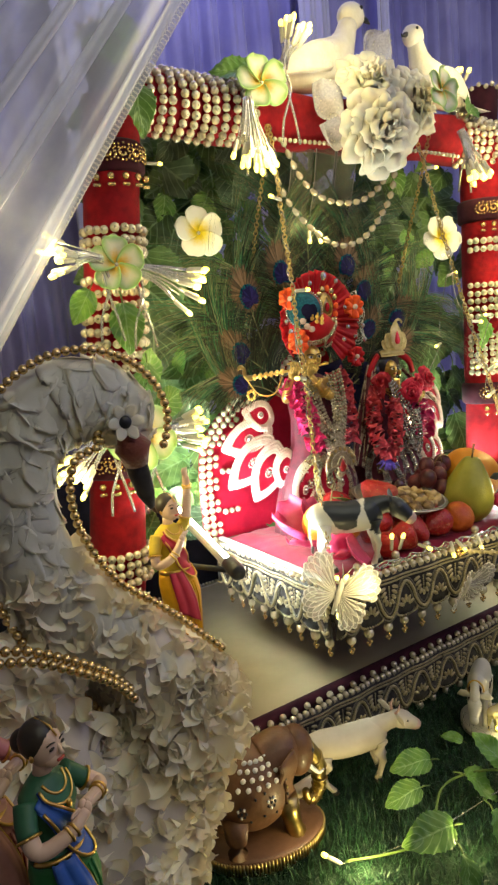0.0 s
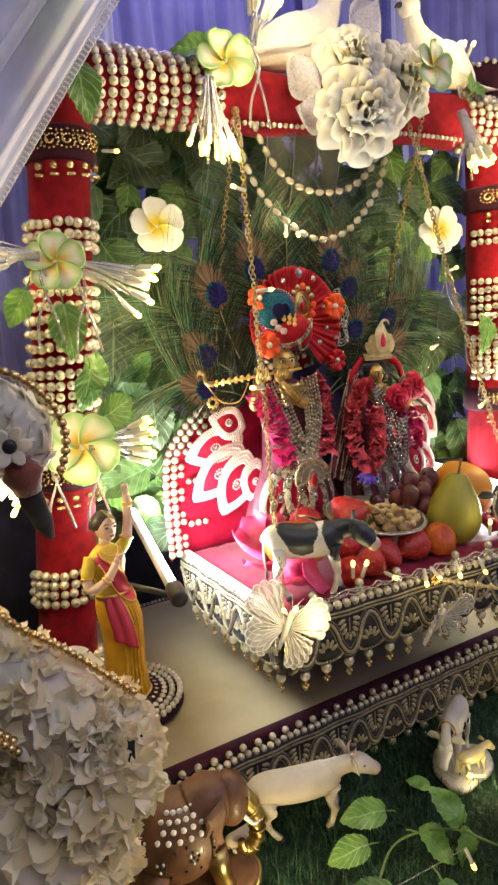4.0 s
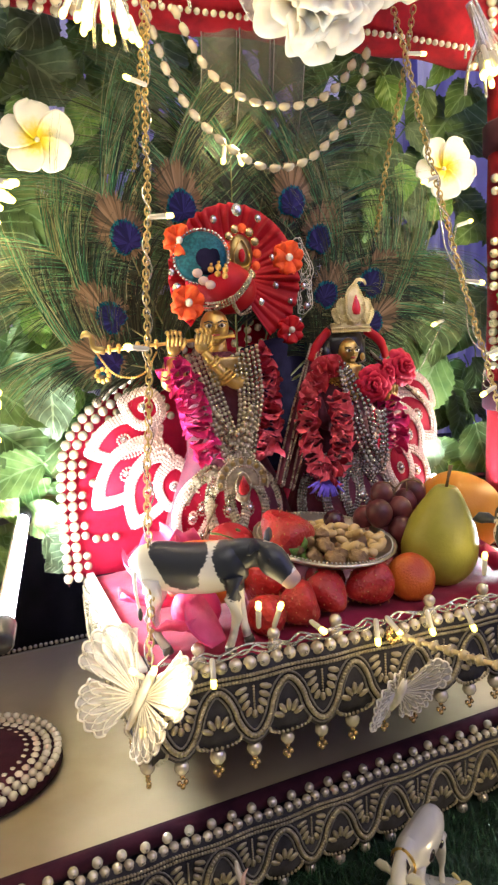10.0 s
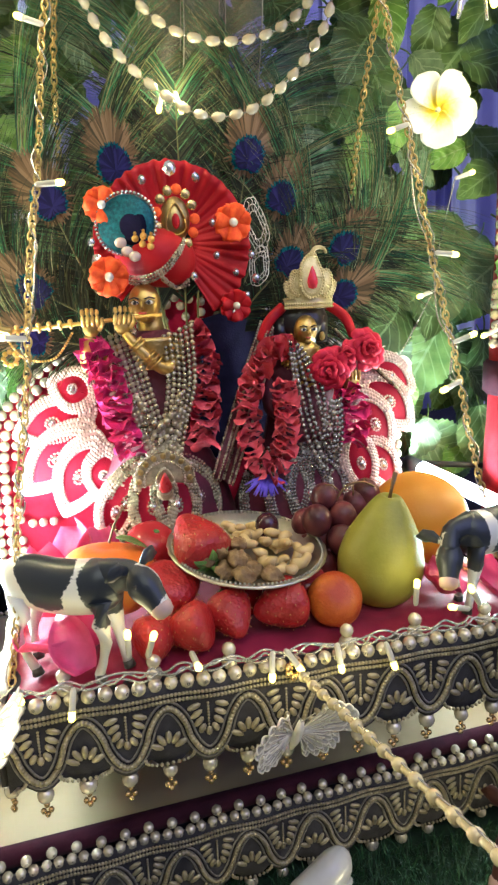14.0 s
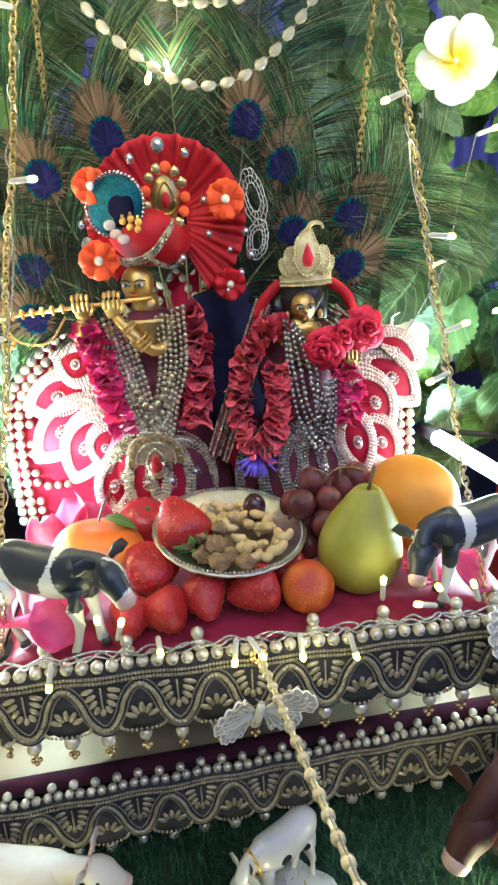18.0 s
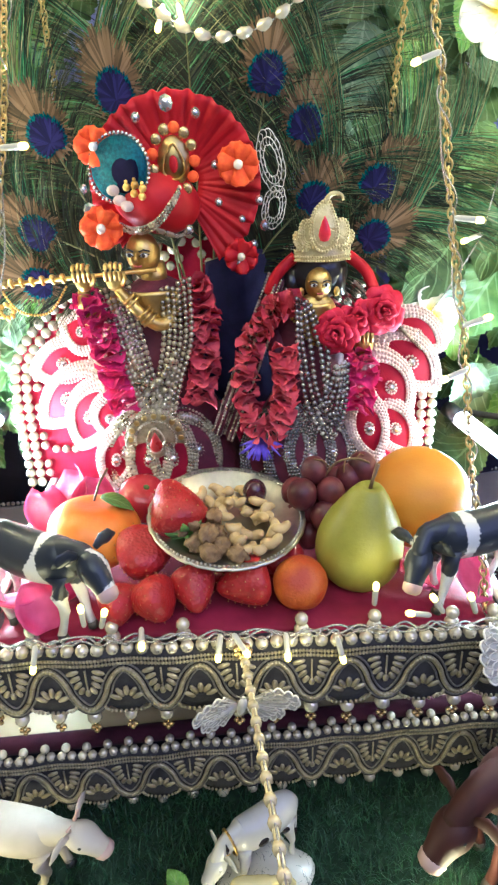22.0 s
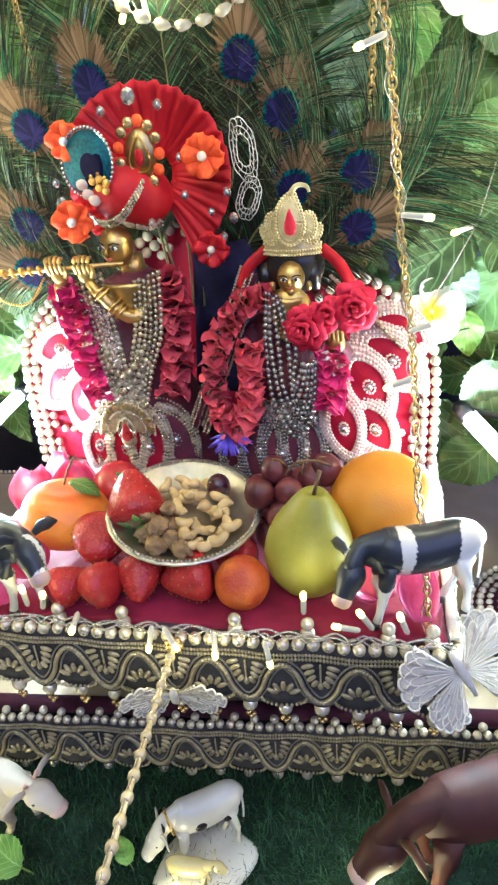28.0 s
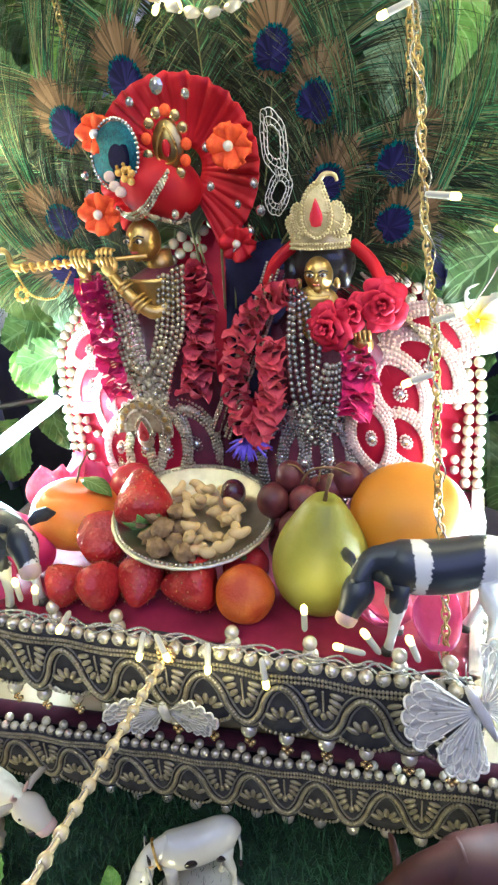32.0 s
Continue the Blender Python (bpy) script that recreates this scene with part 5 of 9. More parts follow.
def feather(parent, root, eye, tip_len, seed, width=1.0, spot=True):
    """A tail feather: shaft, long loose barbs, and the round eye near its end."""
    r = random.Random(seed)
    root, eye = Vector(root), Vector(eye)
    way = (eye - root).normalized()
    side = Vector((0, 1, 0)).cross(way).normalized()
    tip = eye + way * tip_len * 0.35
    mid = lerp(root, eye, 0.5) + side * r.uniform(-0.012, 0.012) + Vector((0, 0.006, 0))
    line = curve([root, mid, eye, tip], 30)
    ob = part("shaft", G().tube(line, [0.0014 - 0.00003 * i for i in range(31)], 5), BARB, parent)
    g = G()
    n = 300
    for k in range(n):
        s = 0.22 + 0.78 * k / n
        x = s * 30
        i = min(int(x), 29)
        p = lerp(line[i], line[i + 1], x - i)
        if k % 12 == 0:
            clump = [(r.uniform(-0.16, 0.16), r.uniform(0.4, 1.2), r.uniform(-0.012, 0.008), r.uniform(0.8, 1.2)) for _ in range(2)]
        for sg, (splay, curl, out, size) in zip((-1, 1), clump):
            ln = (0.042 + 0.050 * s + 0.030 * (s > 0.70)) * width * size * r.uniform(0.75, 1.2)
            d = (side * sg * 0.75 + way * (0.75 + 0.40 * s + splay + r.uniform(-0.08, 0.08))).normalized()
            bend = side * sg * (0.10 * curl * r.uniform(0.5, 1.5)) - way * (0.05 * curl) + Vector((0, 0, -0.045 * curl))
            w = side.cross(d).normalized().cross(d) * r.uniform(0.00014, 0.00034)
            # more dark barbs near the root: own deeper tone plus shade put into colour
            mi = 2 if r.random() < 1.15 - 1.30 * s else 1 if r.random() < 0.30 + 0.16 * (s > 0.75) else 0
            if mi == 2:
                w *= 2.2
            pts, q = [p], p
            for j in range(5):
                d = (d + bend * (0.4 + 0.5 * j)).normalized()
                q = q + d * (ln / 5) + Vector((0, out * (j + 1) * 0.08 + r.uniform(-0.0008, 0.0008), 0))
                pts.append(q)
            vs = []
            for j, q in enumerate(pts):
                f = 1.4 - 0.22 * j
                vs += [q - w * f, q + w * f]
            # olive barbs also start in that dark tone at the shaft
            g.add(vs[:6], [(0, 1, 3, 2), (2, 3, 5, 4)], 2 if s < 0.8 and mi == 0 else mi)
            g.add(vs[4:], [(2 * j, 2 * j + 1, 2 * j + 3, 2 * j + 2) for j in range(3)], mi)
    tagged(part("barb_vane", g, [BARB, BARB_GREEN, BARB_DARK_SHADED], ob, "loose olive and green barbs, darker towards the root", smooth=False), kind="stuff")
    if not spot:
        return
    # the eye: bronze oval, teal ring, dark blue heart, each a shallow lens
    width *= 1.4
    nrm = way.cross(side).normalized()
    if nrm.y > 0:
        nrm = -nrm
    rot = Matrix((side, way, nrm)).transposed()
    e = G()
    M = Matrix.Translation(eye) @ rot.to_4x4()
    # fine rays in three lengths: bronze outermost, a teal rim, and the violet-blue heart
    for count, rx, ry, dy, up, mi, ragged in ((190, 0.0165, 0.0225, 0.004, 0.0010, 0, 0.24), (110, 0.0112, 0.0132, -0.0055, 0.0030, 1, 0.10), (110, 0.0094, 0.0112, -0.0058, 0.0042, 2, 0.12)):
        for k in range(count):
            q = 2 * math.pi * (k + r.random()) / count
            ray = r.uniform(1 - ragged, 1 + ragged * 0.6) * (1 - (0.35 * max(0.0, -math.sin(q)) ** 8 if mi else 0))
            tip_ = Vector((rx * math.cos(q) * ray, dy + ry * math.sin(q) * ray, up + r.uniform(-0.0005, 0.0005))) * width
            b = Vector((0, dy - 0.3 * ry, up + 0.0004)) * width
            w = Vector((-math.sin(q), math.cos(q), 0)) * (0.00085 if mi else 0.0008) * width
            mid_ = lerp(b, tip_, 0.7)
            e.add([M @ p for p in (b - w * 0.5, b + w * 0.5, mid_ + w, mid_ - w, tip_ + w * 0.4, tip_ - w * 0.4)], [(0, 1, 2, 3), (3, 2, 4, 5)], mi)
    part("eye", e, [EYE_TAN, EYE_TEAL, EYE_BLUE], ob, "bronze, teal and dark blue eye spot", smooth=False)
    tagged(ob.children[-1], "bronze, teal and dark blue eye spot", kind="stuff")


def feather_fan():
    t = thing("peacock_feather_fan", "spread fan of peacock tail feathers rising behind the deities", "feathers")
    root = (-0.035, 0.262, 0.20)
    for i, (e, w, spot) in enumerate((((-0.113, 0.238, 0.398), 1.1, True), ((-0.179, 0.236, 0.364), 1.1, True), ((-0.203, 0.236, 0.279), 1.05, True), ((-0.210, 0.234, 0.230), 1.0, True), ((0.025, 0.242, 0.407), 1.1, True),
                                      ((0.060, 0.243, 0.365), 1.05, True), ((0.131, 0.240, 0.312), 1.1, True), ((0.129, 0.242, 0.262), 1.0, True), ((0.069, 0.246, 0.300), 1.0, True), ((-0.046, 0.250, 0.425), 1.25, False),
                                      ((0.165, 0.252, 0.290), 1.0, False), ((-0.080, 0.256, 0.440), 1.15, False), ((0.000, 0.256, 0.432), 1.15, False), ((-0.225, 0.252, 0.320), 1.0, False))):
        feather(t, Vector(root) + Vector((e[0] * 0.25, 0, -0.02)), e, 0.12, 20 + i, w, spot)


feather_fan()


# ---- the two deity statues, each one plain mesh ----
def ellip(g, rows, n=22, mi=0, fold=0.0, folds=9):
    """Stacked ellipses: rows of (x, y, z, rx, ry)."""
    vs, fs = [], []
    for j, (x, y, z, rx, ry) in enumerate(rows):
        for i in range(n):
            a = 2 * math.pi * i / n
            q = 1 + fold * (1 - j / len(rows)) * math.sin(folds * a)
            vs.append((x + rx * q * math.cos(a), y + ry * q * math.sin(a), z))
    for j in range(len(rows) - 1):
        for i in range(n):
            i2 = (i + 1) % n
            fs.append((j * n + i, j * n + i2, (j + 1) * n + i2, (j + 1) * n + i))
    fs += [tuple(range(n - 1, -1, -1)), tuple(range((len(rows) - 1) * n, len(rows) * n))]
    return g.add(vs, fs, mi)


BRASS = mat("worn_brass", (0.46, 0.30, 0.085), (0.66, 0.47, 0.16), 55, 0.34, metal=0.9, bump=0.25, bscale=260)
DRESS = mat("dress_brocade", (0.07, 0.008, 0.022), (0.13, 0.014, 0.035), 60, 0.65, sheen=0.05, bump=0.3, bscale=300)


def face(g, c, r, mi_skin, mi_dark, mi_white, way=(-0.1, -1, -0.08)):
    """Plain carved head: skull, nose, brows, eyes and lips in relief."""
    c, w = Vector(c), Vector(way).normalized()
    s = Vector((0, 0, 1)).cross(w).normalized() * -1
    u = w.cross(s) * -1
    if u.z < 0:
        u = -u
    P = lambda a, b, d=1.0: c + (s * a + u * b) * r + w * (r * d * math.sqrt(max(0.05, 1 - 0.6 * a * a - 0.45 * b * b)))
    rot = Matrix((s, w, u)).transposed()
    g.ball(c, r, 20, 14, (0.92, 0.95, 1.12), mi_skin, rot)
    g.tube([P(0, 0.30), P(0, 0.05, 1.08), P(0, -0.12, 1.22)], [r * 0.06, r * 0.10, r * 0.13], 8, mi_skin)
    for k in (-1, 1):
        g.ball(P(k * 0.40, 0.16, 0.97), r, 12, 8, (0.22, 0.08, 0.13), mi_white, rot)
        g.ball(P(k * 0.40, 0.16, 1.04), r, 10, 7, (0.10, 0.06, 0.11), mi_dark, rot)
        g.tube([P(k * 0.16, 0.36, 1.02), P(k * 0.42, 0.45, 1.01), P(k * 0.72, 0.34, 0.98)], r * 0.045, 6, mi_dark)
        g.tube([P(k * 0.16, 0.12, 1.03), P(k * 0.42, 0.30, 1.03), P(k * 0.68, 0.18, 1.0)], r * 0.03, 6, mi_dark)
    g.tube([P(-0.22, -0.40, 1.02), P(0, -0.43, 1.07), P(0.22, -0.40, 1.02)], r * 0.06, 8, 3)
    g.ball(P(0, -0.75, 0.90), r, 10, 7, (0.26, 0.2, 0.22), mi_skin, rot)


LIPS = mat("painted_lips", (0.38, 0.05, 0.05), (0.45, 0.08, 0.07), 100, 0.4)
EYE_WHITE = mat("painted_eye", (0.75, 0.72, 0.62), (0.8, 0.78, 0.7), 100, 0.4)


def flute_player():
    g = G()
    ellip(g, [(-0.085, 0.215, -0.013, 0.080, 0.050), (-0.085, 0.213, 0.03, 0.076, 0.050), (-0.086, 0.211, 0.08, 0.062, 0.042), (-0.087, 0.211, 0.125, 0.042, 0.030), (-0.087, 0.211, 0.165, 0.040, 0.027), (-0.087, 0.212, 0.205, 0.046, 0.027),
              (-0.087, 0.213, 0.222, 0.034, 0.022), (-0.088, 0.213, 0.232, 0.014, 0.013)], 36, 4, 0.05, 12)
    g.tube([(-0.088, 0.213, 0.222), (-0.090, 0.212, 0.246)], [0.013, 0.012], 12, 0)
    face(g, (-0.0950, 0.196, 0.258), 0.0168, 0, 1, 2, (-0.25, -1, -0.12))
    # raised arms that hold the flute: slim forearms, curled fingers, bangles
    g.tube(curve([(-0.066, 0.200, 0.222), (-0.070, 0.186, 0.204), (-0.082, 0.174, 0.197), (-0.096, 0.169, 0.207), (-0.110, 0.168, 0.223), (-0.117, 0.170, 0.232)], 18), [0.0076 - 0.00018 * i for i in range(19)], 12, 0)
    g.tube(curve([(-0.124, 0.208, 0.214), (-0.150, 0.192, 0.200), (-0.153, 0.182, 0.216), (-0.148, 0.176, 0.231)], 12), [0.0076 - 0.0002 * i for i in range(13)], 12, 0)
    for c, lean in (((-0.119, 0.169, 0.239), 0.10), ((-0.147, 0.174, 0.238), -0.05)):
        g.ball(c, 0.0082, 12, 9, (0.95, 0.6, 1.05), 0)
        for k in range(4):
            x = c[0] - 0.0066 + 0.0043 * k
            g.tube(curve([(x, c[1] - 0.003, c[2] + 0.002), (x + 0.006 * lean, c[1] - 0.0075, c[2] + 0.009), (x + 0.010 * lean, c[1] - 0.006, c[2] + 0.0165 - 0.001 * abs(k - 1.4)), (x + 0.010 * lean, c[1] + 0.001, c[2] + 0.0165 - 0.001 * abs(k - 1.4))], 8), [0.0021, 0.0021, 0.0020, 0.0020, 0.0019, 0.0018, 0.0017, 0.0016, 0.0012], 7, 0)
        g.tube([(c[0] + 0.007, c[1] - 0.002, c[2] - 0.002), (c[0] + 0.0105, c[1] - 0.006, c[2] + 0.004), (c[0] + 0.010, c[1] - 0.007, c[2] + 0.009)], [0.0024, 0.0021, 0.0014], 7, 0)
    for a, rad in ((0.10, 0.0078), (0.20, 0.0076), (0.30, 0.0074), (0.62, 0.0068), (0.72, 0.0066)):
        p = lerp((-0.088, 0.171, 0.200), (-0.116, 0.170, 0.232), a)
        g.tube([p + Vector((rad * 0.75 * math.cos(q), rad * 1.1 * math.sin(q), rad * 0.65 * math.cos(q))) for q in [2 * math.pi * i / 14 for i in range(15)]], 0.0015, 5, 0)
    # chest piece and broad belt in relief
    g.sheet(lambda u, v: (-0.092 + (u - 0.5) * (0.044 - 0.022 * v), 0.186 - 0.006 * math.sin(math.pi * u), 0.226 - 0.030 * v), 10, 8, 0, thick=0.002)
    solo("deity_statue", g, [BRASS, BLACK_SKIN, EYE_WHITE, LIPS, DRESS], "gold-faced deity statue in crimson dress playing a flute", "statue")


def goddess():
    g = G()
    ellip(g, [(0.062, 0.212, -0.013, 0.088, 0.052), (0.062, 0.211, 0.03, 0.080, 0.050), (0.062, 0.210, 0.075, 0.062, 0.042), (0.062, 0.209, 0.115, 0.040, 0.028), (0.062, 0.208, 0.150, 0.034, 0.024), (0.062, 0.208, 0.180, 0.040, 0.024),
              (0.062, 0.208, 0.194, 0.026, 0.018), (0.062, 0.208, 0.202, 0.012, 0.011)], 36, 4, 0.05, 12)
    g.tube([(0.062, 0.208, 0.196), (0.062, 0.207, 0.214)], [0.011, 0.011], 12, 0)
    g.ball((0.062, 0.196, 0.198), 0.020, 16, 10, (1.0, 0.5, 0.9), 0)
    face(g, (0.0645, 0.196, 0.2250), 0.0138, 0, 1, 2, (0.02, -1, -0.12))
    # engraved chest piece with a drop
    g.sheet(lambda u, v: (0.062 + (u - 0.5) * (0.026 - 0.020 * v), 0.186 - 0.006 * math.sin(math.pi * u) - 0.004 * v, 0.209 - 0.034 * v), 12, 10, 0, thick=0.002)
    for s in (-1, 1):
        g.ball((0.0645 + s * 0.0165, 0.190, 0.218), 0.0036, 9, 7, (0.8, 0.8, 1.3), 0)
    g.ball((0.060, 0.172, 0.184), 0.0042, 10, 8, (0.9, 0.5, 1.4), 3)
    # dark hair behind the face
    g.ball((0.064, 0.210, 0.232), 0.0255, 18, 12, (1.18, 0.72, 1.05), 1)
    g.tube([(0.040, 0.206, 0.236), (0.040, 0.200, 0.212)], [0.009, 0.006], 10, 1)
    g.tube([(0.084, 0.206, 0.236), (0.084, 0.200, 0.212)], [0.009, 0.006], 10, 1)
    g.tube(curve([(0.026, 0.205, 0.178), (0.026, 0.192, 0.150), (0.034, 0.184, 0.145)], 10), 0.009, 9, 4)
    g.tube(curve([(0.098, 0.205, 0.178), (0.112, 0.190, 0.155), (0.104, 0.174, 0.170)], 10), 0.009, 9, 4)
    for c in ((0.105, 0.172, 0.170),):
        g.ball(c, 0.009, 10, 8, (1, 0.7, 1.1), 0)
        for k in range(4):
            g.tube([(c[0] - 0.006 + 0.004 * k, c[1] - 0.004, c[2] + 0.004), (c[0] - 0.006 + 0.004 * k, c[1] - 0.006, c[2] + 0.014)], 0.0019, 6, 0)
    solo("goddess_statue", g, [BRASS, BLACK_SKIN, EYE_WHITE, LIPS, DRESS], "gold-faced goddess statue with dark hair in crimson dress", "statue")


flute_player()
goddess()


# ---- what the statues wear ----
def ribbon_petal(parent, base, tip, wide, face_way=(0, -1, 0.1), bow=0.010, lining=CRIMSON, bead=PINK_BEAD):
    """Leaf-shaped dress panel: red satin with a broad border of bead rows and a small beaded drop inside."""
    base, tip = Vector(base), Vector(tip)
    d = (tip - base)
    ln = d.length
    d.normalize()
    nrm = Vector(face_way)
    nrm = (nrm - d * nrm.dot(d)).normalized()
    s = d.cross(nrm).normalized()
    shape = lambda v: wide * 0.54 * math.sin(math.pi * min(1.0, max(0.0, v)) ** 0.85) ** 0.75
    P = lambda a, v, up=0.0: base + d * (ln * v) + s * (wide * 0.54 * a) + nrm * (bow * math.sin(math.pi * min(1, max(0, v))) - 0.3 * bow * a * a + up)
    rim = []
    for i in range(64):
        q = 2 * math.pi * i / 64
        v = 0.5 - 0.5 * math.cos(q)
        rim.append((math.copysign(shape(v) / (wide * 0.54), math.sin(q)), v))
    inner = lambda i, k: (rim[i % 64][0] * k, 0.52 + (rim[i % 64][1] - 0.52) * k)
    leaf = part("dress_panel", G().sheet(lambda u, v: P(*inner(round(u * 64), max(0.02, v))), 64, 5, thick=0.0012), lining, parent, "leaf-shaped crimson panel")
    band = G().sheet(lambda u, v: P(*inner(round(u * 64), 1.0 - 0.42 * v), 0.0006 + 0.0022 * math.sin(math.pi * v)), 64, 5)
    part("padded_band", band, bead, leaf, "pale padded band")
    g = G()
    for k in (0.985, 0.875, 0.765, 0.655):
        beads(g, evenly([P(*inner(i, k), 0.0012 + 0.0018 * math.sin(math.pi * (1.0 - k) / 0.42)) for i in range(65)], 0.0036), 0.0020)
    for i in range(12):
        q = 2 * math.pi * i / 12
        beads(g, [P(0.20 * math.cos(q), 0.50 + 0.075 * math.sin(q), 0.0018)], 0.0013)
    tagged(part("bead_border", g, bead, leaf, "rows of pale beads along its edge"), kind="stuff")
    part("stone", G().ball(P(0, 0.50, 0.0016), 0.0044, 10, 7), CRYSTAL, leaf)


def dress(name, label, root, tips):
    t = thing(name, label, "dress")
    for i, (b, p, w) in enumerate(tips):
        ribbon_petal(t, Vector(root) + Vector(b), p, w, (0.0, -1, 0.15 + 0.05 * i))
    return t


dress("embroidered_skirt", "crimson skirt of beaded leaf panels flaring beside the flute player", (-0.146, 0.232, 0.146), [
    ((0.002, 0.010, 0.018), (-0.194, 0.252, 0.184), 0.044), ((-0.002, 0.010, 0.008), (-0.234, 0.256, 0.128), 0.050), ((-0.006, 0.004, -0.004), (-0.230, 0.250, 0.068), 0.050), ((-0.002, -0.004, -0.012), (-0.190, 0.242, 0.042), 0.050), ((0.006, -0.014, -0.024), (-0.152, 0.226, 0.060), 0.040),
    ((0.020, -0.044, -0.045), (-0.150, 0.184, 0.018), 0.038)])
dress("embroidered_skirt", "crimson skirt of beaded leaf panels flaring beside the goddess", (0.108, 0.192, 0.176), [
    ((0.016, 0.018, 0.010), (0.196, 0.214, 0.152), 0.046), ((0.012, 0.010, 0.002), (0.190, 0.206, 0.110), 0.048), ((0.004, 0.0, -0.012), (0.156, 0.194, 0.082), 0.046), ((0.010, -0.004, -0.06), (0.162, 0.188, 0.044), 0.040), ((-0.006, -0.010, -0.05), (0.122, 0.172, 0.046), 0.038)])


def front_panels(label, cx, zs, spread, y0, n=5, wide=0.036, **paint):
    t = thing("embroidered_apron", label, "dress")
    for i in range(n):
        k = 2 * i / (n - 1) - 1
        ribbon_petal(t, (cx + k * spread * 0.35, y0 + 0.01, zs[0]), (cx + k * spread, y0 - 0.022 + 0.03 * k * k, zs[1] + 0.010 * abs(k)), wide, (0.25 * k, -1, 0.3), 0.006, **paint)
    return t


front_panels("skirt front of overlapping beaded crimson panels", -0.092, (0.112, 0.014), 0.050, 0.172, 4, 0.044, lining=CRIMSON, bead=SILVER_BEAD)
front_panels("skirt front of overlapping beaded crimson panels under the garland", 0.054, (0.112, 0.012), 0.062, 0.170, 5, 0.046, lining=DRESS, bead=PEWTER)


def strand(parent, pts, r, m, name="bead_string"):
    g = G()
    run = evenly(curve(pts, 60), r * 1.01)
    beads(g, run[int(pts[0][0] * 9e5) % 2::2], r)
    return tagged(part(name, g, m, parent), kind="stuff")


def necklace(label, strands, r, m):
    t = thing("bead_necklace", label, "necklace")
    for pts in strands:
        strand(t, pts, r, m)
    return t


# flute player's two broad bead ropes, joined by a fan pendant
for sg, x0, x1 in ((-1, -0.136, -0.103), (1, -0.080, -0.080)):
    necklace("broad rope of silver beads hanging from the shoulder", [
        [(x0 + 0.0052 * k, 0.186 - 0.001 * k, 0.226 + 0.002 * k), (lerp((x0,) * 3, (x1,) * 3, 0.35).x + 0.0050 * k, 0.170, 0.185), (x1 + 0.0042 * (k - 2), 0.160, 0.145), (x1 + 0.0034 * (k - 2) - sg * 0.006, 0.156, 0.112)] for k in range(6)], 0.0027, SILVER_BEAD)
necklace("loose loops of large silver beads across the chest", [[(-0.112, 0.166, 0.172 - 0.012 * k), (-0.092, 0.153, 0.146 - 0.014 * k), (-0.068, 0.164, 0.176 - 0.012 * k)] for k in range(3)], 0.0036, SILVER_BEAD)
necklace("long loops of grey beads on the goddess", [[(0.043 + 0.0030 * k, 0.182, 0.214 - 0.001 * k), (0.043 + 0.0062 * k + 0.002 * math.sin(5 * k), 0.164, 0.172), (0.050 + 0.0050 * k + 0.003 * math.sin(3 * k), 0.150 + 0.002 * math.sin(7 * k), 0.122 + 0.006 * k), (0.070 + 0.003 * math.sin(4 * k), 0.145 + 0.002 * k, 0.088 + 0.011 * k), (0.085 - 0.0030 * k, 0.150, 0.114 + 0.008 * k), (0.088 - 0.0024 * k, 0.158, 0.160)] for k in range(5)], 0.0028, PEWTER)
necklace("small gold bead collar at the goddess's neck", [[(0.040, 0.196, 0.200 - 0.004 * k), (0.062, 0.180, 0.182 - 0.006 * k), (0.084, 0.196, 0.200 - 0.004 * k)] for k in range(3)], 0.0020, GOLD)


def pendant():
    t = thing("fan_pendant", "half-round antique gold pendant with a red drop stone", "pendant")
    c = Vector((-0.093, 0.146, 0.096))
    P = lambda r, a, up: c + Vector((r * math.cos(a), up, r * math.sin(a)))
    plate_ = G().sheet(lambda u, v: P(0.004 + 0.024 * v, -0.2 + 3.54 * u, -0.001 - 0.003 * (1 - v)), 24, 6, thick=0.002)
    part("plate", plate_, ANTIQUE, t)
    g = G()
    for r in (0.028, 0.0190):
        beads(g, [P(r, -0.2 + 3.54 * i / int(r * 1400), -0.0045) for i in range(int(r * 1400) + 1)], 0.0013)
    part("beading", g, SILVER_BEAD, t)
    for k in range(9):
        a = 0.05 + 3.04 * k / 8
        part("inlay", G().ball(P(0.0237, a, -0.0035), 0.0030, 9, 6, (1, 0.4, 1)), OLD_GOLD, t)
    part("stone_frame", G().tube([c + Vector((0.0082 * math.cos(a) * (1 - 0.35 * max(0, math.sin(a))), -0.0055, 0.0125 * math.sin(a))) for a in [2 * math.pi * i / 24 for i in range(25)]], 0.0012, 6), SILVER_BEAD, t)
    part("stone", G().lathe([(0.0004, 0.010), (0.0026, 0.005), (0.0046, -0.001), (0.0048, -0.005), (0.0030, -0.009), (0.0004, -0.010)], c + Vector((0, -0.0075, -0.001)), 14, sc=(1.25, 0.45)), mat("red_stone", (0.28, 0.012, 0.015), (0.38, 0.025, 0.02), 60, 0.3, coat=0.2), t, "red drop stone")
    part("drop", G().ball(c + Vector((0, -0.003, -0.012)), 0.009, 12, 8, (0.9, 0.35, 0.8)), ANTIQUE, t)


pendant()


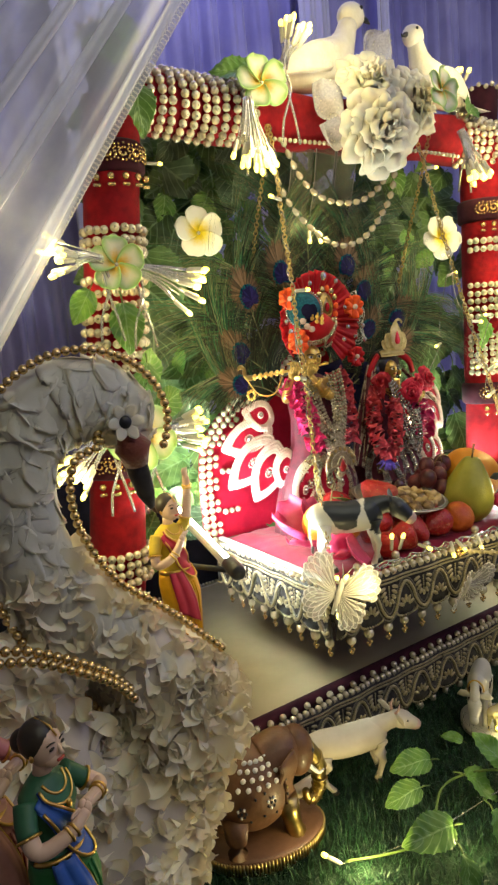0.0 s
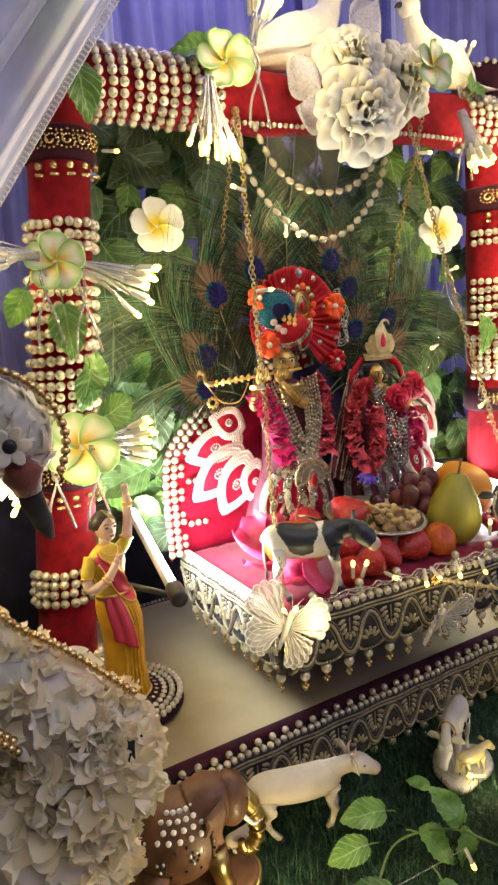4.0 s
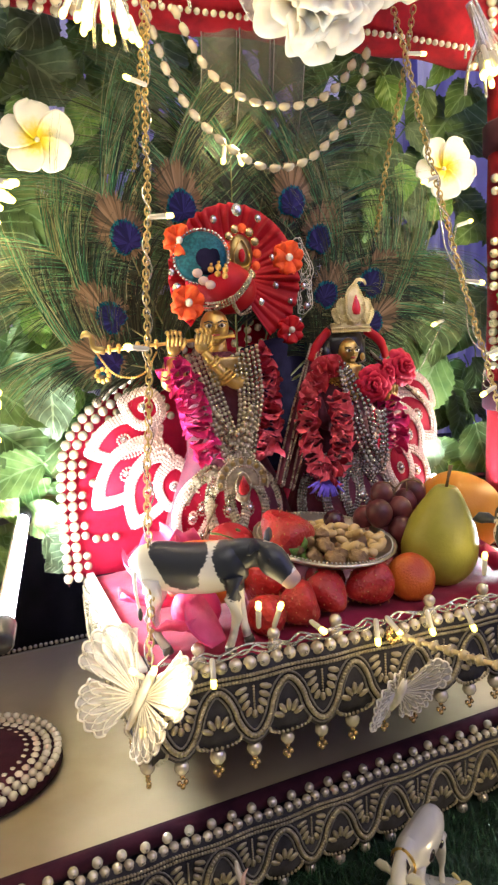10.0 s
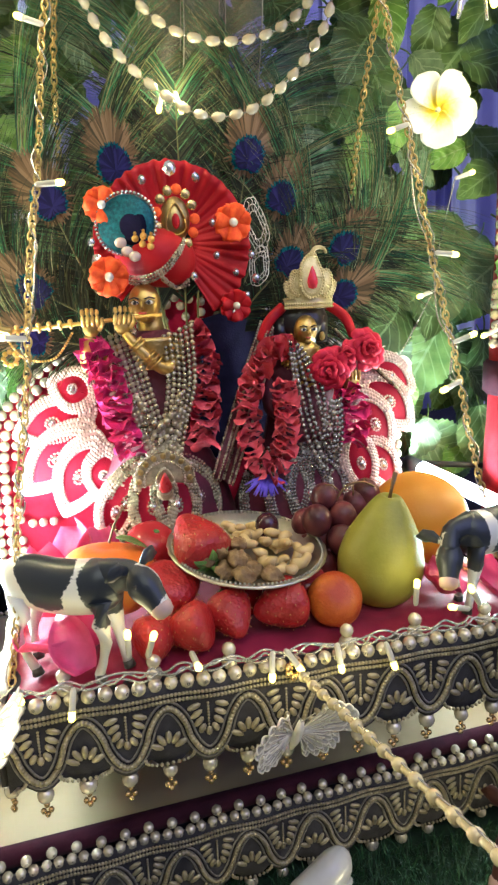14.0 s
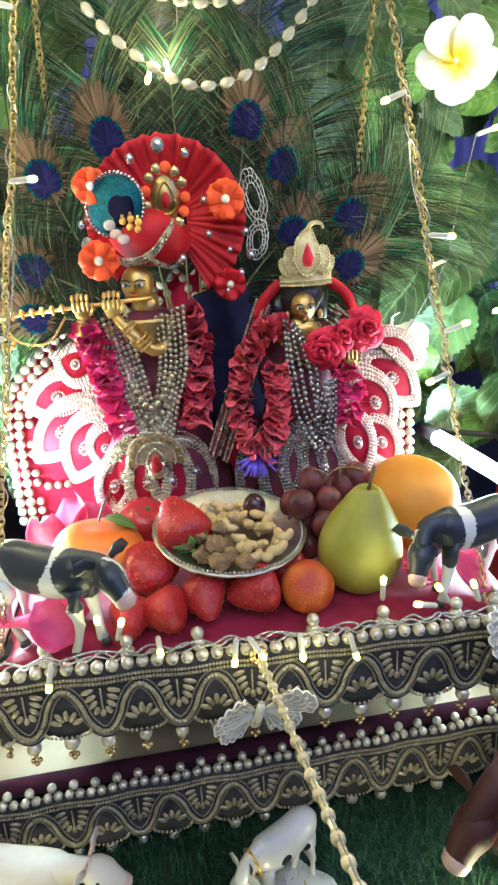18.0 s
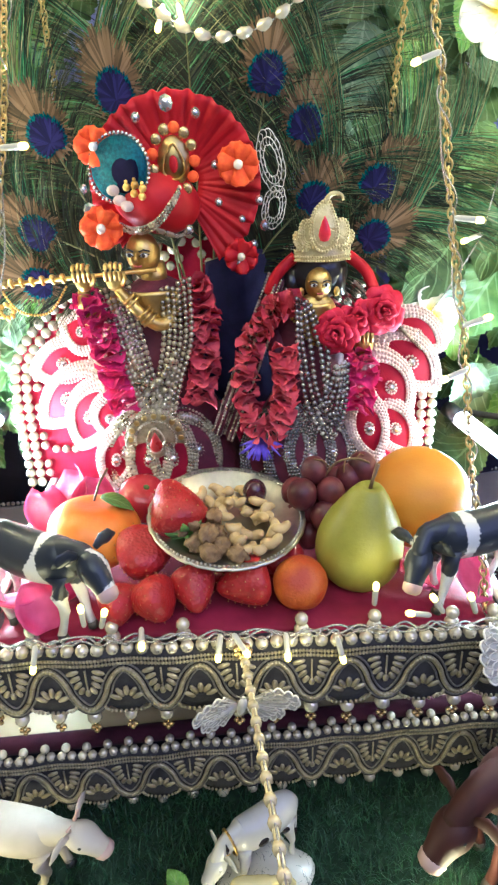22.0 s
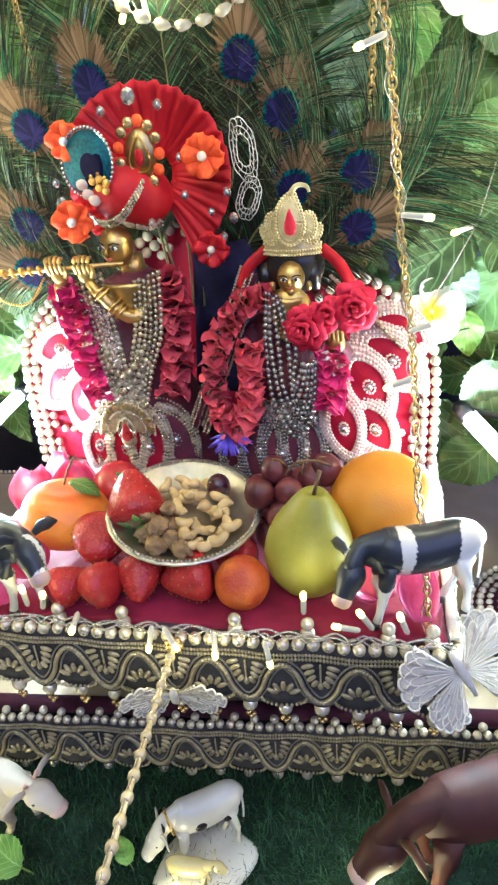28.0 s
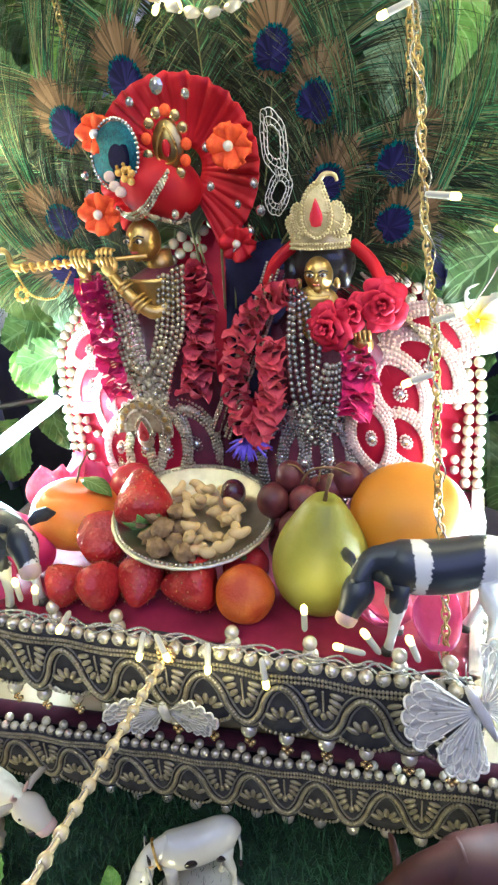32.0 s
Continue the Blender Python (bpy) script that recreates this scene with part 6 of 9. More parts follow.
def garland(label, pts, r, m, seed, tail=None):
    """A thick string of ruffled petal rounds."""
    t = thing("flower_garland", label, "garland")
    rr = random.Random(seed)
    line = evenly(curve(pts, 80), 0.0046)
    g = G()
    for k, p in enumerate(line):
        d = (line[min(k + 1, len(line) - 1)] - line[max(k - 1, 0)]).normalized()
        M = facing(p, d + Vector((rr.uniform(-0.25, 0.25), rr.uniform(-0.25, 0.25), rr.uniform(-0.25, 0.25))), (0.3, 1, 0.2))
        R = r * rr.uniform(0.88, 1.2)
        ph, kf = rr.uniform(0, 6.28), rr.choice((2, 3, 3, 4))
        f = lambda u, v: M @ Vector((R * (0.15 + 0.85 * v) * (1 + 0.10 * math.sin(kf * 2 * math.pi * u + ph)) * math.cos(2 * math.pi * u), R * (0.15 + 0.85 * v) * math.sin(2 * math.pi * u), R * v * v * (0.30 * math.sin(kf * 2 * math.pi * u + ph) + 0.14 * math.sin(2 * kf * 2 * math.pi * u + 2 * ph) + 0.05 * math.sin(21 * math.pi * u))))
        g.sheet(f, 32, 4, uv=False)
    tagged(part("petals", g, m, t, "packed ruffled petals"), kind="stuff")
    if tail:
        q = G()
        for i in range(46):
            a, b = rr.uniform(0, 6.28), rr.uniform(0.3, 1.0)
            e = Vector(tail) + Vector((0.024 * b * math.cos(a), 0.010 * math.sin(a) - 0.004, -0.010 + 0.007 * math.sin(a)))
            q.tube([tail, lerp(tail, e, 0.6) + Vector((0, -0.003, 0.002)), e], [0.0012, 0.0014, 0.0006], 4)
        part("blue_tuft", q, VIOLET, t, "violet-blue petal tuft")
    return t


garland("crimson petal garland hanging in a long loop on the goddess", [(0.046, 0.190, 0.210), (0.022, 0.174, 0.207), (-0.001, 0.166, 0.176), (-0.007, 0.160, 0.136), (0.000, 0.154, 0.104), (0.013, 0.150, 0.092), (0.025, 0.150, 0.112), (0.030, 0.152, 0.146), (0.029, 0.156, 0.180)],
        0.0124, GARLAND_DARK, 1, (0.006, 0.152, 0.088))
garland("magenta petal garland over the flute player's shoulder", [(-0.152, 0.186, 0.222), (-0.140, 0.176, 0.205), (-0.132, 0.170, 0.178), (-0.128, 0.166, 0.150), (-0.118, 0.160, 0.118)], 0.0150, GARLAND_MAG, 2)
garland("dark crimson petal garland down the flute player's far side", [(-0.052, 0.196, 0.232), (-0.044, 0.184, 0.200), (-0.044, 0.178, 0.160), (-0.052, 0.170, 0.120)], 0.0145, GARLAND_DARK, 3)
garland("magenta petal garland under the goddess's hand", [(0.098, 0.166, 0.166), (0.104, 0.160, 0.140), (0.098, 0.158, 0.112)], 0.0140, GARLAND_MAG, 4)


def rose(parent, c, r, way, m, seed, layers=5, wavy=1.0):
    """A rose: cupped petals spiralling out."""
    M = facing(c, way, (0.1, 0.2, 1))
    rr = random.Random(seed)
    k = 0
    for L in range(layers):
        n = 3 + L + L // 2
        out = L / (layers - 1)
        rad = r * (0.10 + 0.78 * out)
        top = r * (0.62 - 0.50 * out ** 1.4)
        for i in range(n):
            a0 = 2.4 * k + rr.uniform(-0.15, 0.15)
            k += 1
            wide = 2.7 - 1.3 * out
            wob, lift = rr.uniform(0, 6), rr.uniform(-0.05, 0.05)
            def f(u, v):
                x = 2 * u - 1
                v2 = v * (1 - 0.30 * abs(x) ** 3)
                a = a0 + x * wide * 0.5 * (0.55 + 0.45 * math.sin(math.pi * (0.12 + 0.6 * v)))
                roll = max(0.0, v2 - 0.72) / 0.28
                q = rad * (0.22 + 0.78 * v2 ** 0.65) + r * (0.05 + 0.15 * out) * roll ** 1.5
                z = -0.42 * r + (top + 0.42 * r + lift * r) * math.sin(math.pi / 2 * min(1, v2 / 0.82)) - r * (0.03 + 0.13 * out) * roll ** 2
                ruff = v2 ** 3 * r
                q += ruff * wavy * (0.050 * math.sin(u * 9 + wob) + 0.022 * (wavy - 1) * math.sin(u * 21 + 3 * wob))
                z += ruff * wavy * (0.060 * math.sin(u * 7.5 + 2 * wob) + 0.030 * math.sin(u * 19 + wob))
                return M @ Vector((q * math.cos(a), q * math.sin(a), z))
            part("rose_petal", G().sheet(f, 16 if wavy < 1.5 else 28, 9, thick=0.0008), m, parent)


def rose_thing(label, c, r, way, m, seed, layers=5, wavy=1.0):
    t = thing("rose", label, "flower", "roses")
    rose(t, c, r, way, m, seed, layers, wavy)
    return t


rose_thing("red artificial rose on the goddess's arm", (0.120, 0.172, 0.203), 0.021, (0.15, -1, 0.2), ROSE_RED, 1, 4)
rose_thing("red artificial rose below the goddess's chin", (0.078, 0.166, 0.186), 0.020, (-0.3, -1, 0.0), ROSE_RED, 2, 4)
rose_thing("crimson rosebud between two larger roses", (0.097, 0.168, 0.198), 0.015, (0.0, -1, 0.3), ROSE_RED, 3, 3)


def turban():
    t = thing("turban", "red pleated fan turban with crystals, orange flowers and a feather medallion", "turban")
    c = Vector((-0.062, 0.222, 0.314))
    def fan(u, v):
        a = radians(-62 + 287 * u)
        r = 0.020 + 0.056 * v
        q = 0.7 * math.sin(30 * a + 2 * math.sin(3 * a)) + 0.5 * math.sin(47 * a + 1)
        return c + Vector((r * math.cos(a), -0.012 * v * v + 0.0022 * v * q + 0.004 * math.sin(2 * a), r * math.sin(a) + 0.0015 * q * (v > 0.9)))
    part("pleated_fan", G().sheet(fan, 420, 8, thick=0.0010), RED_SATIN, t, "pleated red organza fan")
    cap = G()
    cap.ball((-0.080, 0.210, 0.302), 0.040, 26, 16, (1.0, 0.88, 0.72), 0, Euler((0, 0.30, 0)).to_matrix())
    part("cap", cap, RED_SATIN, t, "red satin cap")
    g = G()
    front = lambda x, z: Vector((x, 0.208 - 0.038 * math.sqrt(max(0.02, 1 - ((x + 0.080) / 0.043) ** 2 - ((z - 0.302) / 0.033) ** 2)) - 0.0015, z))
    for k in range(3):
        d = 0.0030 * k
        beads(g, evenly(curve([front(-0.1165, 0.281 + d), front(-0.100, 0.276 + d), front(-0.080, 0.282 + d), front(-0.064, 0.298 + d), front(-0.056, 0.312 + d * 0.6)], 40), 0.0030), 0.0016)
        beads(g, evenly(curve([front(-0.078, 0.281 - d * 0.4), front(-0.062, 0.272 - d * 0.2), front(-0.050, 0.274 + d)], 20), 0.0030), 0.0016)
    part("bead_band", g, SILVER_BEAD, t, "silver bead bands")
    # feather medallion with bead ring and small gold crown
    mc = Vector((-0.107, 0.190, 0.330))
    rot = facing(mc, (-0.35, -1, 0.1), s=1.16)
    med = part("medallion", G().lathe([(0.001, 0.004), (0.010, 0.0045), (0.022, 0.003), (0.0235, 0), (0.001, -0.002)], n=36, m=rot), mat("teal_feather", (0.0, 0.045, 0.075), (0.01, 0.12, 0.16), 300, 0.4, metal=0.4, bump=0.4, bscale=900), t, "teal feather disc")
    part("disc_heart", G().lathe([(0.001, 0.0046), (0.009, 0.0045), (0.0135, 0.0038)], n=20, m=rot @ Matrix.Translation((0.005, -0.003, 0)), sc=(0.9, 1.05)), NAVY, med)
    g = G()
    beads(g, [rot @ Vector((0.0245 * math.cos(2 * math.pi * i / 46), 0.0245 * math.sin(2 * math.pi * i / 46), 0.002)) for i in range(46)], 0.0018)
    tagged(part("bead_ring", g, CRYSTAL, med), kind="stuff")
    g = G()
    for i in range(5):
        a = -0.7 + 1.6 * i / 4 + 0.3 * (i % 2)
        p = rot @ Vector((0.014 + 0.009 * math.sin(a), -0.018 + 0.007 * math.cos(a) - 0.006 * (i % 2), 0.007))
        g.ball(p, 0.0034, 9, 6)
        g.ball(p + Vector((0, -0.002, 0.0045)), 0.0016, 7, 5)
    tagged(part("gold_crest", g, GOLD, med, "tiny gold crest"), kind="stuff")
    for bx, by in ((0.001, -0.022), (-0.004, -0.015), (0.007, -0.026)):
        part("pink_bead", G().ball(rot @ Vector((bx, by, 0.005)), 0.0052, 12, 8, (1.1, 0.6, 0.9)), PINK_BEAD, med)
    # paisley brooch ringed with stones
    bc = Vector((-0.061, 0.196, 0.334))
    brooch = part("brooch", G().lathe([(0.001, 0.003), (0.013, 0.003), (0.014, 0)], n=22, m=facing(bc, (0, -1, 0)), sc=(1.0, 1.5)), OLD_GOLD, t, "paisley brooch ringed with stones")
    for i in range(13):
        a = 2 * math.pi * i / 13
        part("brooch_stone", G().ball(bc + Vector((0.0180 * math.cos(a), -0.004, 0.0268 * math.sin(a))), 0.0050, 10, 7, (1, 0.45, 1)), ORANGE_FELT if i % 3 == 0 else PEARL_GOLD, brooch)
    part("red_drop", G().ball(bc + Vector((0, -0.005, -0.002)), 0.0048, 10, 8, (0.8, 0.5, 1.5)), RED_SATIN, brooch)
    g = G().tube([bc + Vector((0.0085 * math.cos(a) * (1 - 0.5 * math.sin(a)), -0.0045, 0.0145 * math.sin(a))) for a in [2 * math.pi * i / 20 for i in range(21)]], 0.0011, 5)
    part("gold_loop", g, GOLD, brooch)
    # crystals round the fan
    for x, y, z, s in ((-0.064, 0.198, 0.379, 1.7), (-0.090, 0.199, 0.369, 1.1), (-0.040, 0.199, 0.371, 1.1), (-0.026, 0.198, 0.330, 1.0), (-0.024, 0.196, 0.300, 1.0), (0.012, 0.202, 0.300, 1.1), (0.016, 0.204, 0.278, 1.2), (0.006, 0.204, 0.262, 1.0),
                       (-0.140, 0.196, 0.315, 1.0), (-0.136, 0.192, 0.298, 1.5), (-0.008, 0.202, 0.246, 1.0), (-0.050, 0.176, 0.281, 1.0), (-0.004, 0.204, 0.284, 0.9)):
        part("crystal", G().lathe([(0.0005, 0.0035), (0.002, 0.003), (0.0036, 0.0006), (0.003, 0), (0.0005, -0.0005)], n=8, m=facing((x, y - 0.006, z), (0, -1, 0)), sc=(s, s * 1.15)), CRYSTAL, t, smooth=False)
    for c_, s in (((-0.006, 0.200, 0.330), 1.05), ((-0.127, 0.188, 0.283), 1.05), ((-0.128, 0.204, 0.348), 0.95), ((-0.006, 0.202, 0.252), 0.9)):
        last = c_[2] < 0.26
        f = part("felt_flower", felt_flower(c_, 0.0165 * s), RED_SATIN if last else ORANGE_FELT, t, "red satin flower" if last else "orange felt flower")
        part("flower_pearl", G().ball(Vector(c_) + Vector((0, -0.010, 0)), 0.0042 * s, 12, 8), PEARL_PALE, f)
    # lace edge at the far side: scalloped wings of thread with rows of small loops
    g = G()
    for cx, cz, rx, rz, tilt in ((0.024, 0.330, 0.011, 0.026, -0.20), (0.026, 0.290, 0.010, 0.019, 0.25)):
        def at(q, k):
            x, z = rx * math.cos(q) * k, rz * math.sin(q) * k
            return Vector((cx + x * math.cos(tilt) + z * math.sin(tilt), 0.222 + 0.004 * math.sin(3 * q), cz - x * math.sin(tilt) + z * math.cos(tilt)))
        for k, wave in ((1.0, 0.07), (0.78, 0.0), (0.50, 0.05)):
            g.tube([at(2 * math.pi * i / 56, k + wave * abs(math.sin(i * math.pi / 7))) for i in range(57)], 0.00045, 4)
        for i in range(16):
            q = 2 * math.pi * i / 16
            g.tube([at(q, 0.50), at(q + 0.15, 0.64), at(q, 0.78), at(q - 0.1, 0.9), at(q, 1.0)], 0.00035, 4)
    part("lace_edge", g, LACE, t, "looped white lace edge")


def felt_flower(c, r):
    g = G()
    for k in range(7):
        a0 = 2 * math.pi * k / 7 + 0.3
        def f(u, v):
            w = (u - 0.5) * 1.02 * r * math.sin(math.pi * (0.10 + 0.72 * v)) ** 0.6 * (1 if v < 0.8 else 1 - 6 * (v - 0.8) ** 1.7)
            d = r * (0.10 + 0.90 * v)
            return Vector(c) + Vector((d * math.cos(a0) - w * math.sin(a0), -0.003 - 0.008 * v + 0.004 * (2 * (u - 0.5)) ** 2 * 2, d * math.sin(a0) + w * math.cos(a0))) + Vector((0, -0.0035 * (k % 2), 0))
        g.sheet(f, 8, 8, thick=0.0012)
    return g


turban()


def crown():
    t = thing("crown", "pale gold filigree crown with a red paisley stone", "crown")
    c = Vector((0.0675, 0.198, 0.2465))
    out = lambda x: -0.016 * math.cos(x * 42)
    body = G().sheet(lambda u, v: c + Vector((0.0245 * (2 * u - 1) * (1 + 0.06 * v), out(0.0245 * (2 * u - 1)) + 0.003 * v, v * (0.013 + 0.003 * math.cos((2 * u - 1) * 3)))), 30, 5, thick=0.002)
    part("band", body, PALE_GOLD, t, "pale gold band")
    g = G()
    for z in (0.001, 0.0045, 0.0115):
        beads(g, evenly([c + Vector((x, out(x) - 0.001, z + 0.003 * math.cos(x * 90) * (z > 0.01))) for x in [0.025 * (i / 20 - 1) for i in range(41)]], 0.0024), 0.0012)
    tagged(part("band_beading", g, PALE_GOLD, t), kind="stuff")
    # two side lobes and the tall curled paisley, each a rimmed plate
    def plate_(name, pts, lab):
        mid = sum(pts, Vector()) / len(pts)
        n = len(pts)
        g = G().sheet(lambda u, v: mid + (pts[round(u * n) % n] - mid) * (0.02 + 0.98 * v) + Vector((0, -0.0022 * (1 - v), 0)), n, 4, thick=0.0018)
        ob = part(name, g, PALE_GOLD, t, lab)
        b = G()
        for k, r in ((1.0, 0.0015), (0.80, 0.0011), (0.62, 0.0011)):
            beads(b, evenly([mid + (p - mid) * k + Vector((0, -0.0016, 0)) for p in pts + pts[:1]], r * 1.9), r)
        tagged(part("rim_beading", b, PALE_GOLD, ob), kind="stuff")
        return ob, mid
    for sg in (-1, 1):
        for cx, cz, rx, rz, tilt in ((0.0120, 0.0225, 0.0092, 0.0120, 0.34), (0.0185, 0.0165, 0.0058, 0.0092, 0.62)):
            pts = []
            for i in range(28):
                q = 2 * math.pi * i / 28
                x, z = rx * math.cos(q), rz * math.sin(q) * (1 + 0.25 * math.sin(q))
                pts.append(c + Vector((sg * (cx + x * math.cos(tilt) + z * math.sin(tilt)), out(cx) - 0.0005, cz - x * math.sin(tilt) + z * math.cos(tilt))))
            plate_("side_lobe", pts, "beaded side lobe")
    pts = []
    for i in range(44):
        q = 2 * math.pi * i / 44
        up = max(0.0, math.sin(q))
        pts.append(c + Vector((0.0122 * math.cos(q) * (1 - 0.38 * up ** 3) + 0.005 * up ** 5 - 0.002 * up, -0.0185 + 0.004 * up, 0.0270 + (0.0265 * up if up > 0 else 0.017 * math.sin(q)))))
    crest, mid = plate_("paisley_crest", pts, "curled paisley crest")
    part("crest_tip", G().tube(curve([c + Vector((0.000, -0.0150, 0.050)), c + Vector((0.006, -0.0150, 0.0575)), c + Vector((0.014, -0.0150, 0.0570)), c + Vector((0.0165, -0.0150, 0.0520))], 12), [0.0026 - 0.00012 * i for i in range(13)], 8), PALE_GOLD, crest)
    part("stone", G().lathe([(0.0004, 0.012), (0.0022, 0.008), (0.0048, 0.001), (0.0056, -0.004), (0.0040, -0.009), (0.0004, -0.010)], c + Vector((0.0, -0.0212, 0.0285)), 14, sc=(1.0, 0.45)), mat("ruby", (0.5, 0.01, 0.03), (0.6, 0.03, 0.05), 60, 0.2, coat=0.5), crest, "red drop stone")
    # red ribbon ties down both sides
    for sg in (-1, 1):
        a = c + Vector((sg * 0.0245, 0.002, 0.002))
        b = c + Vector((sg * 0.050, 0.0, -0.030))
        part("side_tie", G().tube(curve([a, lerp(a, b, 0.5) + Vector((sg * 0.003, -0.004, 0.003)), b], 8), [(0.004, 0.0055)] * 9, 10), RED_SATIN, t, "red padded tie")


crown()


def veil():
    """Beaded shawl edges falling from the goddess's head and the flute player's shoulder."""
    t = thing("beaded_shawl", "grey and crimson shawl with bead rows falling between the statues", "shawl")
    def f(u, v):
        return (0.020 - 0.060 * v + 0.018 * u, 0.200 - 0.020 * v + 0.006 * math.sin(9 * u + 3 * v), 0.235 - 0.150 * v - 0.01 * u)
    part("cloth", G().sheet(f, 8, 20, thick=0.0012), DRESS, t)
    g = G()
    for k in range(6):
        beads(g, evenly([Vector(f(k / 5, i / 40)) + Vector((-0.001, -0.003, 0)) for i in range(41)], 0.0029), 0.0016)
    part("bead_edging", g, SILVER_BEAD, t)
    t2 = thing("beaded_shawl", "dark shawl with bead rows over the goddess's far shoulder", "shawl")
    h = lambda u, v: (0.100 + 0.050 * v + 0.02 * u, 0.205 - 0.01 * v + 0.004 * math.sin(8 * u), 0.222 - 0.05 * v - 0.02 * u)
    part("cloth", G().sheet(h, 6, 14, thick=0.0012), DRESS, t2)
    g = G()
    for k in range(5):
        beads(g, evenly([Vector(h(k / 4, i / 40)) + Vector((0, -0.003, 0.001)) for i in range(41)], 0.0029), 0.0017)
    part("bead_edging", g, SILVER_BEAD, t2)


veil()


def flute():
    t = thing("flute", "thin gold flute with a jewelled end and hanging chain", "flute")
    a, b = Vector((-0.082, 0.172, 0.2475)), Vector((-0.216, 0.178, 0.2385))
    part("pipe", G().tube([a, b], 0.0019, 10), GOLD, t)
    for i in range(6):
        p = lerp(a, b, 0.62 + 0.07 * i)
        g = G().tube([p + Vector((0.0001 * k, 0.0032 * math.cos(k), 0.0032 * math.sin(k))) for k in [2 * math.pi * j / 10 for j in range(11)]], 0.0014, 5)
        part("ring", g.ball(p + Vector((0, -0.003, 0.003)), 0.0024, 8, 6), GOLD, t, "raised jewelled ring")
    # peacock end
    e = b
    g = G().tube(curve([e, e + Vector((-0.010, 0, 0.003)), e + Vector((-0.012, 0, 0.014)), e + Vector((-0.018, 0, 0.017)), e + Vector((-0.022, 0, 0.013))], 14), [0.004, 0.004, 0.0038, 0.0035, 0.003, 0.003, 0.0028, 0.0026, 0.0026, 0.003, 0.0034, 0.003, 0.0022, 0.0014, 0.0008], 8)
    part("bird_end", g, OLD_GOLD, t, "curved bird-neck finial")
    g = G()
    beads(g, evenly(curve([e + Vector((-0.008, 0, -0.002)), e + Vector((0.008, -0.004, -0.024)), e + Vector((0.034, -0.004, -0.026)), e + Vector((0.052, 0, -0.004))], 40), 0.0026), 0.0013)
    part("chain", g, GOLD, t, "fine gold chain")
    g = G()
    for i in range(8):
        q = 2 * math.pi * i / 8
        beads(g, [e + Vector((-0.004 + 0.006 * math.cos(q), -0.002, -0.024 + 0.006 * math.sin(q)))], 0.0026)
    tagged(part("dangle", g, GOLD, t), kind="stuff")


flute()

# ---- fairy lights ----
def bulb_mesh():
    """A clear stem with a lit cylindrical end, pointing along +z."""
    g = G()
    g.lathe([(0.0012, 0), (0.0022, 0.002), (0.0024, 0.0150), (0.0023, 0.0165)], n=10, mi=0)
    g.lathe([(0.0023, 0.0162), (0.0026, 0.0172), (0.0026, 0.0212), (0.0016, 0.0228), (0.0003, 0.0233)], n=10, mi=1)
    return g.mesh("bulb", [BULB_STEM, BULB])


BULB_MESH = bulb_mesh()


def bulb(parent, p, way, s=1.0):
    return piece("bulb", BULB_MESH, parent, facing(p, way, (0.1, 1, 0.1), s))


def seat_lights():
    t = thing("fairy_lights", "warm white fairy lights on twisted wire along the seat front", "lights")
    for k in range(3):
        pts = []
        for i in range(140):
            x = -0.225 + 0.425 * i / 139
            w = i * (0.50 + 0.13 * k) + 1.6 * math.sin(i * 0.11 + 2 * k)
            pts.append((x + 0.004 * math.sin(i * 0.23 + k), -0.010 + 0.003 * math.sin(w), TZ + 0.007 + 0.0022 * math.cos(w) + 0.0026 * math.sin(i * 0.09 + 2.1 * k)))
        part("wire", G().tube(pts, 0.0010, 5), CLEAR_WIRE, t, "twisted clear wire")
    for p, w in (((-0.184, -0.013, -0.008), (-0.15, -0.5, -1)), ((-0.143, -0.012, 0.008), (0.0, -0.1, 1)), ((-0.130, -0.012, 0.006), (0.30, -0.2, 1)), ((-0.098, -0.014, 0.006), (0.1, -0.9, -0.1)), ((-0.036, -0.014, -0.004), (-0.15, -0.4, -1)),
                 ((-0.026, -0.014, -0.004), (0.65, -0.4, -1)), ((0.016, -0.014, -0.006), (0.05, -0.4, -1)), ((0.057, -0.014, -0.012), (0.25, -0.4, -1)), ((0.088, -0.004, 0.010), (0.02, -0.05, 1)), ((0.142, -0.012, 0.006), (-0.6, -0.1, 1)),
                 ((0.168, -0.012, 0.004), (-0.35, -0.1, 1)), ((0.132, -0.012, 0.004), (-0.9, -0.2, 0.3)), ((-0.236, -0.020, -0.016), (0.1, -0.5, 0.8)), ((-0.230, -0.022, -0.010), (0.6, -0.6, 0.5)), ((-0.240, -0.020, -0.008), (-0.5, -0.6, 0.6)), ((-0.238, -0.012, -0.034), (-0.3, -0.5, -0.8))):
        bulb(t, p, w)
    return t


seat_lights()


def spare_lights(label, spots):
    t = thing("fairy_lights", label, "lights")
    last = None
    for p, w in spots:
        bulb(t, p, w)
        p = Vector(p)
        if last is not None and (last - p).length < 0.13:
            part("wire", G().tube(curve([last, lerp(last, p, 0.5) + Vector((0, 0.012, -0.015)), p], 12), 0.0008, 5), CLEAR_WIRE, t)
        last = p


